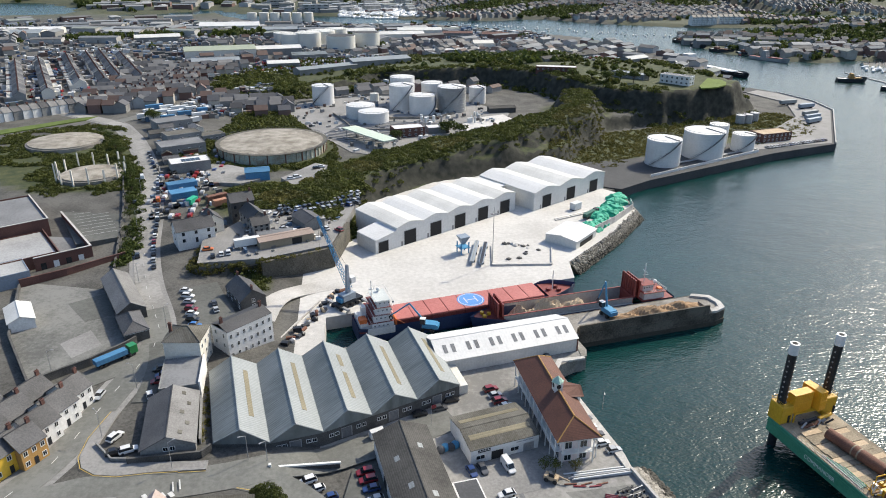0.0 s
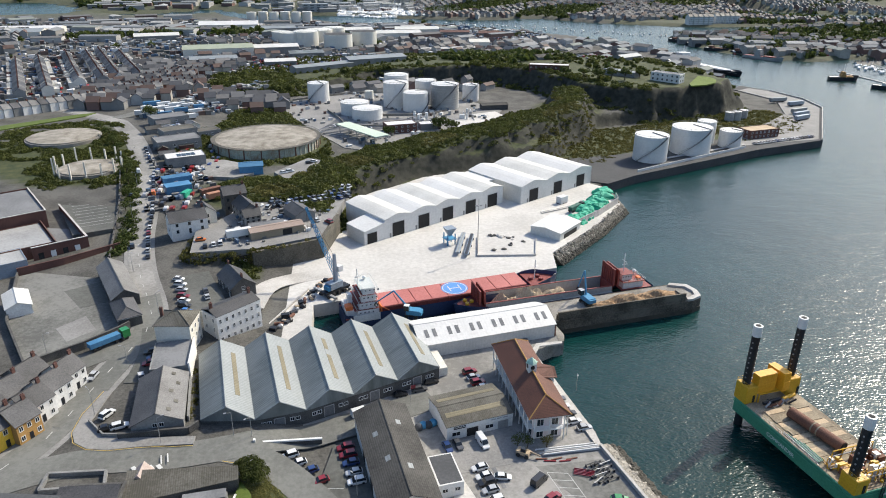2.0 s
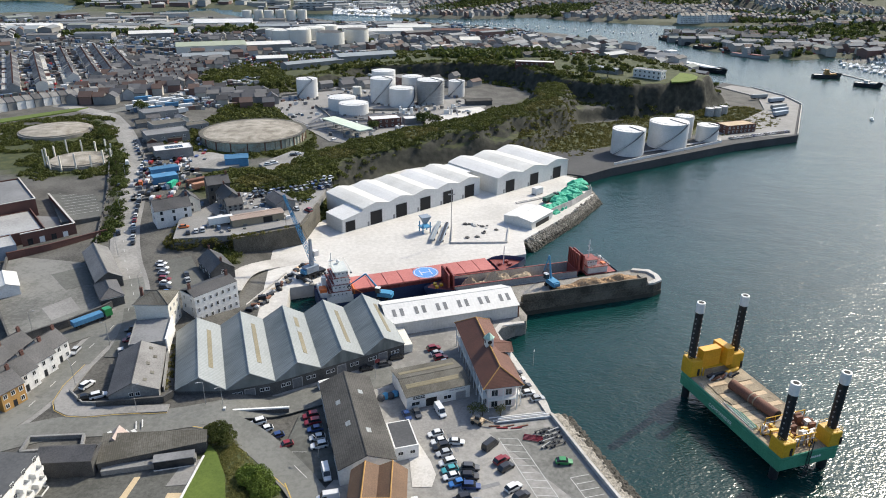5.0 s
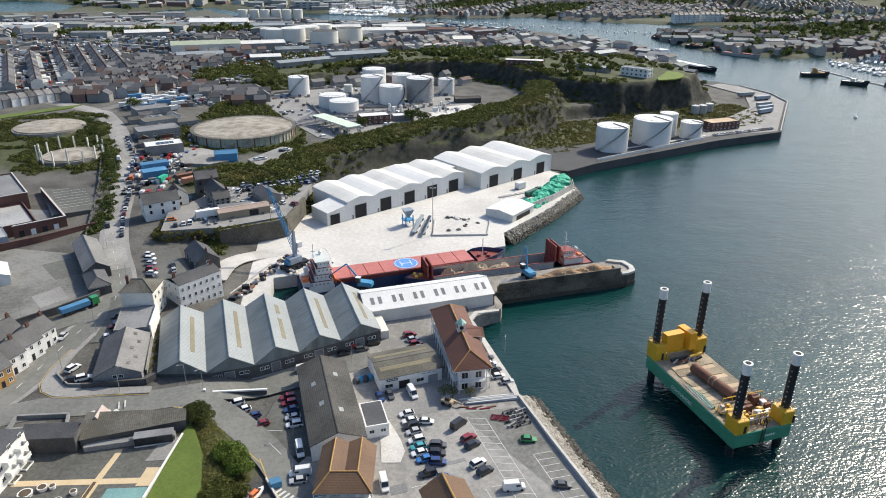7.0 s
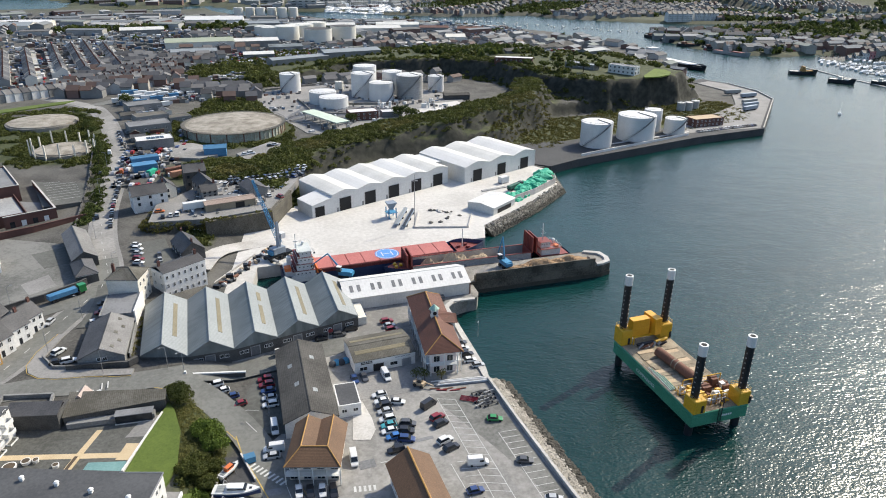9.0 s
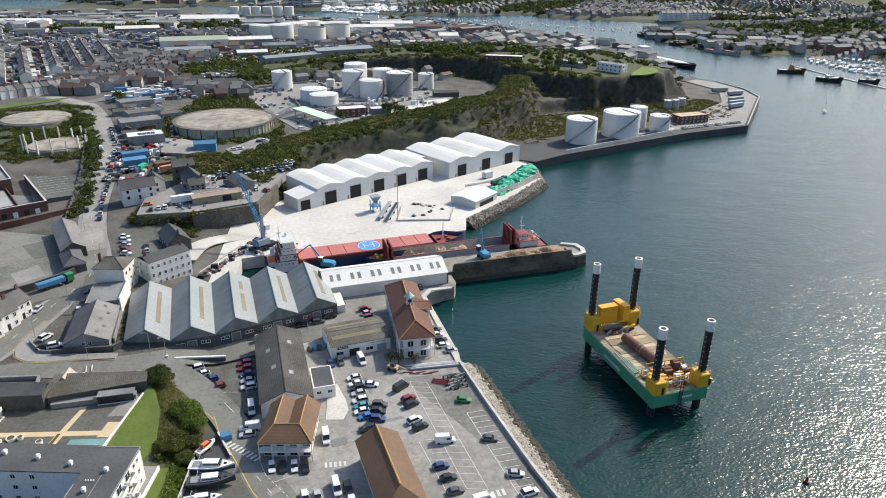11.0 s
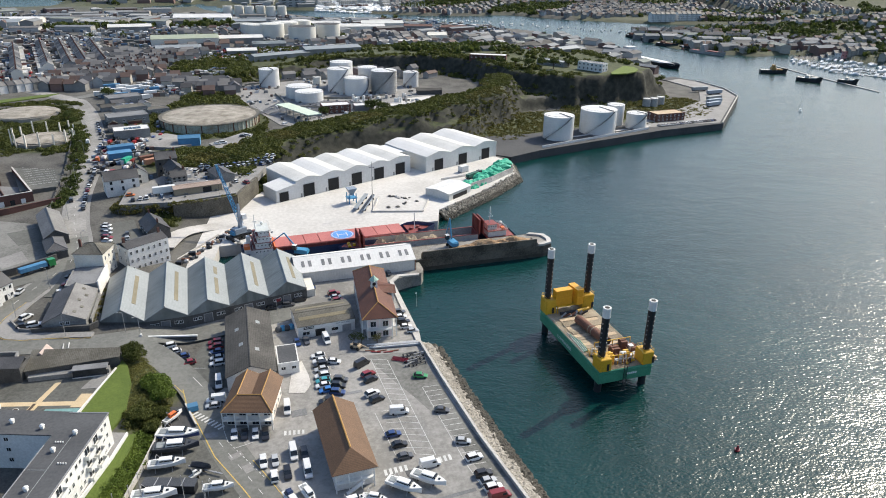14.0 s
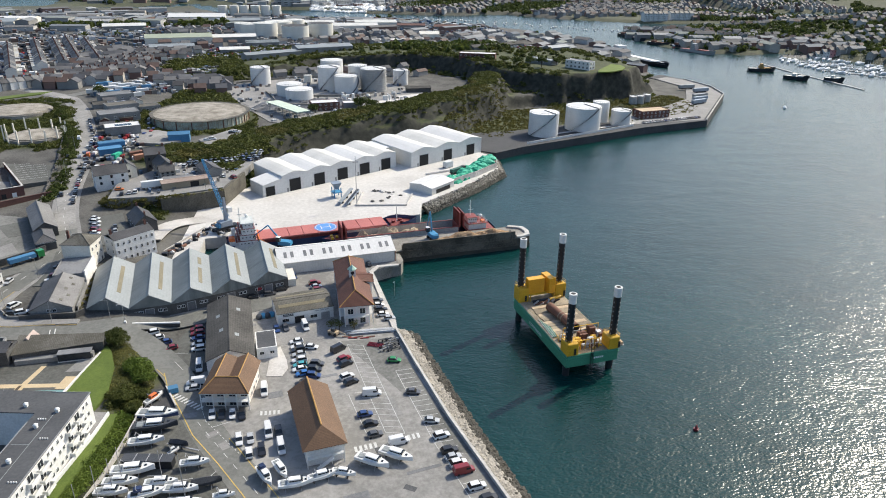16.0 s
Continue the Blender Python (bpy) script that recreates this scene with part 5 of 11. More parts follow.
make_coaster()
make_bulker()
heap(67.0, 210.9, 0.2, 36, 8.2, 8.4, 9.5, SAND, "bulk_cargo", "tan bulk cargo heaped in the open hold", 3)
heap(105.0, 201.6, 5.0, 38, 6.6, 3.9, 9.7, CLAY, "quay_mound", "ridged tan cargo heaped along the pier wall", 5)

# pier wall, cap and fenders
pw = thing("pier_wall", "tall stained concrete parapet on the pier", "wall", 72.1, 190.5, 5.0, 9.7, kind="structure")
for i in range(10):
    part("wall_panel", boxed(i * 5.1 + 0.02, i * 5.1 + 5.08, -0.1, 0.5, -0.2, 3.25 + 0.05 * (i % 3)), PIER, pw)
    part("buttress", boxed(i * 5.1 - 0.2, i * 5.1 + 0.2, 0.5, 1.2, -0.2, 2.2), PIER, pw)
part("end_panel", boxed(51.0, 51.5, -0.1, 6.5, -0.2, 1.6), QUAY, pw)
head = B()
prism(head, [(123.4, 199.0), (125.6, 199.3), (129.6, 201.6), (130.2, 206), (128.5, 211), (122.5, 213), (121.0, 211.5), (126.8, 209.5), (128.2, 205.8), (127.6, 202.8), (125.0, 201.2), (123.2, 200.8)], 4.9, 5.8)
tagged(part("pier_head_wall", head, QUAY_PALE), "pale rounded parapet at the pier head", "wall", kind="structure")
paved("quay_kerb", "pale concrete quay edge strip", [(63.2, 125.5), (64.6, 125.5), (64.7, 131.1), (58.8, 170.5), (61.3, 174.6), (69.2, 175.6), (69.2, 176.9), (60.6, 176.4), (57.2, 171.2)], 4.9, 5.5, QUAY_PALE, "kerb")
paved("quay_block", "stained concrete quay corner block", [(57.2, 171.4), (60.6, 176.6), (70.2, 177.2), (71.4, 181), (70.4, 187.5), (69.4, 187.4), (68.5, 177.4)], -6, 5.2, QUAY, "quay")


# ---- machines on the dock ----
def excavator(x, y, deg, label, boom=12.0, lift=9.0):
    o = thing("material_handler", label, "machine", x, y, 5.0, deg)
    for s in (-1, 1):
        bm = B()
        for dx in (-1.6, 1.6):
            rod(bm, (dx, s * 1.5 - 0.3, 0.65), (dx, s * 1.5 + 0.3, 0.65), 0.65, 12)
            part("wheel", bm, RUBBER, o)
            bm = B()
        bm.free()
    part("chassis", boxed(-2.3, 2.3, -1.3, 1.3, 0.7, 1.3), STEEL_DARK, o)
    part("house", boxed(-3.0, 1.8, -1.5, 1.5, 1.5, 3.2), CRANE_BLUE, o)
    part("counterweight", boxed(-3.6, -3.0, -1.4, 1.4, 1.5, 2.9), CRANE_BLUE, o)
    bm = boxed(0.6, 2.3, 0.9, 2.3, 3.3, 5.2)
    part("cab", bm, GLASS, o)
    part("cab_roof", boxed(0.5, 2.4, 0.8, 2.4, 5.2, 5.35), FRAME, o)
    bm = B()
    rod(bm, (1.0, -0.3, 2.8), (boom * 0.5, -0.3, 2.8 + lift), 0.4, 6, 0.28)
    part("boom", bm, CRANE_BLUE, o)
    bm = B()
    rod(bm, (boom * 0.5, -0.3, 2.8 + lift), (boom, -0.3, 4.0), 0.28, 6, 0.2)
    part("arm", bm, CRANE_BLUE, o)
    bm = B()
    for s in (-1, 1):
        rod(bm, (boom, -0.3, 4.0), (boom + s * 0.7, -0.3, 3.0), 0.22), rod(bm, (boom + s * 0.7, -0.3, 3.0), (boom, -0.3, 2.2), 0.16)
    part("grab", bm, STEEL_DARK, o)
    return o


excavator(86.0, 202.0, 108.0, "light blue material handler with raised boom on the pier", 6.0, 9.0)
excavator(22.5, 199.5, 160.0, "light blue material handler reaching over the dock", 13.0, 6.5)


def make_harbour_crane():
    o = thing("harbour_crane", "blue mobile harbour crane with raised lattice jib", "crane", -4.0, 221.5, 5.0, 40.0)
    part("chassis", boxed(-5.6, 5.6, -1.8, 1.8, 0.9, 2.0), STEEL_DARK, o)
    for i in range(5):
        for s in (-1, 1):
            bm = B()
            rod(bm, (-5 + i * 2.5, s * 2.2 - 0.4, 0.75), (-5 + i * 2.5, s * 2.2 + 0.4, 0.75), 0.75, 12)
            part("wheel", bm, RUBBER, o)
    for s in (-1, 1):
        for e in (-4.5, 4.5):
            bm = boxed(e - 0.5, e + 0.5, min(s * 2.6, s * 6), max(s * 2.6, s * 6), 1.0, 1.7)
            drum(bm, e, s * 5.6, 0.0, 0.5, 1.0, n=10)
            part("outrigger", bm, STEEL_GREY, o)
    part("slewing_house", boxed(-3.2, 2.4, -1.7, 1.7, 2.4, 4.8), PIPE_BLUE, o)
    part("counterweight", boxed(-4.2, -3.2, -1.5, 1.5, 2.4, 4.0), CRANE_BLUE, o)
    bm = B()
    rod(bm, (0.3, 0, 4.8), (0.3, 0, 15.5), 1.0, 4, 0.6)
    rod(bm, (0.3, 0, 4.8), (0.3, 0, 15.5), 0.72, 8, 0.4)
    part("tower", bm, PIPE_BLUE, o, "grey blue steel tower")
    part("operator_cab", boxed(1.2, 3.2, -1.1, 1.1, 8.2, 10.4), FRAME, o, "white cab with windows")
    return o


hc = make_harbour_crane()
jib = B()
foot, tip = Vector((-3.2, 221.8, 11.0)), Vector((-13.5, 235.5, 34.0))
dd = (tip - foot).normalized()
sx = dd.cross(Vector((0, 0, 1))).normalized()
sz = sx.cross(dd)
n = 16
for k in range(n):
    f, g = k / n, (k + 1) / n
    wa, wb = 0.75 * (1 - 0.6 * f), 0.75 * (1 - 0.6 * g)
    pa, pb = foot.lerp(tip, f), foot.lerp(tip, g)
    ca = [pa + sx * (wa * a) + sz * (wa * b) for a, b in ((-1, -1), (1, -1), (1, 1), (-1, 1))]
    cb = [pb + sx * (wb * a) + sz * (wb * b) for a, b in ((-1, -1), (1, -1), (1, 1), (-1, 1))]
    for i in range(4):
        rod(jib, ca[i], cb[i], 0.14, 4)
        rod(jib, ca[i], cb[(i + 1) % 4], 0.08, 4)
turned(jib, hc.matrix_world.inverted())
part("lattice_jib", jib, CRANE_BLUE, hc)
ropes = B()
rod(ropes, (-4, 221.5, 20.4), tip, 0.06, 4), rod(ropes, tip, (-13.5, 235.5, 16), 0.05, 4)
turned(ropes, hc.matrix_world.inverted())
part("hoist_rope", ropes, STEEL_DARK, hc)


# ---- jack-up barge ----
def make_jackup():
    o = thing("jack_up_barge", "green and yellow jack-up barge on four dark legs", "barge", 119.65, 119.7, 0.0, 10.0)
    L, W, E, z0, z1 = 20.1, 9.0, 9.0, 3.8, 8.0
    bm = boxed(-W, E, -L, L, z0, z1)
    bmesh.ops.bevel(bm, geom=bm.edges[:], offset=0.15, segments=1, affect="EDGES")
    hull = part("hull", bm, HULL_GREEN, o)
    part("rubbing_strake", boxed(-W - 0.15, E + 0.15, -L - 0.15, L + 0.15, z1 - 1.1, z1 - 0.85), HULL_GREEN, o)
    part("deck", boxed(-W + 0.3, E - 0.3, -L + 0.3, L - 0.3, z1, z1 + 0.12), DECK_WOOD, o)
    rnd = random.Random(4)
    for i in range(26):
        y = -11 + (i % 13) * 1.75
        x = -6.4 if i < 13 else 1.8
        w = rnd.uniform(3.2, 4.2)
        bm = boxed(x + rnd.uniform(-0.3, 0.3), x + w + 1.6, y, y + 1.68, z1 + 0.12, z1 + rnd.uniform(0.2, 0.42))
        part("deck_mat", bm, DECK_WOOD if i % 3 else SAND, o)
    for sx in (-1, 1):
        for sy in (-1, 1):
            x = {(-1, 1): -7.6, (1, 1): 7.3, (-1, -1): -7.6, (1, -1): 7.7}[sx, sy]
            y, up, jt = (18.4 if sy > 0 else -17.9), (31.4 if sy > 0 else 28.4), (5.4 if sy > 0 else 4.2)
            leg = B()
            drum(leg, x, y, -9, up - 3.1, 1.12, n=20)
            lg = part("leg", leg, STEEL_DARK, o, smooth=False)
            cap = B()
            drum(cap, x, y, up - 3.1, up, 1.2, n=20)
            part("leg_cap", cap, FRAME, lg, "white painted leg top")
            hole = B()
            drum(hole, x, y, up - 0.05, up + 0.03, 0.75, n=12)
            part("leg_hole", hole, VOID, lg)
            for k in range(9):
                for a in (200, 290):
                    ca, sa = math.cos(radians(a)), math.sin(radians(a))
                    q = B()
                    box(q, x + ca * 1.2 - 0.14, x + ca * 1.2 + 0.14, y + sa * 1.2 - 0.14, y + sa * 1.2 + 0.14, up - 17.5 + k * 1.55, up - 17.15 + k * 1.55)
                    part("pin_hole", q, STEEL_GREY, lg)
            xa, xb = (-W - 0.05, x + 2.4) if sx < 0 else (x - 2.4, E + 0.05)
            jh = boxed(xa, xb, y - 2.4, y + 2.2, z1, z1 + jt)
            bmesh.ops.bevel(jh, geom=jh.edges[:], offset=0.2, segments=1, affect="EDGES")
            j = part("jack_house", jh, YELLOW, o)
            part("access_slot", boxed(x + 0.8, x + 1.5, y - 2.55, y - 2.4, z1 + 0.4, z1 + 2.6), VOID, j)
            railing("handrail", [(xa + 0.2, y - 2.2, z1 + jt), (xb - 0.2, y - 2.2, z1 + jt), (xb - 0.2, y + 2.0, z1 + jt), (xa + 0.2, y + 2.0, z1 + jt), (xa + 0.2, y - 2.2, z1 + jt)], 1.0, j, YELLOW)
    # machinery deck with stacked containers
    part("machinery_deck", boxed(-5.0, 4.8, 15.6, 20.0, z1 + 2.6, z1 + 2.9), YELLOW, o)
    for x in (-4.8, 4.6):
        for y in (15.8, 19.8):
            part("deck_post", boxed(x - 0.15, x + 0.15, y - 0.15, y + 0.15, z1, z1 + 2.6), YELLOW, o)
    for (x, y, w, l, k, dg) in ((-2.6, 18.4, 6.2, 2.5, 0, 2), (-2.6, 18.4, 6.2, 2.5, 1, 2), (2.8, 18.8, 2.5, 5.6, 0, 6), (2.7, 19.0, 2.5, 5.8, 1, 6)):
        bm = boxed(-w / 2, w / 2, -l / 2, l / 2, 0, 2.75)
        c = part("container", bm, BOX_YELLOW, o)
        for i in range(int(w / 0.6)):
            part("rib", boxed(-w / 2 + 0.2 + i * 0.6, -w / 2 + 0.45 + i * 0.6, -l / 2 - 0.06, l / 2 + 0.06, 0.2, 2.55), BOX_YELLOW, c)
        c.matrix_local = pose(x, y - 1.0, z1 + 2.9 + k * 2.78, 0, 0, dg)
    bm = B()
    rod(bm, (-4.5, 14.2, z1 + 0.9), (1.5, 14.6, z1 + 0.9), 0.5, 10)
    part("winch_drum", bm, STEEL_DARK, o)
    bm = B()
    rod(bm, (1.8, 14.2, z1 + 1.0), (6.6, 15.0, z1 + 1.0), 0.55, 12)
    part("yellow_tube", bm, YELLOW, o)
    bm = B()
    rod(bm, (-1.2, 8.0, z1 + 1.7), (0.6, -7.6, z1 + 1.7), 1.5, 24)
    pile = part("steel_tube", bm, RUST, o, "rust brown steel pile lying on deck")
    bm = B()
    rod(bm, (0.62, -7.76, z1 + 1.7), (0.6, -7.58, z1 + 1.7), 1.2, 20)
    part("pile_end", bm, VOID, pile)
    for k in (0.45, 0.55):
        bm = B()
        c = Vector((-1.2, 8.0, z1 + 1.7)).lerp(Vector((0.6, -7.6, z1 + 1.7)), k)
        rod(bm, c, c + Vector((0.05, -0.35, 0)), 1.56, 20)
        part("sling", bm, DECK_WOOD, pile)
    for i in range(6):
        bm = B()
        rod(bm, (-8.2 + i * 0.3, -9.0, z1 + 0.35 + 0.05 * i), (-7.6 + i * 0.3, 3.0 - i, z1 + 0.35), 0.16, 8)
        part("pipe", bm, HULL_GREEN if i % 2 else STEEL_GREY, o)
    # working end: winches, frames and a boat ramp
    for i, (x, y, w, l, h, mt) in enumerate(((0.5, -12.0, 2.6, 2.6, 2.4, RUST), (4.6, -10.0, 2.0, 2.4, 3.0, RUST), (-2.4, -14.2, 2.2, 2.6, 1.8, YELLOW), (1.2, -16.0, 1.6, 1.8, 2.6, FRAME),
                                             (3.0, -14.6, 1.4, 1.8, 2.2, YELLOW), (-1.0, -16.8, 2.4, 1.2, 1.2, STEEL_GREY), (-4.4, -12.4, 2.4, 2.0, 1.6, YELLOW), (7.2, -11.6, 2.2, 3.0, 1.6, RUST))):
        bm = boxed(x - w / 2, x + w / 2, y - l / 2, y + l / 2, z1 + 0.1, z1 + h)
        rod(bm, (x - w / 2, y, z1 + h), (x + w / 2, y, z1 + h), 0.4, 10)
        part("winch", bm, mt, o)
    for (a, b2) in (((-5, -9.5), (7.5, -9.5)), ((-3.2, -17.8), (3.2, -17.8))):
        for zz in (1.8, 3.4):
            bm = B()
            rod(bm, (a[0], a[1], z1 + zz), (b2[0], b2[1], z1 + zz), 0.14)
            part("frame_beam", bm, YELLOW if zz > 2 else STEEL_GREY, o)
        for k in range(5):
            px = a[0] + (b2[0] - a[0]) * k / 4
            bm = B()
            rod(bm, (px, a[1], z1), (px, a[1], z1 + 3.4), 0.14)
            part("frame_post", bm, YELLOW, o)
    bm = B()
    rod(bm, (-0.8, -L - 0.3, 0.5), (-0.8, -L - 0.3, z1 + 3.5), 0.1), rod(bm, (0.2, -L - 0.3, 0.5), (0.2, -L - 0.3, z1 + 3.5), 0.1)
    for k in range(26):
        rod(bm, (-0.8, -L - 0.3, 0.7 + k * 0.4), (0.2, -L - 0.3, 0.7 + k * 0.4), 0.05, 4)
    part("ladder", bm, STEEL_DARK, o)
    part("side_platform", boxed(E - 0.4, E + 2.6, -L + 1.0, -L + 4.2, z1 - 0.1, z1 + 0.15), STEEL_GREY, o)
    boat = part("workboat", boxed(E - 0.2, E + 2.4, -L + 1.3, -L + 3.9, z1 + 0.15, z1 + 1.0), SAND, o)
    railing("handrail", [(-W + 0.2, -10, z1), (-W + 0.2, 12, z1)], 1.1, o, STEEL_GREY)
    railing("handrail", [(E - 0.2, -10, z1), (E - 0.2, 12, z1)], 1.1, o, STEEL_DARK)
    rnd = random.Random(8)
    for i in range(54):
        x, y = rnd.uniform(-7.5, 8.2), rnd.uniform(-19, -9.5)
        bm, h = B(), rnd.uniform(0.4, 3.6)
        if i % 3 == 0:
            rod(bm, (x, y, z1), (x + rnd.uniform(-1.6, 1.6), y + rnd.uniform(-1.6, 1.6), z1 + h), rnd.uniform(0.08, 0.2), 6)
            rod(bm, (x, y, z1 + 0.2), (x + rnd.uniform(-2, 2), y + rnd.uniform(-1, 1), z1 + h * 0.6), 0.12, 6)
        elif i % 3 == 1:
            box(bm, x, x + rnd.uniform(0.5, 1.8), y, y + rnd.uniform(0.5, 1.6), z1, z1 + h * 0.6)
        else:
            rod(bm, (x, y, z1 + 0.4), (x + rnd.uniform(0.6, 2.0), y + rnd.uniform(-0.6, 0.6), z1 + 0.5), rnd.uniform(0.25, 0.5), 10)
        part("deck_gear", bm, (YELLOW, RUST, YELLOW, STEEL_GREY, RUST, FRAME, STEEL_DARK, YELLOW)[rnd.randrange(8)], o)
    for i in range(12):
        x, y = rnd.uniform(-5.5, 3), rnd.uniform(12.4, 15)
        bm = B()
        rod(bm, (x, y, z1 + 0.3), (x + rnd.uniform(0.8, 2.2), y + rnd.uniform(-0.8, 0.8), z1 + rnd.uniform(0.4, 1.6)), rnd.uniform(0.15, 0.45), 8)
        part("deck_gear", bm, (STEEL_DARK, RUST, STEEL_GREY)[i % 3], o)
    cur = bpy.data.curves.new("hull_name", "FONT")
    cur.body, cur.size, cur.extrude, cur.align_x = "COMMANDER", 1.5, 0.02, "CENTER"
    txt = new("hull_name", cur)
    bpy.context.view_layer.update()
    me = bpy.data.meshes.new_from_object(txt.evaluated_get(bpy.context.evaluated_depsgraph_get()))
    bpy.data.objects.remove(txt)
    me.materials.clear()
    me.materials.append(FRAME)
    t2 = new("hull_name", me)
    t2.parent, t2.matrix_local = o, pose(-W - 0.03, 2.0, 5.0, 90, 0, -90)
    part("name_plate", boxed(-2.0, 4.0, -L - 0.04, -L, 5.6, 6.4), HULL_GREEN, o)
    for k in range(5):
        part("name_bar", boxed(0.4 + k * 0.7, 0.95 + k * 0.7, -L - 0.08, -L - 0.04, 5.7, 6.3), FRAME, o)
    return o


make_jackup()


# ---- yard clutter ----
mast = thing("light_mast", "tall slim galvanised lighting mast in the yard", "lamp post", 54.4, 248.9, 5.0)
bm = B()
rod(bm, (0, 0, 0), (0, 0, 24.8), 0.22, 8, 0.1)
part("pole", bm, STEEL_GREY, mast)
for s in (-1, 1):
    part("lamp_head", boxed(s * 0.9 - 0.5, s * 0.9 + 0.5, -0.3, 0.3, 21.9, 22.2), STEEL_GREY, mast)
part("crossarm", boxed(-1.2, 1.2, -0.08, 0.08, 21.75, 21.9), STEEL_GREY, mast)
for (a, b2) in (((54.2, 247.6), (78.5, 245.6)), ((54.2, 247.6), (58, 268)), ((78.5, 245.6), (83, 262))):
    w = B()
    d = Vector((b2[0] - a[0], b2[1] - a[1], 0))
    box(w, 0, d.length, -0.25, 0.25, 0, 0.8)
    ob = part("low_wall", w, QUAY_PALE)
    ob.matrix_world = pose(a[0], a[1], 5.0, 0, 0, math.degrees(math.atan2(d.y, d.x)))
    tagged(ob, "low pale concrete block wall in the yard", "wall", "low yard walls")
rnd = random.Random(11)
for i in range(20):
    a = rnd.uniform(0, 1)
    x, y = (61 + 14 * a, 271 - 6 * a + rnd.uniform(-1, 1)) if i < 13 else (rnd.uniform(61, 77), rnd.uniform(252, 266))
    bm = B()
    bmesh.ops.create_icosphere(bm, subdivisions=1, radius=rnd.uniform(0.6, 1.2))
    for v in bm.verts:
        v.co = Vector((v.co.x * rnd.uniform(0.7, 1.5), v.co.y * rnd.uniform(0.7, 1.4), max(-0.1, v.co.z * rnd.uniform(0.4, 0.9))))
    ob = part("rubble_pile", bm, DARK_STONE if i % 4 else QUAY_PALE)
    ob.matrix_world = pose(x, y, 5.1)
    tagged(ob, "small heap of dark rubble on concrete", "rubble", "rubble heaps in the yard")
hop = thing("loading_hopper", "blue grey dockside loading hopper on legs", "hopper", 44.5, 262.5, 5.0, 20)
for sx in (-1.8, 1.8):
    for sy in (-1.8, 1.8):
        part("leg", boxed(sx - 0.2, sx + 0.2, sy - 0.2, sy + 0.2, 0, 5), CRANE_BLUE, hop)
bm = B()
drum(bm, 0, 0, 4.0, 7.6, 0.9, 3.2, n=4)
part("bin", turned(bm, pose(0, 0, 0, 0, 0, 45)), PIPE_BLUE, hop)
part("platform", boxed(-2.4, 2.4, -2.4, 2.4, 2.6, 2.8), CRANE_BLUE, hop)
for k, dx in enumerate((0, 3.4)):
    cv = thing("conveyor", "pale blue steel conveyor resting on wheels", "conveyor", 49.0 + dx, 260.0 - 0.6 * dx, 5.0, 74, group="conveyors in the yard")
    part("frame", boxed(-11, 11, -0.9, 0.9, 1.0, 1.7), PIPE_BLUE, cv)
    part("belt", boxed(-11.2, 11.2, -0.6, 0.6, 1.7, 1.8), STEEL_DARK if k else SHEET_PALE, cv)
    for px in (-8, 0, 8):
        bm = B()
        rod(bm, (px, -1.1, 0.5), (px, 1.1, 0.5), 0.5, 10)
        part("wheel", bm, RUBBER, cv)
        part("strut", boxed(px - 0.1, px + 0.1, -0.8, 0.8, 0.5, 1.0), PIPE_BLUE, cv)
wb = thing("white_skip_tank", "white box tank beside the sheds", "tank", 108.5, 308.5, 5.0, 33.5)
part("body", boxed(-2.6, 2.6, -1.6, 1.6, 0.3, 3.6), TANK_WHITE, wb)
part("skid", boxed(-2.8, 2.8, -1.4, 1.4, 0, 0.3), STEEL_DARK, wb)
for k in range(2):
    bm = B()
    rod(bm, (0, 0, 0.4), (26, 0.5, 0.4), 0.3, 8)
    ob = part("long_pipe", bm, STEEL_GREY)
    ob.matrix_world = pose(94, 295.5 - k * 1.4, 5.0, 0, 0, 22)
    tagged(ob, "long grey steel pipe lying on concrete", "pipe", "pipes by the sheds")
# netting heap and panel fence
net = B()
random.seed(8)
for k in range(7):
    f = k / 6
    cx, cy = 108.5 + 26.5 * f, 281 + 41 * f
    for j in range(3):
        m = pose(cx + random.uniform(-2.5, 2.5), cy + random.uniform(-3, 3), 4.7, random.uniform(-8, 8), random.uniform(-8, 8), random.uniform(0, 180))
        bmesh.ops.create_icosphere(net, subdivisions=3, radius=4.6, matrix=m @ Matrix.Diagonal((1, 0.8, 0.62, 1)))
for v in net.verts:
    q = noise.noise_vector(v.co * 0.55) * 1.1 + noise.noise_vector(v.co * 1.7) * 0.45
    v.co += Vector((q.x, q.y, q.z * 0.8))
    v.co.z = max(v.co.z, 4.6)
tagged(part("net_mound", net, NET_GREEN), "long heap of bright green fishing net", "net heap")
fence_pts = [(107.5, 277.5), (119.5, 287.2), (120.6, 288), (136.5, 304.5), (138, 312)]
fn = thing("panel_fence", "pale concrete panel fence beside the net heap", "fence", 107.5, 277.5, 5.0)
for (a, b2) in zip(fence_pts, fence_pts[1:]):
    d = Vector((b2[0] - a[0], b2[1] - a[1], 0))
    nn = max(1, int(d.length / 2.5))
    for i in range(nn):
        bm = boxed(0.05, d.length / nn - 0.05, -0.12, 0.12, 0, 3.2)
        ob = part("panel", bm, QUAY_PALE, fn)
        ob.matrix_local = pose(a[0] - 107.5 + d.x * i / nn, a[1] - 277.5 + d.y * i / nn, 0, 0, 0, math.degrees(math.atan2(d.y, d.x)))
lo = thing("flatbed_lorry", "dark green flatbed lorry parked by the net heap", "lorry", 112.5, 297.5, 5.0, 42)
part("bed", boxed(-6, 3.5, -1.2, 1.2, 1.0, 1.4), STEEL_DARK, lo)
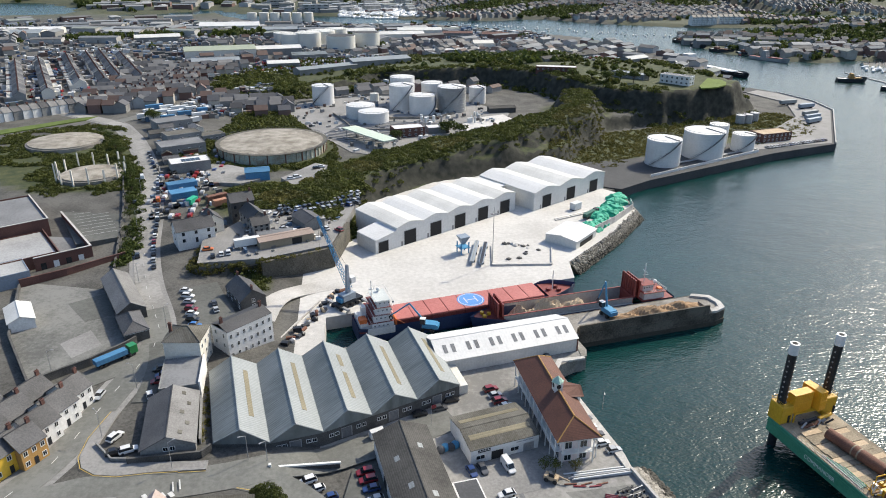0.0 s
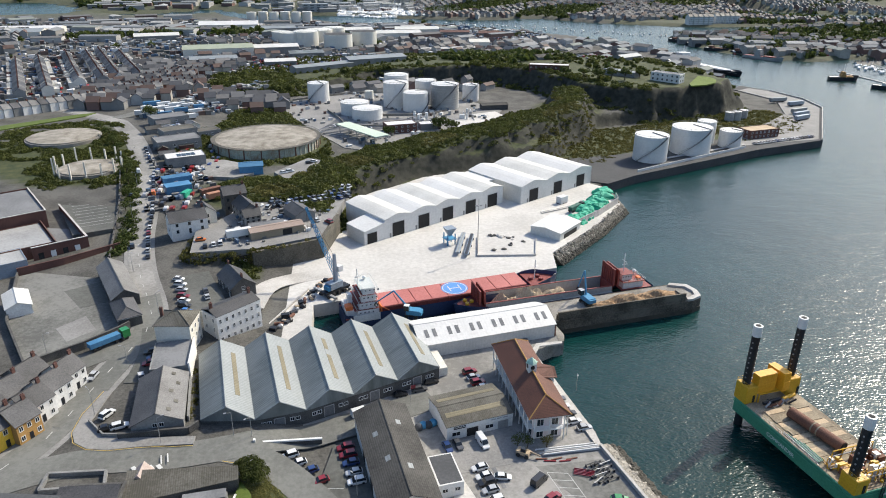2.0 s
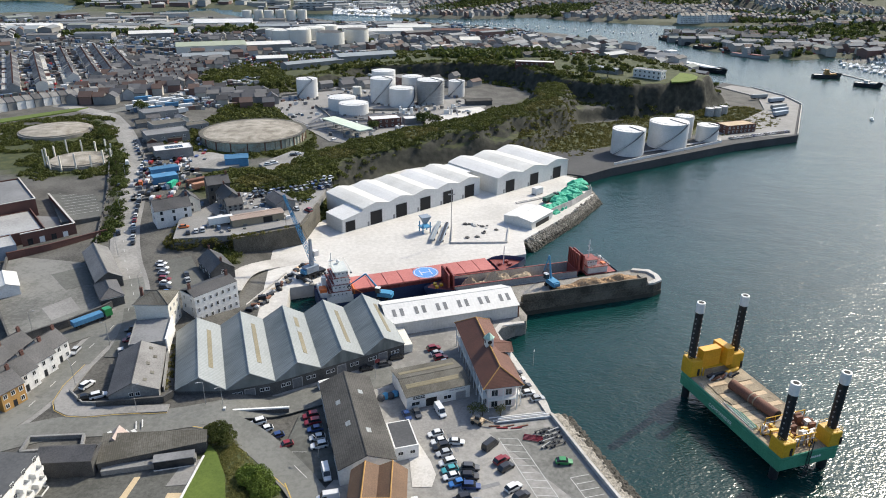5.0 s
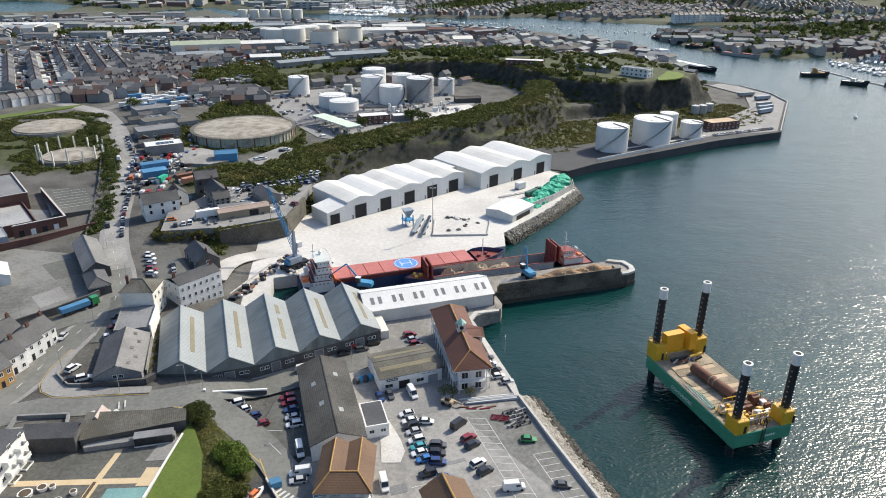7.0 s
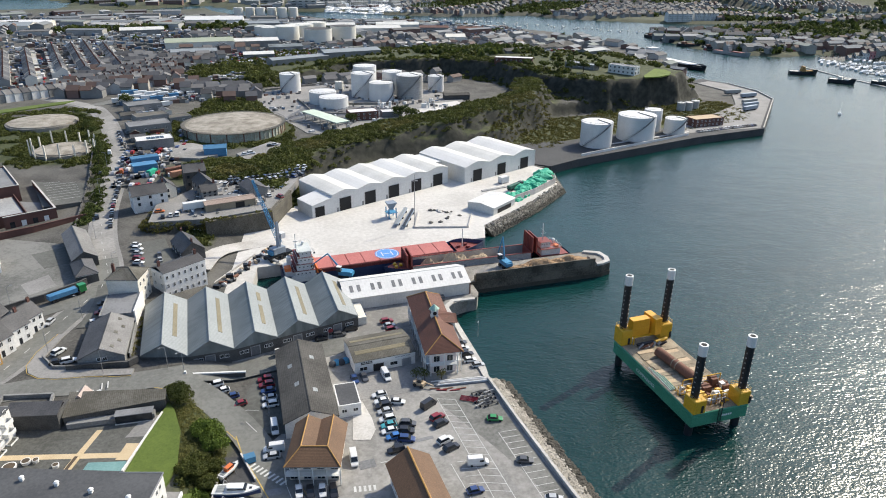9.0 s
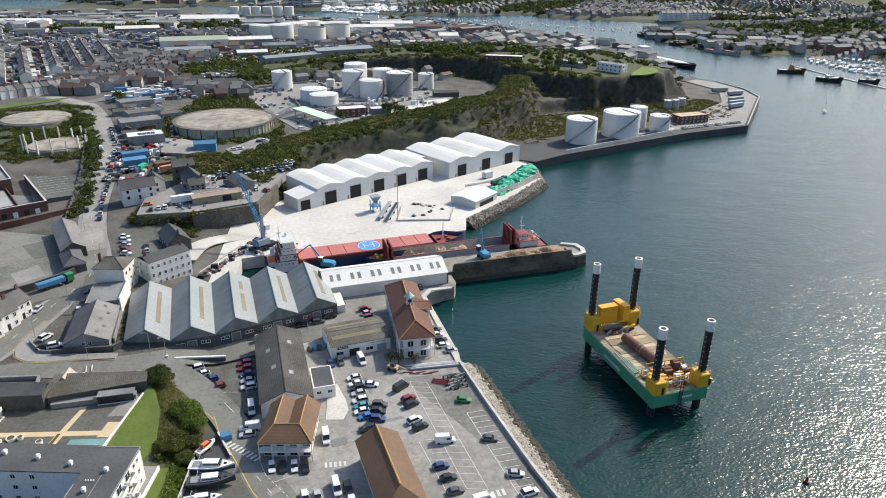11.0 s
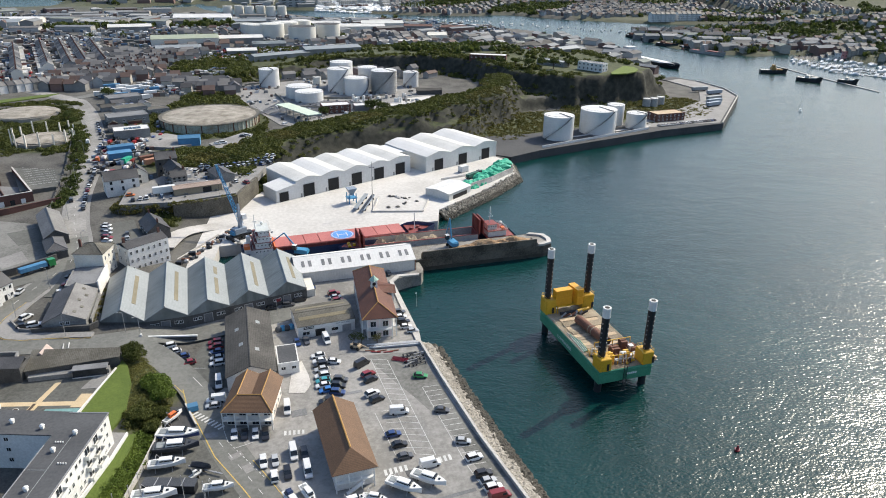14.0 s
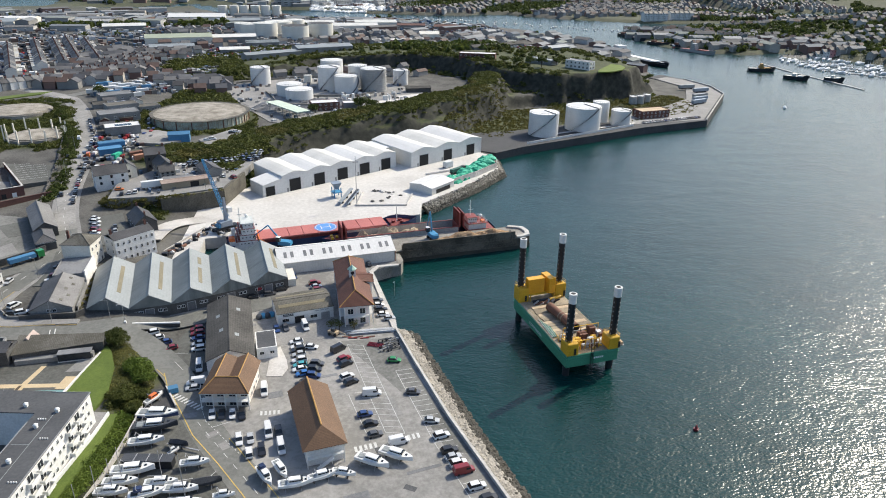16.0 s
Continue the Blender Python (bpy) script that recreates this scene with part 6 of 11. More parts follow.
part("load", boxed(-5.8, 3.2, -1.1, 1.1, 1.4, 2.9), surface("dark green sheet", (0.02, 0.08, 0.06), (0.03, 0.12, 0.09)), lo)
part("cab", boxed(3.8, 6.0, -1.2, 1.2, 0.6, 3.0), STEEL_DARK, lo)
for px in (-4.6, -3.4, 4.6):
    for s in (-1, 1):
        bm = B()
        rod(bm, (px, s * 1.0 - 0.15, 0.5), (px, s * 1.0 + 0.15, 0.5), 0.5, 10)
        part("wheel", bm, RUBBER, lo)

# ---- storage tanks ----
def tank(x, y, z, r, h, material, label, cone=0.0, stair=0, rings=0, open_top=False, group=""):
    o = thing("storage_tank", label, "storage tank", x, y, z, group=group)
    bm = B()
    drum(bm, 0, 0, -1.5, h, r, n=48)
    part("shell", bm, material, o)
    bm = B()
    if open_top:
        drum(bm, 0, 0, h, h + 0.06, r - 0.35, n=48)
        part("floating_roof", bm, ASPHALT_NEW, o, "dark sunken floating roof")
    else:
        drum(bm, 0, 0, h, h + 0.05, r + 0.05, n=48, cone=cone)
        part("roof", bm, TANK_WHITE if material is not TANK_CREAM else TANK_CREAM, o)
    for k in range(rings):
        bm = B()
        zz = h * (k + 0.6) / rings
        drum(bm, 0, 0, zz - 0.15, zz + 0.15, r + 0.3, n=48)
        part("stiffener_ring", bm, material, o)
    bm = B()
    for i in range(48):
        a = 2 * math.pi * i / 48
        b2 = 2 * math.pi * (i + 1) / 48
        p, q = Vector((r * math.cos(a), r * math.sin(a), h)), Vector((r * math.cos(b2), r * math.sin(b2), h))
        rod(bm, p + Vector((0, 0, 1)), q + Vector((0, 0, 1)), 0.07, 4)
        if i % 2 == 0:
            rod(bm, p, p + Vector((0, 0, 1)), 0.06, 4)
    part("guard_rail", bm, STAIR, o)
    if stair:
        bm = B()
        a0, a1 = radians(stair), radians(stair + 360 * min(0.28, h / (2 * math.pi * r) * 1.2))
        for i in range(18):
            f, g = i / 18, (i + 1) / 18
            pa = Vector(((r + 0.6) * math.cos(a0 + (a1 - a0) * f), (r + 0.6) * math.sin(a0 + (a1 - a0) * f), h * f))
            pb = Vector(((r + 0.6) * math.cos(a0 + (a1 - a0) * g), (r + 0.6) * math.sin(a0 + (a1 - a0) * g), h * g))
            out = Vector((pa.x, pa.y, 0)).normalized() * 0.5
            slab(bm, [pa - out, pa + out, pb + out, pb - out], 0.12)
            rod(bm, pa + out + Vector((0, 0, 1.0)), pb + out + Vector((0, 0, 1.0)), 0.06, 4)
        part("spiral_stair", bm, STAIR, o)
        bm = B()
        rod(bm, (0, 0, h + cone + 0.3), (r * math.cos(a1), r * math.sin(a1), h + 0.4), 0.3, 4)
        part("roof_walkway", bm, STAIR, o)
    return o


for (x, y, r, h, st) in ((185.4, 380.4, 10.2, 15.4, 200), (218.2, 394.8, 12.5, 16.0, 215), (250.6, 404.6, 7.2, 10.6, 215), (238.8, 415.5, 6.2, 14.6, 0)):
    tank(x, y, 5.0, r, h, TANK_WHITE, "large white oil tank with diagonal stair on the wharf", cone=r * 0.09, stair=st, group="white wharf tanks")
for (x, y, r, h, mt, st, rg) in ((-19.5, 539.2, 8.3, 14.4, TANK_WHITE, 200, 0), (7.8, 490.3, 10.2, 8.9, TANK_WHITE, 0, 0), (16.2, 472.6, 10.6, 8.0, TANK_WHITE, 0, 0), (39.0, 513.0, 9.4, 18.4, TANK_WHITE, 215, 0), (41.0, 533.5, 9.4, 20.8, TANK_WHITE, 0, 0),
                                 (52.4, 497.5, 9.3, 13.6, TANK_WHITE, 290, 0), (74.9, 503.5, 10.4, 18.2, TANK_GREY, 215, 10), (62.5, 522, 8, 18, TANK_WHITE, 0, 0), (99.3, 531, 6.5, 12.4, TANK_WHITE, 200, 0), (19.8, 544.5, 3.5, 6.4, TANK_CREAM, 0, 0)):
    tank(x, y, 13.0, r, h, mt, "white fuel tank in the old quarry" if not rg else "grey ringed fuel tank in the old quarry", cone=r * 0.1, stair=st, rings=rg, group="quarry tanks")
for (x, y, r, h, op) in ((-63, 850, 12, 15, False), (-44, 852, 15, 16, False), (-30, 880, 17, 15, False), (-6, 830, 16.5, 15, True), (24, 860, 16, 15, True), (-75, 890, 12, 12, False), (-12, 905, 14, 15, False)):
    tank(x, y, 17.5, r, h, TANK_CREAM, "big cream fuel tank among distant sheds", cone=0 if op else 1.2, open_top=op, group="cream fuel tanks")
for (x, y) in ((289.5, 476.5), (296.4, 478), (304.4, 483)):
    tank(x, y, 5.4, 3.3, 5.6, TANK_GREY, "small grey tank at the cliff foot", cone=0.4, group="small grey tanks")
for i in range(6):
    tank(-150 + i * 18, 1215 + (i % 2) * 6, 10, 8, 17, TANK_CREAM, "distant pale silo by the river", cone=0.6, group="distant silos")


def make_gasholder():
    o = thing("gasholder", "rusted green gasholder with a lichened crown", "gasholder", -46.2, 407.6, 10.0)
    r, h = 31.4, 8.4
    bm = B()
    drum(bm, 0, 0, -3, h, r, n=96)
    part("shell", bm, GAS_SIDE, o)
    bm = B()
    drum(bm, 0, 0, h, h + 0.05, r - 1.6, n=96, cone=1.6)
    part("crown", bm, GAS_TOP, o)
    for i in range(60):
        a = 2 * math.pi * i / 60
        bm = B()
        box(bm, -0.22, 0.22, -0.3, 0.3, -2.5, h)
        q = part("rib", turned(bm, pose((r + 0.2) * math.cos(a), (r + 0.2) * math.sin(a), 0, 0, 0, math.degrees(a))), GAS_SIDE if i % 3 else RUST, o)
    bm = B()
    n = 96
    for i in range(n):
        a, b2 = 2 * math.pi * i / n, 2 * math.pi * (i + 1) / n
        slab(bm, [((r - 1.6) * math.cos(a), (r - 1.6) * math.sin(a), h + 0.12), ((r + 0.9) * math.cos(a), (r + 0.9) * math.sin(a), h + 0.12), ((r + 0.9) * math.cos(b2), (r + 0.9) * math.sin(b2), h + 0.12),
                  ((r - 1.6) * math.cos(b2), (r - 1.6) * math.sin(b2), h + 0.12)], 0.2)
    part("rim_walkway", bm, ASBESTOS, o)
    for zz in (1.1, 0.6):
        bm = B()
        for i in range(n):
            a, b2 = 2 * math.pi * i / n, 2 * math.pi * (i + 1) / n
            rod(bm, ((r + 0.9) * math.cos(a), (r + 0.9) * math.sin(a), h + zz), ((r + 0.9) * math.cos(b2), (r + 0.9) * math.sin(b2), h + zz), 0.06, 4)
        part("rim_rail", bm, STEEL_DARK, o)
    return o


make_gasholder()


def low_gasholder(x, y, z, r, framed):
    o = thing("sunken_gasholder", "sunken gasholder with lichened dome and white guide posts", "gasholder", x, y, z, group="sunken gasholders")
    bm = B()
    drum(bm, 0, 0, -2, 0.8, r + 1.2, n=64)
    part("tank_rim", bm, QUAY, o)
    bm = B()
    drum(bm, 0, 0, 0.8, 1.4, r, n=64, cone=r * 0.07)
    part("crown", bm, GAS_TOP, o)
    if framed:
        for i in range(14):
            a = 2 * math.pi * i / 14
            bm = boxed(-0.35, 0.35, -0.35, 0.35, -1, 6.5 + (i % 3))
            part("guide_post", turned(bm, pose((r + 2) * math.cos(a), (r + 2) * math.sin(a), 0, 0, 0, math.degrees(a))), CREAM_WALL, o)
    return o


low_gasholder(-165.0, 418.0, max(ground_z(-165 + a, 418 + b) for a in (-18, 0, 18) for b in (-18, 0, 18)) + 0.2, 19.5, False)
low_gasholder(-133.0, 360.5, max(ground_z(-133 + a, 360.5 + b) for a in (-15, 0, 15) for b in (-15, 0, 15)) - 0.7, 14.5, True)
# low bund wall and pipes on the wharf
bw = thing("bund_wall", "long white concrete bund wall along the wharf", "wall", 167.6, 354.9, 5.0, 25.6, kind="structure")
for i in range(18):
    part("wall_panel", boxed(i * 5.6, i * 5.6 + 5.55, -0.2, 0.2, 0, 1.5), WHITE_WALL, bw)
for k in range(3):
    bm = B()
    rod(bm, (180, 372 + k * 0.9, 5.6), (262, 404 + k * 0.9, 5.6), 0.22, 6)
    tagged(part("pipeline", bm, STEEL_GREY), "grey steel pipeline along the tanks", "pipe", "wharf pipelines")
office = flat_block(284.0, 427.4, 5.0, 13, 25, 12, 5.5, BRICK, SAND, "red brick wharf office with tan roof", "wharf_office", rows=2, cols=7, wsize=(1.3, 1.4), ends=2)

# ---- roads and paved areas on the hill ----
def strip(name, label, pts, width, material, dz=0.12, step=4.0, category="road"):
    """A road sheet that follows the ground along a line of points."""
    dense = []
    for a, b in zip(pts, pts[1:]):
        n = max(1, int(math.hypot(b[0] - a[0], b[1] - a[1]) / step))
        dense += [(a[0] + (b[0] - a[0]) * i / n, a[1] + (b[1] - a[1]) * i / n) for i in range(n)]
    dense.append(pts[-1])
    for _ in range(4):
        dense = [dense[0]] + [((a[0] + 2 * b[0] + c[0]) / 4, (a[1] + 2 * b[1] + c[1]) / 4) for a, b, c in zip(dense, dense[1:], dense[2:])] + [dense[-1]]
    bm = B()
    rows = []
    for i, p in enumerate(dense):
        q0, q1 = dense[max(0, i - 1)], dense[min(len(dense) - 1, i + 1)]
        d = Vector((q1[0] - q0[0], q1[1] - q0[1], 0)).normalized()
        nrm = Vector((-d.y, d.x, 0))
        pp = [Vector((p[0], p[1], 0)) + nrm * (width * k) for k in (-0.5, -0.17, 0.17, 0.5)]
        z = max(max(ground_z(v.x, v.y), 4.95) for v in pp) + dz
        rows.append([bm.verts.new((v.x, v.y, z - (0.0 if 0 < k < 3 else 0.03))) for k, v in enumerate(pp)])
    for a, b in zip(rows, rows[1:]):
        for j in range(3):
            bm.faces.new((a[j], a[j + 1], b[j + 1], b[j]))
    bmesh.ops.recalc_face_normals(bm, faces=bm.faces)
    if sum(f.normal.z for f in bm.faces) < 0:
        bmesh.ops.reverse_faces(bm, faces=bm.faces)
    bmesh.ops.solidify(bm, geom=bm.faces[:], thickness=0.3)
    ob = part(name, bm, material)
    return tagged(ob, label, category, kind="structure")


MAIN_ROAD = [(-104, 92), (-92, 114), (-81, 130), (-74.5, 141), (-72.4, 150), (-70.4, 160), (-68.4, 170), (-65.6, 181), (-63.4, 193), (-64.6, 205), (-69.6, 219), (-75.5, 234), (-81.2, 253), (-85.6, 272), (-89.5, 297), (-95.6, 325), (-103.4, 358), (-116, 393.5), (-128, 423), (-147, 462), (-192, 500), (-300, 560)]
strip("pavement_main", "pale kerbed pavement beside the main road", MAIN_ROAD, 11.4, PAVING, 0.06, category="pavement")
strip("road_main", "grey asphalt main road at the works yard", MAIN_ROAD[:11], 8.2, ROADWAY, 0.2)
strip("road_hill", "pale worn main road winding uphill", MAIN_ROAD[10:], 8.2, LOT, 0.2)
FRONT_ROAD = [(-84, 124), (-66, 132), (-47, 130.5), (-28, 132.5), (-12, 138), (6, 144.5), (24, 151.5)]
strip("road_front", "grey asphalt road before the saw-roofed shed", FRONT_ROAD, 9.5, ROADWAY, 0.2)
strip("road_curve", "grey asphalt access road curving to the quay", [(-30, 132), (-20, 128.4), (-10.5, 119.5), (-2.4, 109), (2.4, 99), (6.6, 88), (13.4, 75), (18.8, 66.5), (28, 52), (44, 26)], 8.4, ROADWAY, 0.16)
strip("road_fork", "narrow grey asphalt side road", [(-63, 196), (-60.4, 186), (-59.4, 176), (-60, 164)], 5.4, ASPHALT, 0.26)
strip("road_west", "grey asphalt road below the works yard wall", [(-64, 188), (-74, 180.5), (-88, 169.5), (-112, 150)], 8.6, ROADWAY, 0.21)
strip("road_upper", "upper street between terraces", [(-150, 470), (-120, 520), (-100, 560), (-60, 640), (-20, 740), (60, 800)], 9, ROADWAY, 0.25)


def flat_area(name, label, pts, z, material, category="yard", th=0.6):
    return paved(name, label, pts, z - th, z, material, category)


flat_area("walled_yard", "worn grey walled works yard", [(-92.5, 175.5), (-86, 180.4), (-79.8, 185), (-71.8, 193.4), (-69.6, 197), (-73, 203), (-80, 219), (-91.5, 241), (-91, 262), (-108, 249.5), (-121.5, 241), (-119, 226), (-110, 203.6)], 8.95, YARD_WORN, th=2)
flat_area("yard_slab", "pale concrete slab in the works yard", [(-93, 198.5), (-86.7, 189.5), (-79.9, 196.2), (-86.3, 206.2)], 8.99, PAVING, th=0.3)
flat_area("yard_patch", "dark tarmac patch in the works yard", [(-100, 226), (-90, 212), (-82, 216), (-88, 234)], 8.99, ASPHALT, th=0.3)
flat_area("retail_car_park", "empty marked car park beside the brick building", [(-138, 330), (-116, 338), (-101, 305), (-98, 278), (-112, 272), (-126, 300)], 12.6, ASPHALT, th=3)
flat_area("van_car_park", "small car park behind the white terrace", [(-64, 233), (-52, 238), (-40, 208), (-52, 198)], 8.9, ASPHALT, th=2)
flat_area("scrap_yard", "dusty upper yard above the retaining wall", [(-60, 246), (-35, 247.5), (-10, 258), (-4, 284), (2, 312), (-30, 322), (-44, 300), (-62, 268)], 13.3, PAVING, th=4)
flat_area("tank_depot", "grey concrete depot floor in the quarry", [(-50, 520), (-30, 556), (0, 575), (50, 575), (96, 530), (116, 490), (98, 450), (60, 425), (20, 384), (0, 396), (-20, 440)], 13.35, PAVING, th=3)
flat_area("depot_apron", "pale concrete turning apron", [(76, 440), (100, 446), (114, 470), (110, 486), (90, 478), (74, 456)], 13.45, YARD, th=1)
flat_area("hill_car_park", "gravel car park below the gasholder", [(-36.4, 343), (-29, 330), (-13, 350), (-10, 361), (-20, 368)], 15.6, PAVING, th=3)
flat_area("works_yard", "worn tarmac works yard by the blue store", [(-80, 378), (-66, 374), (-50, 362), (-47, 346), (-56, 340), (-72, 344)], 14.3, LOT, th=2)
strip("dock_ramp", "pale concrete ramp from the dock to the street", [(-7, 239), (-18, 237), (-26, 232), (-31, 224), (-33, 208)], 9, QUAY_PALE, 0.14)
flat_area("east_apron", "pale concrete wharf apron", [(250, 402), (321, 414), (387, 510), (393.5, 545), (387, 584), (376, 600), (360, 590), (370, 545), (345, 492), (300, 452), (262, 428)], 5.1, PAVING, th=1)
flat_area("small_pavement", "pale concrete pavement by the annexe", [(24.4, 114.7), (27, 119.5), (29.5, 111.4), (30.3, 106.5), (28.8, 102.4), (24.2, 102.9)], 5.12, QUAY_PALE, "pavement", 0.3)
flat_area("shop_apron", "pale concrete apron before the trade shop", [(22, 131), (44, 136), (46, 126), (40, 122), (26, 120)], 5.04, PAVING, "pavement", 0.3)
flat_area("bay_tarmac", "darker tarmac of the parking bays", [(46, 120.4), (54, 120.6), (63.4, 121), (66.4, 107), (73, 82), (78.6, 62), (72.6, 64), (66.2, 84.6), (59.4, 97.2), (51, 111.4)], 5.016, YARD_WORN, "pavement", 0.3)
flat_area("boat_yard", "dark asphalt boat yard", [(-7, 90.5), (0, 91), (8, 77.5), (26, 48), (34, 30), (-10, 30), (-12, 56)], 5.06, COURT, "yard", 0.5)
flat_area("slip_pit", "dark wet tarmac slip at the end of the boat yard", [(-7.6, 100), (-3.6, 100), (1.0, 90.6), (-7.2, 91.2)], 5.07, ASPHALT_NEW, "yard", 0.5)
flat_area("side_lot", "dark tarmac lot beside the long shed", [(-7.2, 119.4), (-3.6, 134.6), (3.4, 134), (7.4, 107.4), (0.2, 108.8)], 5.05, ASPHALT, "yard", 0.5)


# ---- walls ----
RETAINING = surface("stained dark rock face", (0.03, 0.027, 0.02), (0.16, 0.145, 0.115), 1.6, 0.95, bump=1.0, bump_scale=1.2, stain=0.2)


def stone_wall(name, pts, h, material, label, t=0.5, z=None, step=5.0, cap=True):
    o = thing(name, label, "wall", pts[0][0], pts[0][1], 0, kind="structure")
    for a, b in zip(pts, pts[1:]):
        d = Vector((b[0] - a[0], b[1] - a[1], 0))
        n = max(1, int(d.length / step))
        for i in range(n):
            p = Vector((a[0], a[1], 0)).lerp(Vector((b[0], b[1], 0)), i / n)
            g = z if z is not None else ground_z(p.x, p.y)
            bm = boxed(0, d.length / n, -t / 2, t / 2, g - 1.5, g + h)
            if cap:
                box(bm, 0, d.length / n, -t / 2 - 0.07, t / 2 + 0.07, g + h, g + h + 0.12)
            ob = part("wall_section", bm, material, o)
            ob.matrix_local = pose(p.x - pts[0][0], p.y - pts[0][1], 0, 0, 0, math.degrees(math.atan2(d.y, d.x)))
    return o


stone_wall("yard_wall", [(-92.9, 174.9), (-86.1, 180.2), (-79.8, 184.8), (-71.7, 193.3), (-69.5, 196.4)], 2.7, DARK_STONE, "tall dark rubble wall round the works yard", z=8.6)
stone_wall("yard_wall_back", [(-121.7, 241.6), (-108.2, 249.7), (-90.8, 263.6)], 2.4, BRICK, "long brick boundary wall", z=9.5)
stone_wall("yard_side_wall", [(-92.9, 174.9), (-109.8, 203.6), (-121.5, 241)], 1.8, DARK_STONE, "weathered side wall of the works yard", z=8.8)
stone_wall("retaining_wall", [(-36, 243.5), (-9.5, 254.5), (-3, 282)], 8.4, RETAINING, "tall stained rock retaining wall above the dock", t=1.2, z=5.0, step=6)
stone_wall("shed_front_wall", [(-57, 139), (-40, 139.5), (-38, 142)], 2.4, DARK_STONE, "dark stone wall along the front road", z=8.0)
stone_wall("parapet_low", [(-66.5, 147), (-61, 140.4), (-54, 139.4)], 1.1, GREY_WALL, "low grey fence round the corner plot", z=8.7, t=0.25)
flat_area("corner_pavement", "kerbed pavement round the corner plot", [(-66.6, 160.5), (-69, 150), (-69, 142.5), (-67.3, 138.7), (-63.5, 135.9), (-58.4, 134.8), (-50.9, 135.1), (-38, 134.6), (-38, 137.6), (-54, 138.9), (-61, 140), (-66, 147), (-64.6, 160.5)], 9.04, PAVING, "pavement", 0.6)
stone_wall("garden_wall", [(-29, 93), (-25, 115)], 0.7, WHITE_WALL, "low white garden wall beside the lawn", z=8.7, t=0.35)
stone_wall("boat_yard_fence", [(-7.5, 91), (-7.6, 84), (-8.4, 74), (-9.6, 64), (-11.6, 55), (-15, 34)], 1.9, QUAY_PALE, "pale boundary fence of the boat yard", z=5.0, t=0.15)
stone_wall("slip_wall", [(-3.4, 100.2), (1.2, 90.6)], 0.8, QUAY_PALE, "low pale wall beside the slip", z=5.0, t=0.3)
stone_wall("road_wall", [(-92, 252), (-104, 310), (-116, 355)], 1.3, DARK_STONE, "dark stone wall beside the road", t=0.5)
stone_wall("sea_wall", [(64.2, 125.5), (68.5, 105), (74.9, 77), (83.8, 46), (97, 0)], 1.0, QUAY_PALE, "pale concrete sea wall along the car park", z=5.0, t=0.6, step=6)
stone_wall("wharf_parapet", [(322.5, 412.5), (388.5, 508.8), (395.5, 545), (388, 586)], 0.9, QUAY_PALE, "pale concrete parapet along the wharf", z=5.0, t=0.6, step=12)
gr = thing("guard_rail", "white capped rail above a dark retaining wall by the lot", "guard rail", -22.8, 134.5, 0.0, 3.6)
bm = B()
slab(bm, [(0, -0.3, 8.15), (16.4, -0.3, 7.0), (16.4, 0.3, 7.0), (0, 0.3, 8.15)], 0.45)
part("rail", bm, FRAME, gr)
bm = B()
prism(bm, [(0.1, -0.18), (16.2, -0.18), (16.2, 0.18), (0.1, 0.18)], 3.6, [7.7, 6.56, 6.56, 7.7])
part("wall", bm, DARK_STONE, gr)
part("end_post", boxed(-0.7, -0.1, -0.4, 0.4, 6.6, 9.0), FRAME, gr)

# ---- buildings on the left ----
rw = shed(-49.3, 151.8, 8.2, 98, 22, 12.6, 3.2, 6.2, GREY_WALL, SLATE, "rendered workshop with one dark and one pale roof slope", "workshop", mats=(SLATE_PALE, SLATE))
for i, (a, b2) in enumerate(((0.2, -2.0), (0.6, 2.0))):
    window(rw, -11.01, -1.0 + i * 1.6, 2.6, -90, 1.2, 1.2)
for i in range(5):
    bm = B()
    px = -9 + i * 4.2
    k = 3.0 / 6.5
    ya, yb = 2.4 + (i % 2) * 1.4, 3.4 + (i % 2) * 1.4
    slab(bm, [(px, -yb, 6.2 - k * yb + 0.26), (px + 1.4, -yb, 6.2 - k * yb + 0.26), (px + 1.4, -ya, 6.2 - k * ya + 0.26), (px, -ya, 6.2 - k * ya + 0.26)], 0.05)
    part("roof_patch", bm, ASBESTOS, rw)
flat_block(-50.7, 171.6, 8.0, 97, 15, 10.4, 4.8, GREY_WALL, FELT, "flat-roofed grey rendered workshop annexe", "annexe", rows=1, cols=2)
o = thing("corner_house", "tall cream house with hipped brown roof", "house", -51.2, 184.6, 7.8, -7)
part("wall", boxed(-5.3, 5.3, -4.8, 4.8, -2, 9.8), CREAM_WALL, o)
hip_roof(o, 10.6, 9.6, 10.0, 12.6, ASBESTOS, over=0.4)
for k in (1.6, 4.6, 7.6):
    for i in range(3):
        window(o, 5.3, -3 + i * 3.0, k, 90)
chimney(o, -4.4, 0, 9.5, 13.4)
stone_wall("tall_white_wall", [(-45.6, 179.2), (-44.4, 164.5)], 6.2, WHITE_WALL, "tall white rendered party wall", z=7.5, t=0.4, step=8)
stone_wall("passage_wall", [(-44.2, 164), (-41.2, 145)], 2.2, GREY_WALL, "grey rendered passage wall", z=7.6, t=0.4, step=8)
wt = flat_block(-36.8, 195.2, 6.0, 42.5, 16.4, 8.5, 9.6, WHITE_WALL, SLATE, "white three-storey building with sash windows", "sash_windowed_house", rows=3, cols=7, wsize=(0.9, 1.5), sides=(-1,), ends=2)
bm = B()
slab(bm, [(-8.3, -4.3, 10.1), (8.3, -4.3, 10.1), (8.3, 0, 11.6), (-8.3, 0, 11.6)], 0.2)
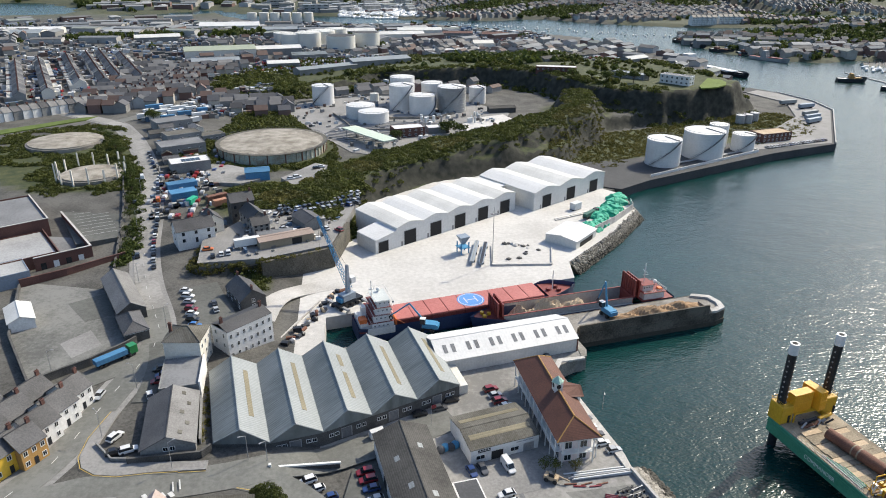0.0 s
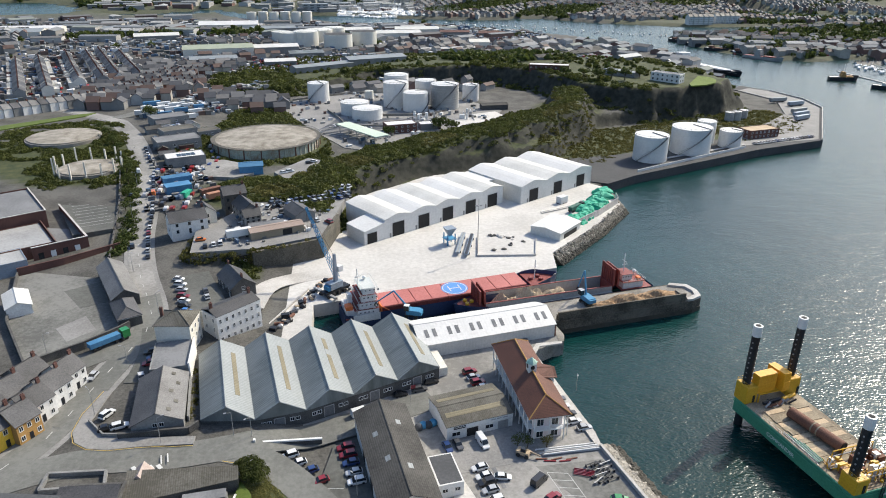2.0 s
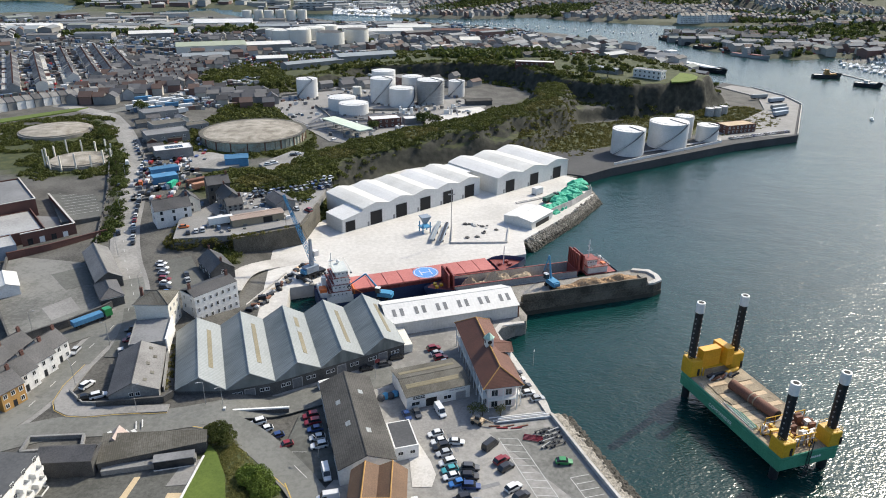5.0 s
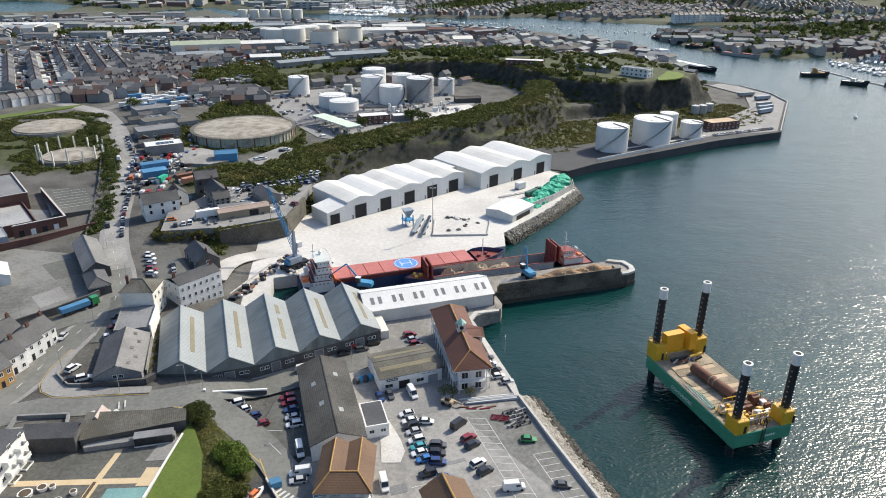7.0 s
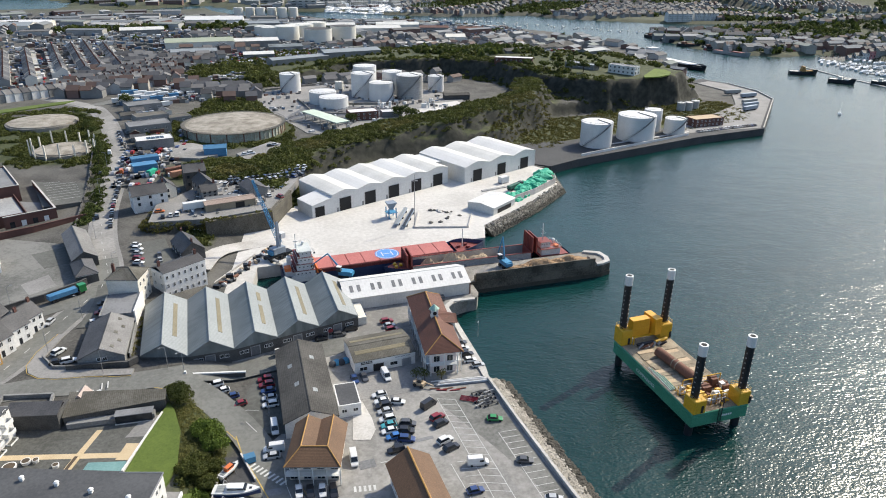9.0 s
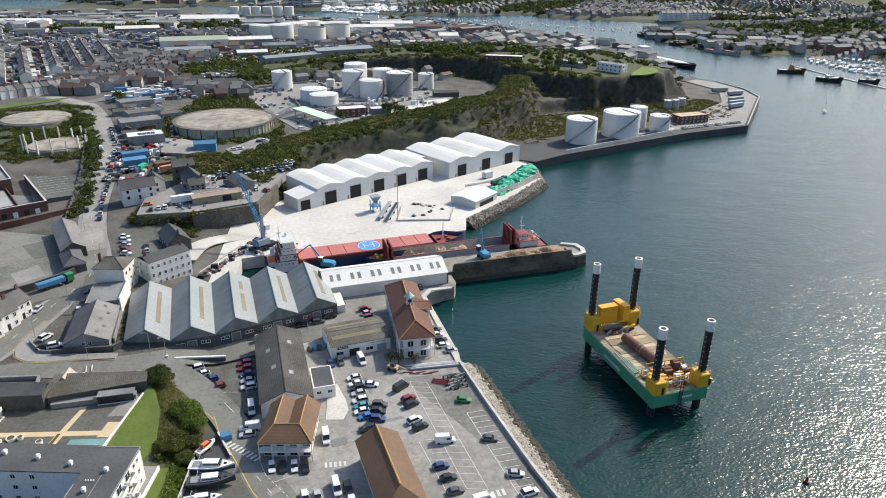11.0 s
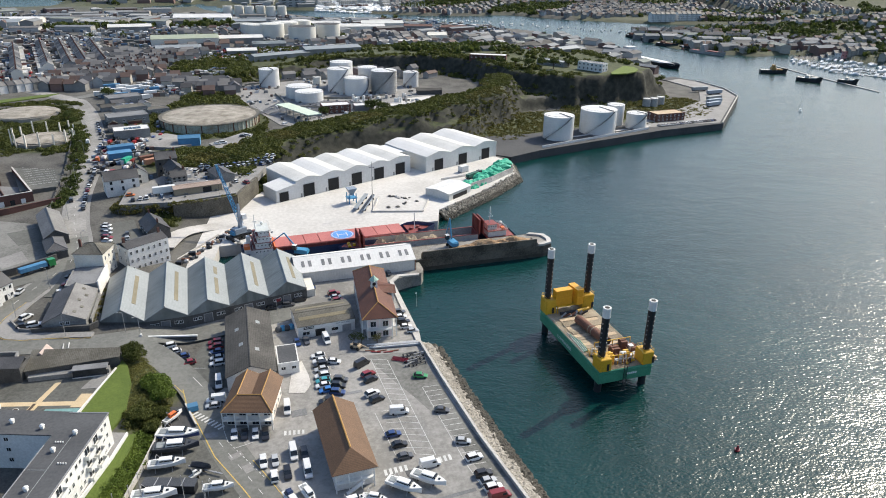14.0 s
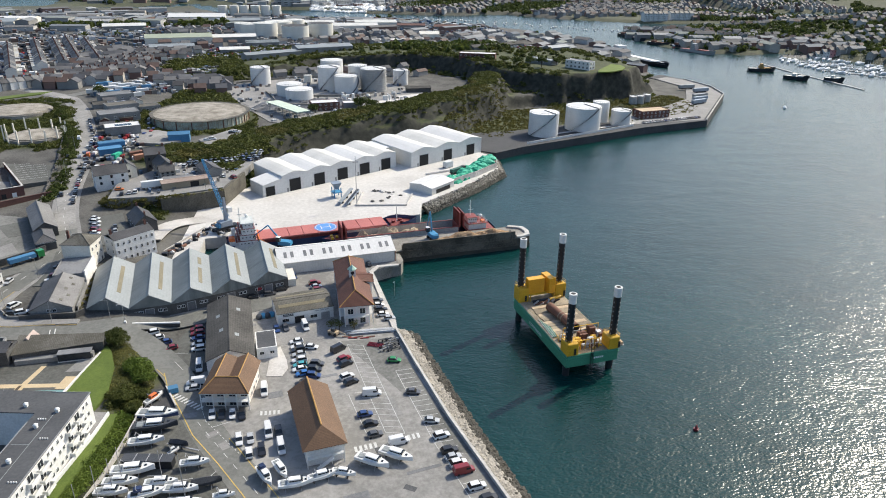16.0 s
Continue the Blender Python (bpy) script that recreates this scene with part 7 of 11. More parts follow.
slab(bm, [(-8.3, 0, 11.6), (8.3, 0, 11.6), (8.3, 4.3, 10.1), (-8.3, 4.3, 10.1)], 0.2)
part("slate_roof", bm, SLATE, wt)
chimney(wt, -7.2, 0, 10.5, 13.2), chimney(wt, 7.0, 0, 10.5, 13.2)
house(-39.6, 223.6, 7.4, -62, 14.5, 9, 4.2, 7.6, DARK_STONE, SLATE, "stone house with steep slate roof", cols=4, chim=2, name="stone_house")
house(-81.2, 225.4, 8.9, -64.3, 31, 8.8, 3.8, 6.6, DARK_STONE, SLATE_PALE, "long dark stone depot with slate roof", 1, 6, "depot_building", 0, far=True)
o = thing("depot_lodge", "hipped dark slate lodge at the depot gate", "building", -72.4, 203.6, 8.9, -64.3)
part("wall", boxed(-7, 7, -3.6, 3.6, -2, 3.2), DARK_STONE, o)
hip_roof(o, 14, 7.2, 3.4, 5.6, SLATE, over=0.3)
for i in range(3):
    window(o, -4 + i * 4, -3.6, 1.7, 0, far=True)
shed(-110.6, 214.5, 8.95, -63, 13, 7.6, 3.4, 5.0, WHITE_WALL, SHEET_CREAM, "small white store in the works yard", "store")
# brick retail building
bb = flat_block(-156, 291.5, 10.5, 31.5, 45, 38, 7.6, BRICK, FELT, "large dark red brick building with grey flat roof", "brick_hall", drop=6, parapet=0.7)
part("plant_box", boxed(-12, 6, -6, 12, 7.7, 9.0), GREY_WALL, bb)
part("coping", boxed(-22.7, 22.7, -19.2, -18.6, 8.3, 8.5), QUAY_PALE, bb)
part("coping", boxed(22.2, 22.8, -18.6, 19.2, 8.3, 8.5), QUAY_PALE, bb)
flat_block(-133.2, 265.6, 10.2, 31.5, 26, 27, 3.9, BRICK, TANK_GREY, "low brick front wing with white roof", "brick_wing", drop=4, parapet=0.4)
cw = thing("service_court", "walled brick service court with white gates", "court", -103.5, 265.0, 10.0, 31.5)
part("wall", boxed(-0.5, 0, 0, 49, -4, 4.6), BRICK, cw)
part("coping", boxed(-0.65, 0.15, 0, 49, 4.6, 4.8), QUAY_PALE, cw)
part("wall", boxed(-20.5, -0.5, 0, 0.5, -4, 4.6), BRICK, cw)
part("coping", boxed(-20.5, -0.65, -0.15, 0.65, 4.6, 4.8), QUAY_PALE, cw)
part("floor", boxed(-12, -0.5, 0.5, 48, 0.6, 0.9), FELT, cw)
part("inner_wall", boxed(-11.6, -11.2, 1.0, 30, 0.9, 5.2), BRICK, cw)
for i in range(4):
    part("gate", boxed(-18.5 + i * 4.4, -16.6 + i * 4.4, -0.08, 0, -0.6, 2.0), FRAME if i % 2 else GLASS, cw)
flat_block(-135, 242.5, 9.6, 31.5, 30, 14, 4.4, surface("blue grey cladding", (0.16, 0.19, 0.23), (0.22, 0.26, 0.31)), TANK_GREY, "low clad hall with white roof", "clad_hall", drop=4)

# houses by the near road
for (x, y, dg, L, W, wl, lb) in ((-86, 141.5, 57, 9, 8, YELLOW_WALL, "yellow painted house with slate roof"), (-82, 144.5, 57, 6.5, 9, TAN_WALL, "house with tan timber side and slate roof"), (-81.5, 151, 60, 8, 8.5, WHITE_WALL, "white rendered terraced house"),
                                 (-79.5, 158, 62, 8, 8.5, WHITE_WALL, "white rendered terraced house"), (-78, 165, 64, 7, 8.5, WHITE_WALL, "white rendered end-of-terrace house with slate roof")):
    house(x, y, 8.8, dg, L, W, 5.6, 8.6, wl, SLATE, lb, cols=3, name="terraced_house", group="terrace by the road")
for (x, y, dg) in ((-92, 149, 60), (-90, 157, 60), (-88, 165, 62), (-100, 150, 60), (-98, 160, 60)):
    house(x, y, 9.0, dg, 8, 9, 5.2, 8.2, GREY_WALL, SLATE, "grey rendered terraced house with dormer", cols=2, name="terraced_house", group="terrace by the road", far=True)
# middle cluster
for (x, y, z, dg, L, W, he, hr, wl, rf, lb) in (
        (-66, 273, 12.6, 25, 15, 9, 5.6, 9.0, WHITE_WALL, SLATE, "white gabled inn with dark roof windows"), (-60, 281, 12.8, 115, 9, 7.5, 5.4, 8.6, CREAM_WALL, SLATE, "cream rendered gabled house with slate roof"),
        (-50, 297, 13.4, 20, 10, 9, 7.6, 10.4, DARK_STONE, SLATE, "dark stone three-storey house"), (-43, 284, 13.4, 115, 14, 8, 5.0, 8.2, GREY_WALL, SLATE, "grey rendered gabled house"),
        (-40, 276, 13.4, 25, 7, 6, 4.0, 6.6, GREY_WALL, SLATE, "small grey gabled extension")):
    house(x, y, z, dg, L, W, he, hr, wl, rf, lb, name="gabled_house", cols=3, far=True)
shed(-28.5, 262.5, 13.3, 21, 22, 6.5, 3.2, 3.9, surface("tan sheet cladding", (0.22, 0.18, 0.12), (0.30, 0.25, 0.18)), surface("faded pink brown sheet", (0.27, 0.2, 0.16), (0.36, 0.28, 0.23), ribs=0.6), "low tan shed with faded sheet roof", "store_shed", doors=((4, -3.26, 0, 4, 2.6),))
shed(-20, 281, 13.3, 118, 13, 9, 3.4, 5.4, GREY_WALL, SLATE, "grey scrapyard workshop with slate roof", "workshop")
shed(-33, 268.5, 13.3, 15, 14, 4, 2.6, 3.2, GREY_WALL, FELT, "low grey lean-to store", "store")
wc = thing("white_trailer", "white box trailer parked in the yard", "trailer", -43, 259.5, 13.3, 20)
part("box", boxed(-5, 5, -1.25, 1.25, 1.0, 3.9), FRAME, wc)
part("frame", boxed(-4.8, 4.8, -0.8, 0.8, 0.6, 1.0), STEEL_DARK, wc)
for px in (-3.5, -2.3, 3):
    for s in (-1, 1):
        bm = B()
        rod(bm, (px, s * 0.9 - 0.15, 0.5), (px, s * 0.9 + 0.15, 0.5), 0.5, 10)
        part("wheel", bm, RUBBER, wc)
shed(-49, 352, 14.0, 8, 12, 9, 3.6, 4.6, CABIN_BLUE, CABIN_BLUE, "bright blue metal store", "store")
flat_block(-86, 369, 14.2, 20, 20, 12, 5.0, GREY_WALL, SHEET_WHITE, "grey workshop with white roof and solar panels", "workshop")
for k in range(4):
    pn = part("solar_panel", boxed(-4 + k * 2.4, -1.8 + k * 2.4, -3, 2, 0.02, 0.12), GLASS)
    pn.matrix_world = pose(-86, 369, 19.35, 0, 0, 20)
    tagged(pn, "dark solar panel on a white roof", "solar panel", "solar panels")
for (x, y, z, dg, L, W, h, mt, lb) in ((-84, 338, 14, 25, 14, 6, 2.8, CABIN_BLUE, "blue stacked site cabin"), (-80, 322, 13.5, 25, 12, 7, 4, CABIN_BLUE, "blue stacked site cabin"), (-75, 316, 13.2, 70, 6, 2.6, 2.6, NET_GREEN, "dented green steel skip container"),
                                       (-64, 318, 13.6, 35, 10, 3, 2.6, RUST, "rusty shipping container in the works yard"), (-60, 312, 13.6, 35, 10, 3, 2.6, surface("terracotta sheet", (0.3, 0.14, 0.08), (0.4, 0.2, 0.12)), "terracotta shipping container in the works yard")):
    c = thing("site_container", lb, "container", x, y, z, dg, group="yard containers")
    bm = boxed(-L / 2, L / 2, -W / 2, W / 2, 0, h)
    for i in range(int(L / 1.0)):
        box(bm, -L / 2 + 0.2 + i, -L / 2 + 0.6 + i, -W / 2 - 0.06, W / 2 + 0.06, 0.2, h - 0.2)
    part("box", bm, mt, c)
    part("lid", boxed(-L / 2 + 0.1, L / 2 - 0.1, -W / 2 + 0.1, W / 2 - 0.1, h, h + 0.08), mt, c)
for (x, y, dg, L, W, h) in ((-112, 450, 30, 22, 14, 5), (-100, 420, 30, 20, 12, 4.5), (-96, 398, 25, 24, 15, 5), (-84, 425, 30, 14, 10, 4)):
    flat_block(x, y, ground_z(x, y) + 0.3, dg, L, W, h, GREY_WALL, FELT if h > 4.6 else ASBESTOS, "grey flat-roofed industrial unit", "industrial_unit", rows=1, cols=4)
for k, (x, y, dg, L, W, h) in enumerate(((-116, 427, 28, 9, 6, 3.4), (-107, 429, 28, 8, 6, 3.0), (-113.5, 440, 28, 8, 7, 3.6), (-106, 400, 25, 9, 6, 3.2), (-91, 395, 24, 8, 7, 3.6), (-96, 442, 30, 10, 6, 3.4), (-97.5, 378, 22, 8, 6, 3.0), (-102, 388, 22, 6, 5, 2.8), (-90, 372, 20, 7, 5, 2.8), (-98, 412, 26, 7, 5, 3.0))):
    shed(x, y, ground_z(x, y) + 0.1, dg + 90 * (k % 2), L, W, h * 0.8, h * 1.25, (GREY_WALL, BRICK, CREAM_WALL)[k % 3], (ASBESTOS_DARK, FELT, SLATE, ASBESTOS)[k % 4], "small roadside workshop with a low gabled roof", "small_workshop")
rnd = random.Random(21)
for i in range(15):
    x, y = -135 + (i % 5) * 8.5 + rnd.uniform(-1, 1), 505 - (i // 5) * 15 + (i % 5) * -3.0
    c = thing("parked_lorry_body", "white or blue box body in the vehicle yard", "lorry body", x, y, ground_z(x, y) + 0.2, 25 + rnd.uniform(-3, 3), group="box bodies")
    L = rnd.choice((7, 9, 12))
    part("box", boxed(-L / 2, L / 2, -1.3, 1.3, 0.9, 3.8), CABIN_BLUE if i % 4 == 0 else FRAME, c)
    part("frame", boxed(-L / 2 + 0.2, L / 2 - 0.2, -0.9, 0.9, 0.2, 0.9), STEEL_DARK, c)

# depot in the quarry
cp = thing("depot_canopy", "long pale green loading canopy on posts", "canopy", 11, 416, 13.4, -57)
part("roof", boxed(-22, 22, -5, 5, 5.6, 6.2), surface("pale green canopy sheet", (0.42, 0.5, 0.4), (0.55, 0.62, 0.52)), cp)
for i in range(5):
    for s in (-4, 4):
        part("post", boxed(-19 + i * 9.5, -18.6 + i * 9.5, s - 0.2, s + 0.2, 0, 5.6), STEEL_GREY, cp)
flat_block(36, 433, 13.4, 12, 20, 11, 5.5, BRICK, SHEET_WHITE, "depot office with pale flat roof", "depot_office", rows=2, cols=5)
flat_block(56, 440, 13.4, 8, 14, 9, 3.5, GREY_WALL, SHEET_WHITE, "low grey depot store with pale roof", "depot_store")
shed(111, 496, 13.4, 5, 20, 7, 3.2, 4.2, DARK_STONE, ASBESTOS_DARK, "dark store at the quarry foot", "store")
rnd = random.Random(5)
for i in range(16):
    bm = B()
    y0 = 470 + i * 3.2
    rod(bm, (-20 + i * 1.2, y0 - 40, 14.0), (20 + i * 3.0, y0 - 60, 14.0), 0.3, 6)
    tagged(part("pipe_run", bm, STEEL_GREY), "grey pipe run between fuel tanks", "pipe", "depot pipes")
for i in range(22):
    x, y = rnd.uniform(48, 92), rnd.uniform(462, 486)
    bm = B()
    if i % 2:
        rod(bm, (0, 0, 0.2), (0, 0, rnd.uniform(2, 4.5)), rnd.uniform(0.5, 1.1), 10)
    else:
        box(bm, -rnd.uniform(1, 2.2), rnd.uniform(1, 2), -1, 1, 0, rnd.uniform(1.5, 3.2))
    ob = part("pump_unit", bm, FRAME if i % 3 else STEEL_GREY)
    ob.matrix_world = pose(x, y, 13.35, 0, 0, rnd.uniform(0, 90))
    tagged(ob, "white and grey pump equipment on the depot floor", "equipment", "depot equipment")
for k, (pts) in enumerate((((-40, 540), (-14, 556), (10, 566), (50, 566)), ((-12, 500), (-4, 474), (2, 448), (26, 446)), ((22, 520), (20, 480), (60, 478), (84, 500)))):
    stone_wall("bund_wall", list(pts), 1.4, QUAY, "grey concrete tank bund wall", z=13.35, t=0.4, step=12)

# plateau buildings
flat_block(176, 580, ground_z(176, 580), -18, 34, 10, 4, BRICK, SHEET_WHITE, "long low building with white roof", "long_hut", rows=1, cols=8)
flat_block(254, 515, ground_z(254, 515), -50, 24, 9, 6.5, WHITE_WALL, FELT, "white two-storey house on the headland", "headland_house", rows=2, cols=6, wsize=(1.6, 1.6), ends=2)
flat_block(228, 545, ground_z(228, 545), -55, 30, 9, 4, GREY_WALL, SHEET_PALE, "long grey roofed headland building", "headland_store", rows=1, cols=5)
flat_area("headland_lawn", "bright mown lawn on the headland", [(262, 490), (276, 493), (288, 502), (295, 514), (296, 526), (289, 533), (274, 512), (265, 499)], 28.75, LAWN_SUN, "lawn", 0.9)
for (x, y, dg, L, W, h) in ((300, 690, 35, 50, 22, 8), (275, 770, 35, 40, 22, 9), (255, 720, 35, 30, 16, 6), (315, 640, 40, 24, 14, 7), (230, 690, 30, 34, 14, 5), (270, 640, 30, 28, 12, 5), (200, 660, 25, 40, 12, 5), (340, 690, 40, 20, 12, 7)):
    shed(x, y, ground_z(x, y), dg, L, W, h * 0.6, h, BRICK if (L > 40 or L == 24) else GREY_WALL, ASBESTOS_DARK if L > 30 else SHEET_PALE, "old dockside shed beyond the headland", "dock_shed")
# big sheds on the far side of town
for (x, y, dg, L, W, h, rf) in ((-130, 760, 12, 70, 34, 9, surface("pale green sheet", (0.25, 0.28, 0.2), (0.33, 0.36, 0.27))), (-80, 790, 12, 60, 24, 8, SHEET_CREAM), (-125, 700, 12, 44, 20, 7, SHEET_PALE), (-62, 700, 10, 30, 20, 6, SHEET_CREAM),
                                (30, 690, 20, 60, 22, 7, SHEET_PALE), (-20, 660, 30, 60, 14, 6, SHEET_PALE), (60, 930, 5, 80, 26, 9, SHEET_CREAM), (100, 980, 0, 60, 22, 10, TANK_CREAM), (-160, 1040, 5, 80, 30, 14, SHEET_WHITE), (-300, 1000, 8, 90, 24, 8, SHEET_PALE),
                                (-410, 930, 5, 90, 40, 9, SHEET_PALE), (-420, 990, 5, 110, 30, 9, SHEET_WHITE), (-40, 760, 12, 36, 20, 7, SHEET_GREY), (150, 960, -5, 40, 18, 7, BRICK), (200, 950, -8, 36, 16, 8, BRICK), (-220, 880, 15, 50, 26, 8, SHEET_CREAM),
                                (-95, 990, 8, 60, 24, 8, SHEET_PALE), (10, 1010, 4, 60, 30, 8, SHEET_CREAM), (120, 790, 10, 70, 8, 5, YARD), (160, 830, 0, 24, 18, 10, CREAM_WALL)):
    shed(x, y, ground_z(x, y), dg, L, W, h * 0.72, h, CREAM_WALL if h > 8 else GREY_WALL, rf, "large pale roofed industrial shed in the distance", "industrial_shed", strips=0)


# ---- terraces ----
def terrace_kind(wall, roof, w=5.6, d=8.5, he=5.6, hr=8.4):
    """One terraced house with its ridge along x; returned as a model to copy."""
    o = part("house", gable_walls(w, d, -4, he, hr), wall)
    bm = B()
    for s in (-1, 1):
        q = [(-w / 2, 0, hr + 0.15), (-w / 2, s * (d / 2 + 0.3), he), (w / 2, s * (d / 2 + 0.3), he), (w / 2, 0, hr + 0.15)]
        slab(bm, q if s < 0 else q[::-1], 0.15)
    part("roof", bm, roof, o)
    bm = boxed(w / 2 - 0.55, w / 2 + 0.55, -0.5, 0.5, hr - 0.6, hr + 1.4)
    part("chimney", bm, BRICK, o)
    part("rear_wing", boxed(-w / 2 + 0.1, -w / 2 + 2.6, d / 2 - 0.1, d / 2 + 4.0, -4, 4.4), wall, o)
    return tagged(o, "rendered terraced house with slate roof", "house", "town terraces")


KINDS = [terrace_kind(a, b) for a, b in ((CREAM_WALL, SLATE), (GREY_WALL, SLATE), (WHITE_WALL, SLATE_PALE), (BRICK, SLATE), (CREAM_WALL, SLATE_PALE))]
rnd = random.Random(77)
STREET = math.degrees(math.atan2(0.923, -0.385))
rows = [((-238, 541), 30, 0), ((-224, 556), 30, 180), ((-212, 590), 28, 0), ((-197, 600), 28, 180), ((-186, 606), 28, 0), ((-171, 612), 24, 180), ((-262, 530), 26, 0), ((-276, 520), 26, 180)]
for (sx, sy), n, flip in rows:
    for i in range(n):
        if rnd.random() < 0.05:
            continue
        x, y = sx - 0.385 * 5.6 * i, sy + 0.923 * 5.6 * i
        k = KINDS[(0, 0, 1, 2, 4, 3)[rnd.randrange(6)]]
        copy_thing(k, pose(x, y, ground_z(x, y) + 0.2, 0, 0, STREET + flip))
for i in range(14):
    x, y = -232 + 4.4 * i, 464 + 3.7 * i + 10
    copy_thing(KINDS[2 if i % 3 else 1], pose(x, y, ground_z(x, y) + 0.2, 0, 0, 48))
for (sx, sy, dx, dy, n) in ((-166, 556, 5.4, 2.0, 9), (-160, 575, 5.4, 2.0, 9), (-165, 600, 5.2, 1.8, 8), (-155, 622, 5.2, 1.4, 8)):
    for i in range(n):
        x, y = sx + dx * i, sy + dy * i
        copy_thing(KINDS[rnd.randrange(5)], pose(x, y, ground_z(x, y) + 0.2, 0, 0, math.degrees(math.atan2(dy, dx))))
for i, k in enumerate(KINDS):
    k.matrix_world = pose(-168 + i * 6, 548 + i * 2.4, ground_z(-168 + i * 6, 548 + i * 2.4) + 0.2, 0, 0, 24)

# ---- white flats and the old works beside them ----
def make_flats():
    o = thing("flats", "white rendered flats with flat grey roof and balconies", "flats", -23.4, 55.4, 9.4, -7.1)
    part("wall", boxed(-4.5, 4.5, -40, 25.7, -3, 8.8), WHITE_WALL, o)
    part("roof", boxed(-4.7, 4.7, -40.2, 25.9, 8.8, 9.05), FELT_DARK, o)
    wing = part("wing_wall", turned(boxed(-44, 0, -4.2, 4.2, -3, 8.8), pose(-4.2, 21.9, 0, 0, 0, -2.2)), WHITE_WALL, o)
    part("wing_roof", turned(boxed(-44.2, 0, -4.4, 4.4, 8.8, 9.06), pose(-4.2, 21.9, 0, 0, 0, -2.2)), FELT_DARK, o)
    mw = pose(-42.9, 40.1, -1.4, 0, 0, -2.9)
    part("west_wing_wall", turned(boxed(-14, 0, -12, 10.3, -3, 8.8), mw), WHITE_WALL, o)
    part("west_wing_roof", turned(boxed(-14.2, 0.2, -12, 10.5, 8.8, 9.06), mw), FELT_DARK, o)
    for i in range(5):
        for k in range(3):
            p = mw @ Vector((0, 8.6 - i * 4.0, 0))
            window(o, p.x, p.y, 1.5 + k * 2.95, 87.2, 1.2, 1.2)
    for j in range(2):
        for k in range(3):
            z = 0.2 + k * 2.95
            bay = part("balcony", turned(boxed(0, 1.5, 5.9 - j * 4.6, 8.9 - j * 4.6, z - 0.1, z + 0.1), mw), WHITE_WALL, o)
            bm = B()
            box(bm, 1.4, 1.5, 5.9 - j * 4.6, 8.9 - j * 4.6, z + 0.1, z + 1.0), box(bm, 0, 1.4, 5.9 - j * 4.6, 6.0 - j * 4.6, z + 0.1, z + 1.0), box(bm, 0, 1.4, 8.8 - j * 4.6, 8.9 - j * 4.6, z + 0.1, z + 1.0)
            part("balcony_front", turned(bm, mw), FRAME, bay)
    bm = B()
    for a in ((-4.75, -4.55, -40, 14), (4.55, 4.75, -40.2, 25.9), (-4.7, 4.7, 25.75, 25.95)):
        box(bm, *a, 9.0, 9.18)
    part("roof_edge", bm, STEEL_GREY, o)
    for i in range(14):
        y = 22.5 - i * 4.2
        for k in range(3):
            z = 1.5 + k * 2.95
            if i % 4 in (1, 2):
                bay = part("balcony", boxed(4.5, 5.7, y - 1.7, y + 1.7, z - 1.35, z - 1.15), WHITE_WALL, o)
                bm = B()
                box(bm, 5.6, 5.7, y - 1.7, y + 1.7, z - 1.15, z - 0.25), box(bm, 4.5, 5.6, y - 1.7, y - 1.6, z - 1.15, z - 0.25), box(bm, 4.5, 5.6, y + 1.6, y + 1.7, z - 1.15, z - 0.25)
                part("balcony_front", bm, FRAME, bay)
                window(o, 4.5, y, z, 90, 2.2, 2.0)
            else:
                window(o, 4.5, y - 0.9, z, 90, 1.0, 1.2)
                window(o, 4.5, y + 0.9, z, 90, 1.0, 1.2)
    for i in range(3):
        for k in range(3):
            window(o, -2.5 + i * 2.2, 25.7, 1.5 + k * 2.95, 180, 0.8, 1.1)
    m = pose(-4.2, 21.9, 0, 0, 0, -2.2)
    for i in range(10):
        for k in range(3):
            for s in (-1, 1):
                p = m @ Vector((-3 - i * 4.2, s * 4.2, 0))
                if s < 0 and i < 2:
                    continue
                window(o, p.x, p.y, 1.5 + k * 2.95, -2.2 if s < 0 else 177.8, 1.2, 1.2)
    for (x, y) in ((-8, 20), (-16, 22), (-24, 23.5), (0.5, 18), (-1.5, 12), (-1, 0), (0, -12), (-32, 25)):
        bm = boxed(x - 0.35, x + 0.35, y - 0.35, y + 0.35, 9.05, 9.9)
        drum(bm, x, y, 9.9, 10.2, 0.6, 0.3, n=10)
        part("roof_vent", bm, FRAME, o)
    for (x, y) in ((1.5, 8), (-2.5, 15), (2.2, -6), (-2, -18)):
        for j in range(4):
            bm = B()
            drum(bm, x + j * 0.55, y, 9.05, 9.4, 0.16, n=8)
            part("roof_pipe", bm, FRAME, o)
    bm = B()
    box(bm, -0.05, 0.05, -40, 18, 9.05, 9.1), box(bm, -4, 0, 6, 6.1, 9.05, 9.1)
    part("felt_seam", bm, SHEET_PALE, o)
    return o


make_flats()
flat_area("flats_path", "pale paved path along the flats", [(-17.5, 84.6), (-13.8, 84.1), (-15, 75), (-19.3, 53.9), (-23.8, 32), (-28, 32), (-22.4, 54), (-17.5, 76)], 9.6, PAVING, "path", 3)
stone_wall("path_kerb", [(-13.8, 84.1), (-15, 75), (-19.3, 53.9), (-23.8, 32)], 0.3, FRAME, "white painted kerb along the flats path", t=0.35, z=9.5, cap=False)
flat_area("garden_strip", "rough grass strip below the flats path", [(-13.5, 84.1), (-11.8, 84.3), (-12.0, 76), (-14.8, 56.5), (-19.4, 32), (-23.5, 32), (-19.0, 53.9), (-14.7, 75)], 8.9, GRASS, "lawn", 3)
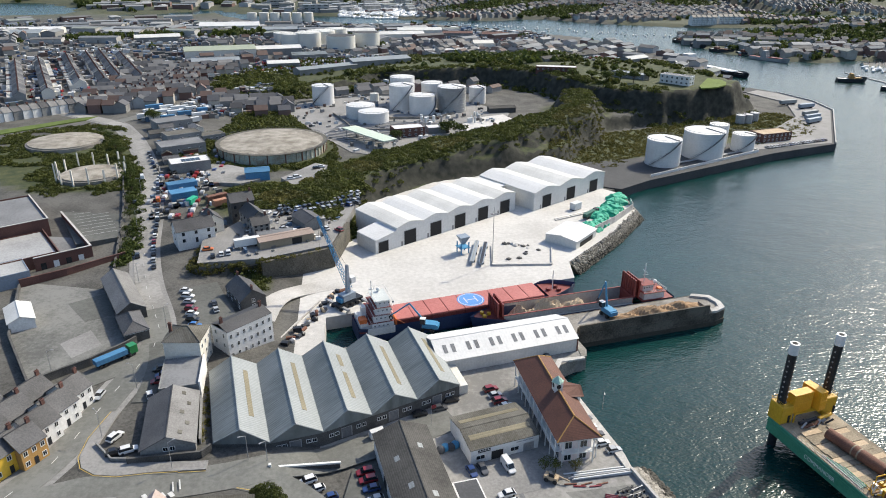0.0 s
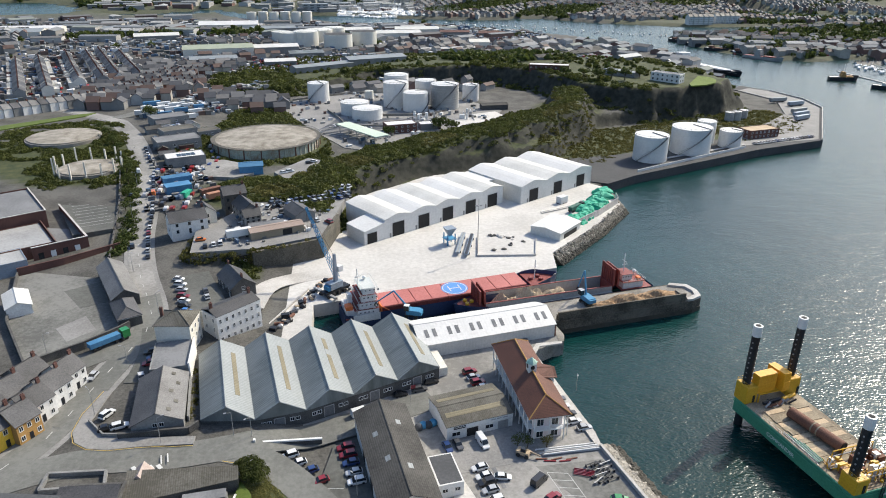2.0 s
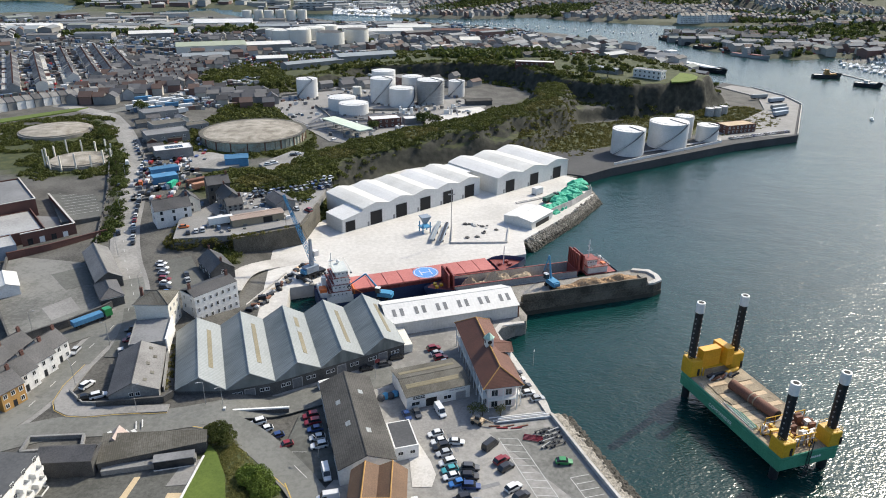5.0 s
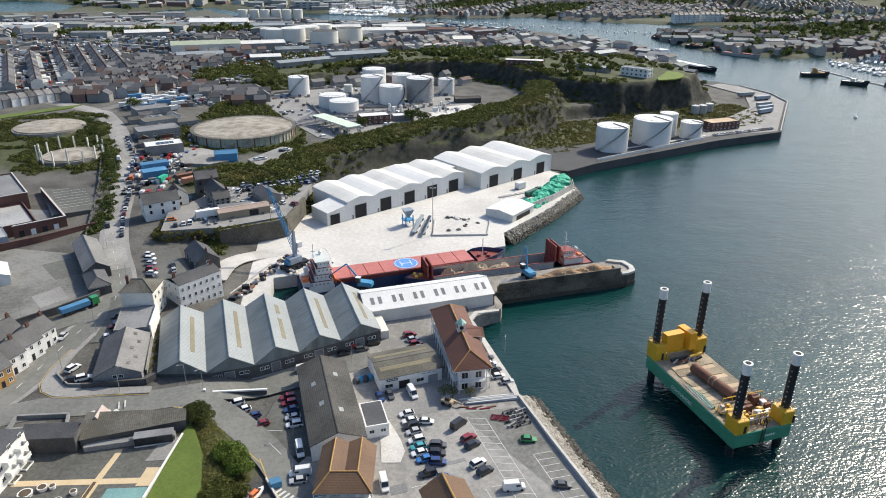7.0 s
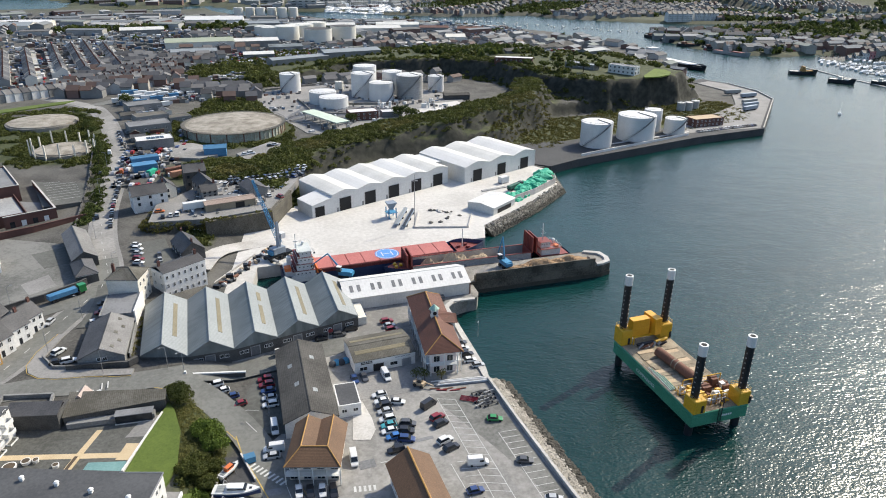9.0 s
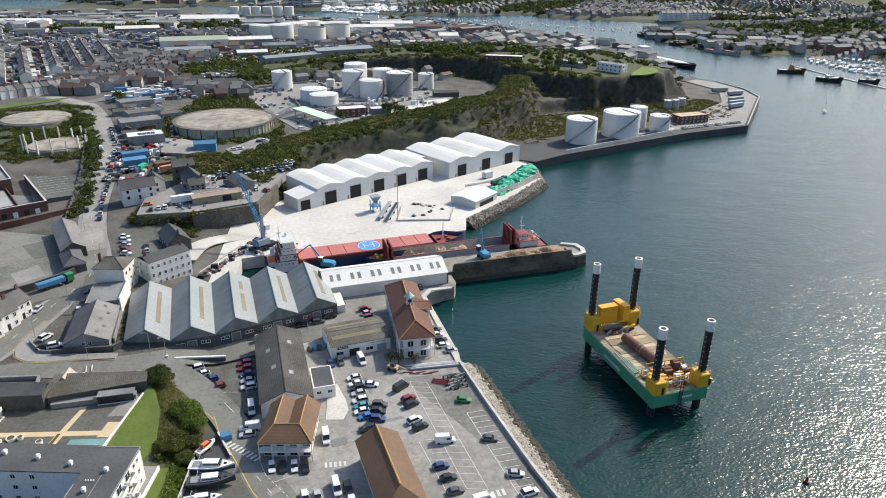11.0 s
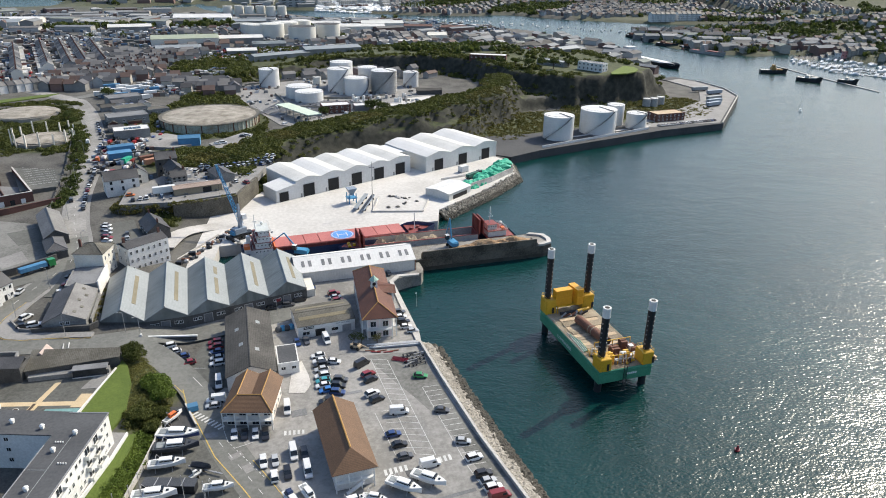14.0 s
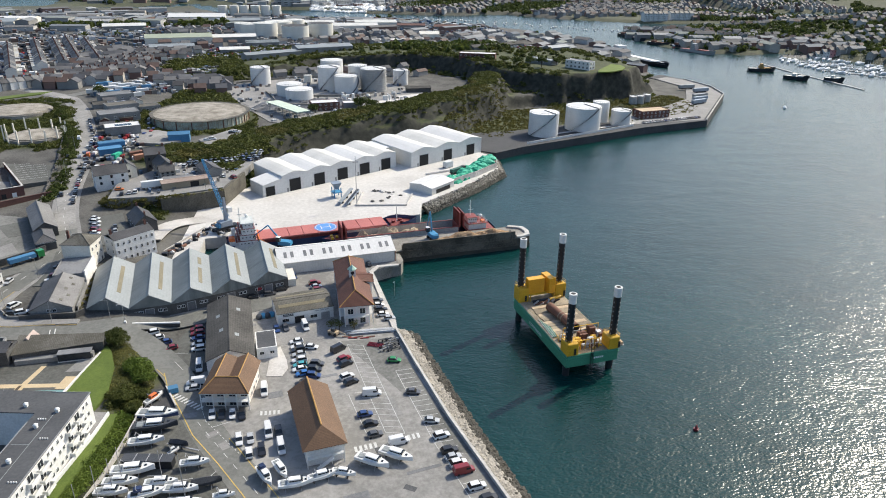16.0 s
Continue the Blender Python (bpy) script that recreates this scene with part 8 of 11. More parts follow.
flat_area("flats_court", "grey tarmac court north of the flats", [(-64, 94), (-30, 91), (-25, 114), (-32, 116), (-48, 111.5), (-66, 110)], 8.75, COURT, "court", 3)
flat_area("court_path", "buff slab path across the court", [(-60, 101), (-29, 98.4), (-28.6, 100.2), (-60, 102.8)], 8.78, PATH_TAN, "path", 0.3)
flat_area("court_path_cross", "buff slab path across the court", [(-42, 100.5), (-40.4, 100.5), (-38.4, 110), (-39.8, 110)], 8.8, PATH_TAN, "path", 0.3)
flat_area("court_path_square", "buff slab square in the court", [(-32, 97.8), (-28.4, 97.4), (-27.4, 103.4), (-31, 103.8)], 8.82, PATH_TAN, "path", 0.3)
flat_area("play_surface", "pale teal play surface", [(-39, 92.4), (-29.4, 91.8), (-29.2, 97), (-38, 97.6)], 8.84, POOL, "court", 0.3)
flat_area("lawn", "bright mown lawn sloping beside the court", [(-28.4, 93), (-25.2, 115), (-24.6, 119.5), (-22.2, 116), (-19.0, 107.5), (-17.0, 95), (-17.6, 89), (-19, 84)], 9.2, GRASS, "lawn", 3)
flat_area("garden_steps", "pale stepped paving by the wall", [(-32, 106), (-27.4, 106), (-25.4, 114.5), (-29.5, 114)], 8.85, PAVING, "steps", 0.3)
for i, (x, y, r) in enumerate(((-55.4, 97.6, 1.6), (-52.4, 99.2, 1.1), (-50.3, 99.4, 0.75), (-45, 97.0, 0.8), (-47.5, 94.5, 1.0))):
    pl = thing("planter", "round white concrete planter on the court", "planter", x, y, 8.7, group="round planters")
    bm = B()
    drum(bm, 0, 0, 0, 0.9, r * 0.85, r, n=20)
    part("bowl", bm, WHITE_WALL, pl)
    bm = B()
    drum(bm, 0, 0, 0.9, 0.93, r * 0.8, n=16)
    part("soil", bm, BARK, pl)
pt = thing("long_planter", "long buff concrete planter", "planter", -41.6, 96.6, 8.75, 80)
part("trough", boxed(-3, 3, -0.6, 0.6, 0, 0.8), PATH_TAN, pt)
part("soil", boxed(-2.8, 2.8, -0.4, 0.4, 0.8, 0.83), BARK, pt)
# old works: long mono-pitch shed and ruin
ow = thing("old_works", "old stone works with long mossy roof", "works", -37, 117, 8.5, 6)
bm = B()
slab(bm, [(-12, -3.4, 3.0), (12.5, -1.0, 3.2), (12.5, 2.2, 4.4), (-12, 6.2, 4.4)], 0.25)
part("roof", bm, ASBESTOS, ow)
bm = B()
prism(bm, [(-11.8, -3.2), (12.3, -0.8), (12.3, 2.0), (-11.8, 6.0)], -2, [2.7, 2.9, 3.9, 3.9])
part("wall", bm, DARK_STONE, ow)
part("lean_to", boxed(-11, 10, -4.6, -2.6, -1, 1.6), GREY_WALL, ow)
ru = thing("roofless_works", "roofless dark stone building", "works", -55, 116.5, 8.5, -3)
part("wall", boxed(-6.8, 6.2, -4.6, -4.0, -2, 4.6), DARK_STONE, ru)
part("wall", boxed(-6.8, 6.2, 2.4, 3.0, -2, 3.6), DARK_STONE, ru)
part("wall", boxed(5.6, 6.2, -4.0, 2.4, -2, 4.4), DARK_STONE, ru)
bm = B()
slab(bm, [(-6.8, -4.7, 4.7), (6.2, -4.7, 4.7), (6.2, -0.4, 6.0), (-6.8, -0.4, 6.0)], 0.2)
part("roof", bm, SLATE, ru)
bm = B()
a = [bm.verts.new(p) for p in ((6.25, 3.2, -1), (10.2, 3.2, -1), (10.2, 3.2, 2.4), (8.2, 3.2, 4.8), (6.25, 3.2, 3.0))]
c = [bm.verts.new((v.co.x, v.co.y + 5.0, v.co.z)) for v in a]
bm.faces.new(a), bm.faces.new(c[::-1])
for j in range(5):
    bm.faces.new((a[j], c[j], c[(j + 1) % 5], a[(j + 1) % 5]))
part("gable_end", bm, surface("pinkish render", (0.32, 0.25, 0.22), (0.42, 0.34, 0.30)), ru)
stone_wall("walled_plot", [(-69, 127), (-56, 126.4), (-55, 121.5), (-69, 121.5), (-69, 127)], 1.2, GREY_WALL, "low rendered wall round an empty plot", z=8.6)
cv = thing("covered_walk", "dark glazed lean-to shelter", "shelter", -28.5, 113.6, 8.6, 6)
part("roof", boxed(-7.5, 1.8, -1.4, 1.4, 2.6, 2.8), FELT, cv)
part("glazing", boxed(-7.3, 1.6, -1.3, -1.2, 0.4, 2.5), GLASS, cv)
part("plinth", boxed(-7.5, 1.8, -1.4, -1.1, 0, 0.4), WHITE_WALL, cv)

# ---- scrub, trees and rocks ----
def leaf_cloud(name, centres, radii, material, label, leaves=46, leaf=0.5, squash=0.75, seed=1, category="scrub", kind="stuff"):
    """Many leafy clumps as one object: each leaf a small bent quad, thrown over lumpy domes."""
    rs = np.random.RandomState(seed)
    c = np.repeat(np.asarray(centres, float), leaves, 0)
    r = np.repeat(np.asarray(radii, float), leaves)
    n = len(c)
    d = rs.normal(size=(n, 3))
    d[:, 2] = np.abs(d[:, 2]) * 0.9 - 0.15
    d /= np.linalg.norm(d, axis=1)[:, None]
    rad = r * (0.62 + 0.45 * rs.rand(n))
    pos = c + d * rad[:, None] * np.array([1, 1, squash])
    size = leaf * r * (0.5 + 0.9 * rs.rand(n)) * 0.5
    nrm = d + 0.55 * rs.normal(size=(n, 3))
    nrm /= np.linalg.norm(nrm, axis=1)[:, None]
    u = np.cross(nrm, rs.normal(size=(n, 3)))
    u /= np.linalg.norm(u, axis=1)[:, None]
    w = np.cross(nrm, u)
    u, w = u * size[:, None], w * size[:, None] * 0.75
    k = nrm * size[:, None] * 0.3
    v = np.stack([pos - u - w * 0.5 - k, pos - w * 0.9, pos + u - w * 0.3 - k, pos + u * 0.6 + w - k, pos - u * 0.7 + w * 0.8 - k], 1).reshape(-1, 3)
    f = np.arange(n * 5).reshape(-1, 5)
    me = bpy.data.meshes.new(name)
    me.from_pydata(v.tolist(), [], f.tolist())
    me.materials.append(material)
    return tagged(new(name, me), label, category, kind=kind)


def sprinkle(n, x0, x1, y0, y1, keep, seed, r0=1.2, r1=3.0):
    rs = np.random.RandomState(seed)
    x, y = rs.uniform(x0, x1, n), rs.uniform(y0, y1, n)
    ok = keep(x, y)
    x, y = x[ok], y[ok]
    z = np.array([ground_z(a, b) for a, b in zip(x, y)])
    r = rs.uniform(r0, r1, len(x)) * (0.75 + 0.5 * rs.rand(len(x)))
    return np.stack([x, y, z + 0.1 * r], -1), r


def near_ridge(x, y, w):
    d = np.full(x.shape, 1e9)
    for (ax, ay, _), (bx, by, _) in zip(RIDGE, RIDGE[1:]):
        t = np.clip(((x - ax) * (bx - ax) + (y - ay) * (by - ay)) / ((bx - ax) ** 2 + (by - ay) ** 2), 0, 1)
        d = np.minimum(d, np.hypot(x - ax - t * (bx - ax), y - ay - t * (by - ay)))
    return d < w


SHED_BLOCK = [(-12, 262), (8, 262), (136, 340), (118, 380), (84, 372), (60, 350), (-12, 296)]
DEPOT = [(-50, 520), (-30, 556), (0, 575), (50, 575), (96, 530), (116, 490), (98, 450), (60, 425), (20, 384), (0, 396), (-20, 440)]


UPPER_YARD = [(-36.4, 343), (-29, 330), (-13, 350), (-10, 361), (-20, 368)]
WORKS_YARD = [(-80, 378), (-66, 374), (-50, 362), (-40, 346), (-56, 336), (-72, 344)]


def steepness(x, y):
    e = 3.0
    return np.array([math.hypot(ground_z(a + e, b) - ground_z(a - e, b), ground_z(a, b + e) - ground_z(a, b - e)) / (2 * e) for a, b in zip(x, y)])


def clear(x, y):
    return (inside(x, y, SHED_BLOCK) < 1) & (inside(x, y, DEPOT) < -1.5) & (inside(x, y, UPPER_YARD) < 0.5) & (inside(x, y, WORKS_YARD) < 0.5) & (np.hypot(x + 46.2, y - 407.6) > 36) & (np.hypot(x - 185, y - 380) > 13)


c, r = sprinkle(15000, -75, 190, 300, 520, lambda x, y: near_ridge(x, y, 18.5) & clear(x, y), 3, 0.8, 2.4)
steep = steepness(c[:, 0], c[:, 1])
keep = (steep < 0.62) | (c[:, 0] < 5) | (np.random.RandomState(31).rand(len(r)) < 0.22)
c, r = c[keep], r[keep]
dry = roughness(c[:, 0], c[:, 1], 9) > 0.22
leaf_cloud("ridge_scrub", c[~dry], r[~dry], LEAF, "dense green scrub over the rock ridge", 60, 0.4, 0.6)
leaf_cloud("ridge_bramble", c[dry], r[dry] * 0.8, LEAF_DRY, "dry bramble patches over the rock ridge", 60, 0.4, 0.6, seed=33)
c, r = sprinkle(9500, -130, 330, 450, 770, lambda x, y: (inside(x, y, HEIGHTS) > -9) & (inside(x, y, HEIGHTS) < 26) & (inside(x, y, DEPOT) < -1) & (inside(x, y, [(240, 486), (312, 500), (314, 556), (240, 548)]) < 0), 4, 1.0, 3.2)
steep = steepness(c[:, 0], c[:, 1])
keep = (steep < 0.7) | (np.random.RandomState(32).rand(len(r)) < 0.35)
c, r = c[keep], r[keep]
leaf_cloud("plateau_scrub", c, r, LEAF, "green scrub along the old quarry rim", 44, 0.46, 0.65, seed=5)
c, r = sprinkle(9000, 105, 350, 370, 520, lambda x, y: (inside(x, y, GREENS[2]) > 1) & clear(x, y) & (inside(x, y, [(150, 355), (280, 425), (320, 470), (250, 430), (170, 395)]) < 0), 6, 0.5, 1.6)
leaf_cloud("foreshore_scrub", c, r, LEAF_DRY, "rough dry scrub at the cliff foot", 30, 0.5, seed=6)
c, r = sprinkle(2600, -110, 0, 355, 460, lambda x, y: (inside(x, y, GREENS[3]) > 0) & clear(x, y) & (np.hypot(x + 46.2, y - 407.6) > 35.5), 7, 0.9, 2.4)
c2, r2 = sprinkle(3800, -92, 5, 396, 642, lambda x, y: (inside(x, y, SLOPE) > 0.5) & (inside(x, y, DEPOT) < -2) & (np.hypot(x + 46.2, y - 407.6) > 35.5), 17, 1.3, 3.4)
leaf_cloud("slope_wood", c2, r2, LEAF, "dense green wood on the quarry slope", 60, 0.4, 0.8, seed=17)
leaf_cloud("gasholder_scrub", c, r, LEAF, "green scrub round the gasholder", 60, 0.4, seed=7)
c, r = sprinkle(5600, -225, -95, 315, 465, lambda x, y: (np.hypot(x + 165, y - 418) > 21.5) & (np.hypot(x + 133, y - 360.5) > 17.5) & ((np.hypot(x + 165, y - 418) < 42) | (np.hypot(x + 133, y - 360.5) < 31)) & (x < -116 + (380 - y) * 0.35) & (roughness(x, y, 7) > -0.35), 8, 0.7, 2.1)
leaf_cloud("sunken_scrub", c, r, LEAF, "overgrown scrub round the sunken gasholders", 60, 0.4, seed=8)
c, r = sprinkle(1100, -26, 10, 276, 340, lambda x, y: inside(x, y, GREENS[7]) > 0, 9, 0.9, 2.3)
leaf_cloud("bank_scrub", c, r, LEAF, "green scrub on the bank beside the sheds", 42, 0.5, seed=9)
c, r = sprinkle(1500, -130, -80, 250, 380, lambda x, y: inside(x, y, GREENS[4]) > 0, 10, 1.0, 2.6)
leaf_cloud("roadside_scrub", c, r, LEAF_DARK, "dark hedge and scrub beside the road", 70, 0.36, seed=10)
c, r = sprinkle(2600, -22, -6, 34, 90, lambda x, y: (inside(x, y, [(-12.2, 86), (-8.0, 87), (-8.6, 77), (-10.0, 66), (-11.6, 56), (-15.4, 34), (-19.2, 34), (-14.6, 56.5), (-12, 76)]) > 0.1), 11, 0.5, 1.2)
c[:, 2] += 0.9
leaf_cloud("slope_hedge", c, r, LEAF_BRIGHT, "rough green hedge on the slope above the boat yard", 70, 0.28, 0.9, seed=11)
SLOPE_EDGE = [(-25.3, 121.5), (-21, 126), (-16, 118), (-11, 110.5), (-7.5, 104), (-7.6, 90), (-9, 86.5), (-14.5, 86.8), (-17.2, 93), (-18.6, 107)]
c, r = sprinkle(3400, -27, -5, 84, 128, lambda x, y: (inside(x, y, SLOPE_EDGE) > 0.1), 12, 0.35, 0.8)
leaf_cloud("slope_bramble", c, r, LEAF_STRAW, "dry brown bramble and long grass beside the lawn", 46, 0.26, 0.8, seed=12)
c, r = sprinkle(420, -20, -6, 85, 100, lambda x, y: (inside(x, y, [(-15.5, 88), (-17, 96), (-12, 100), (-7.8, 98), (-7.8, 88)]) > 0.3), 19, 0.7, 1.5)
leaf_cloud("slope_thicket", c, r, LEAF, "tangled brown green thicket above the boat yard", 80, 0.3, 0.9, seed=19)
c, r = sprinkle(160, -50, -30, 228, 248, lambda x, y: inside(x, y, GREENS[8]) > 0, 13, 0.7, 1.8)
leaf_cloud("corner_scrub", c, r, LEAF, "scrub at the foot of the retaining wall", 50, 0.45, seed=13)


rs = np.random.RandomState(14)
n = 60
f = rs.rand(n)
c = np.stack([-38 + 30 * f + rs.uniform(-1.5, 1.5, n), 244 + 11.5 * f + rs.uniform(-1.2, 1.2, n), np.where(rs.rand(n) < 0.6, 13.2, rs.uniform(6, 12, n))], -1)
c = c[(f < 0.35) | (rs.rand(n) < 0.4)]
g = rs.rand(70)
e = np.stack([np.where(g < 0.7, -61 + 36 * g, -62.5 + rs.uniform(-1, 1, 70)), np.where(g < 0.7, 245 + 1.5 * g, 246 + 22 * (g - 0.7) / 0.3) + rs.uniform(-1.6, 0.4, 70), rs.uniform(8.6, 13.0, 70)], -1)
c = np.concatenate([c, e])
leaf_cloud("wall_scrub", c, rs.uniform(0.7, 1.7, len(c)), LEAF_DRY, "ivy and scrub hanging on the retaining wall", 70, 0.35, seed=14)
c, r = sprinkle(150, -45, -36, 145, 172, lambda x, y: (np.abs(x + 41.4 + (y - 145) * 0.07) < 1.5), 18, 0.4, 0.9)
leaf_cloud("passage_weeds", c, r, LEAF_DRY, "weeds grown along the shed passage", 40, 0.45, seed=18)
sb = thing("sign_board", "dark board with a pale sign by the dock ramp", "sign", -41, 245.2, 5.5, 16)
part("board", boxed(-5.5, 5.5, -0.3, 0, 0, 6.0), STEEL_DARK, sb)
part("sign_panel", boxed(-0.5, 3.4, -0.36, -0.3, 3.2, 4.4), FRAME, sb)


def tree(x, y, z, h, r, material, label, seed, leaves=900, group="", name="tree"):
    o = thing(name, label, "tree", x, y, z, group=group)
    rnd = random.Random(seed)
    bm = B()
    rod(bm, (0, 0, -0.5), (0.1, 0, h * 0.55), 0.045 * h, 8, 0.02 * h)
    tips = []
    for i in range(6):
        a = i * 1.05 + rnd.uniform(-0.3, 0.3)
        b = Vector((0.05, 0, h * rnd.uniform(0.25, 0.5)))
        e = Vector((math.cos(a) * r * 0.6, math.sin(a) * r * 0.6, h * rnd.uniform(0.5, 0.85)))
        rod(bm, b, e, 0.016 * h, 5, 0.006 * h)
        tips.append(e)
    part("trunk", bm, BARK, o)
    cs, rr = [], []
    for e in tips + [Vector((0, 0, h * 0.8)), Vector((r * 0.2, -r * 0.2, h * 0.62)), Vector((-r * 0.3, r * 0.1, h * 0.68))]:
        cs.append((e.x, e.y, e.z - 0.1 * r)), rr.append(r * rnd.uniform(0.38, 0.6))
    k = leaf_cloud("crown", cs, rr, material, "", leaves // len(cs), 0.3 if leaves < 1500 else 0.19, 0.85, seed)
    for key in ("kind", "category", "label"):
        if key in k:
            del k[key]
    k.parent = o
    return o


for i, (x, y, h, r) in enumerate(((-21.6, 121.0, 4.8, 3.4), (-24.4, 124.0, 3.2, 2.0), (-12.4, 106.6, 4.6, 3.8), (-9.8, 103.4, 4.4, 3.6), (-8.6, 95, 3.6, 2.4), (-12.4, 91.4, 3.8, 3.0), (-9.4, 88.6, 3.4, 2.6))):
    tree(x, y, ground_z(x, y), h, r, LEAF_BRIGHT if i in (2, 3) else LEAF, "dense round green bush on the slope" if i in (2, 3) else "bushy tree beside the lawn", 40 + i, 5200, "trees by the lawn")
for i, (x, y, h, r) in enumerate(((-98.6, 300, 5, 2.6), (-102.4, 316, 5.5, 2.8), (-106.4, 334, 6, 3.0), (-111.6, 351, 6, 3.0), (-119, 369, 6.5, 3.4), (-125.5, 386, 6.5, 3.6), (-132.5, 402, 6, 3.4), (-95.6, 284, 4.5, 2.2), (-141, 420, 6, 3.4), (-150, 436, 5, 3), (-128, 470, 8, 5.5))):
    tree(x, y, ground_z(x, y), h, r, LEAF_DARK, "dark roadside tree in full leaf", 60 + i, 1501, "roadside trees")
for i, (x, y, h, r) in enumerate(((190, 530, 9, 5), (200, 524, 10, 5.5), (213, 528, 9, 5), (221, 520, 10, 5), (268, 536, 6, 4), (180, 545, 8, 5), (238, 532, 7, 4), (340, 575, 7, 4), (352, 588, 6, 4), (62, 436, 8, 6), (70, 432, 7, 5), (28, 424, 6, 4))):
    tree(x, y, ground_z(x, y), h, r, LEAF_DARK, "dark spreading tree on the headland", 80 + i, 900, "headland trees")
for i, (x, y) in enumerate(((50.5, 127.2), (43.2, 128.6), (45.6, 127.6))):
    tree(x, y, 5.0, 3.8, 1.7, LEAF if i else LEAF_DRY, "small ornamental tree before the office", 95 + i, 500, "ornamental trees")


def stones(seed, n=4):
    out = []
    rnd = random.Random(seed)
    for i in range(n):
        bm = B()
        bmesh.ops.create_icosphere(bm, subdivisions=1, radius=0.75)
        for v in bm.verts:
            v.co = Vector((v.co.x * rnd.uniform(0.8, 1.25), v.co.y * rnd.uniform(0.7, 1.1), v.co.z * rnd.uniform(0.6, 0.95)))
        out.append(bm)
    return out


def revetment(name, label, top, toe, zt, seed, singles, total, dark_from=0.56):
    """A slope of armour stones between two lines."""
    o = thing(name, label, "rock armour", top[0][0], top[0][1], 0, kind="structure")
    org = Vector((top[0][0], top[0][1], 0))
    bm = B()
    for (a, b), (c2, d) in zip(zip(top, top[1:]), zip(toe, toe[1:])):
        slab(bm, [Vector((*a, zt - 1.4)) - org, Vector((*c2, -2.6)) - org, Vector((*d, -2.6)) - org, Vector((*b, zt - 1.4)) - org][::-1], 1.5)
    part("bank", bm, ROCK_DARK, o)
    rnd = random.Random(seed)
    shapes = [part("stone", s, ROCK, o) for s in stones(seed)]
    wet = [s.data.copy() for s in shapes]
    for w in wet:
        w.materials.clear()
        w.materials.append(ROCK_DARK)
    heaps = {ROCK: ([], []), ROCK_DARK: ([], [])}
    segs = len(top) - 1
    for i in range(total):
        k = rnd.randrange(segs)
        f, g = rnd.random(), rnd.random() ** 0.9
        a = Vector((*top[k], zt)).lerp(Vector((*top[k + 1], zt)), f)
        b = Vector((*toe[k], -0.5)).lerp(Vector((*toe[k + 1], -0.5)), f)
        p = a.lerp(b, g) - org + Vector((0, 0, 0.15))
        m = Matrix.Translation(p) @ Euler((rnd.uniform(-0.6, 0.6), rnd.uniform(-0.6, 0.6), rnd.uniform(0, 6.28))).to_matrix().to_4x4() @ Matrix.Scale(rnd.uniform(0.6, 1.35), 4)
        j = rnd.randrange(4)
        if i < 4:
            shapes[i].matrix_local = m
        elif i < singles:
            q = new("stone", wet[j] if g > dark_from else shapes[j].data)
            q.parent, q.matrix_local = o, m
        else:
            verts, faces = heaps[ROCK_DARK if g > dark_from + rnd.uniform(-0.12, 0.12) else ROCK]
            off = len(verts)
            verts += [tuple(m @ v.co) for v in shapes[j].data.vertices]
            faces += [tuple(off + t for t in pl.vertices) for pl in shapes[j].data.polygons]
    for mat, (verts, faces) in heaps.items():
        me = bpy.data.meshes.new("small_stone")
        me.from_pydata(verts, [], faces)
        me.materials.append(mat)
        q = new("small_stone", me)
        q.parent = o
        q["kind"] = "stuff"
    return o


revetment("rock_slope", "pale limestone armour below the car park", [(64.2, 126), (68.8, 105), (75.2, 77), (84.1, 46), (98, -4)], [(71.9, 131.4), (78.4, 100.3), (84.2, 75.6), (91, 50), (106, 0)], 4.7, 5, 260, 3400)
revetment("yard_rocks", "pale rock armour round the dock yard", [(86.2, 247), (117, 278), (137.5, 304), (139, 331)], [(91, 245.5), (121.5, 277.5), (142.5, 303.5), (145, 334)], 4.8, 9, 40, 1700)

# ---- vehicles ----
def paint(name, c, rough=0.3):
    m = surface(name, lit(c, 0.85), c, 0.8, rough)
    m.node_tree.nodes["Principled BSDF"].inputs["Coat Weight"].default_value = 0.5
    return m


CAR_PAINTS = {"white": paint("white car paint", (0.66, 0.66, 0.65)), "silver": paint("silver car paint", (0.42, 0.43, 0.44)), "black": paint("black car paint", (0.012, 0.012, 0.014)), "grey": paint("dark grey car paint", (0.07, 0.072, 0.078)),
              "blue": paint("blue car paint", (0.02, 0.05, 0.16)), "bright blue": paint("bright blue car paint", (0.04, 0.16, 0.42)), "red": paint("red car paint", (0.21, 0.012, 0.018)), "teal": paint("teal car paint", (0.05, 0.3, 0.33)),
              "green": paint("green car paint", (0.02, 0.22, 0.06)), "orange": paint("orange van paint", (0.6, 0.14, 0.02))}
CAR_MODELS = {}


def loft(bm, rows):
    vs = [[bm.verts.new(p) for p in row] for row in rows]
    for a, b in zip(vs, vs[1:]):
        for j in range(len(a) - 1):
            bm.faces.new((a[j], a[j + 1], b[j + 1], b[j]))
    bm.faces.new(vs[0][::-1]), bm.faces.new(vs[-1])
    bmesh.ops.recalc_face_normals(bm, faces=bm.faces)


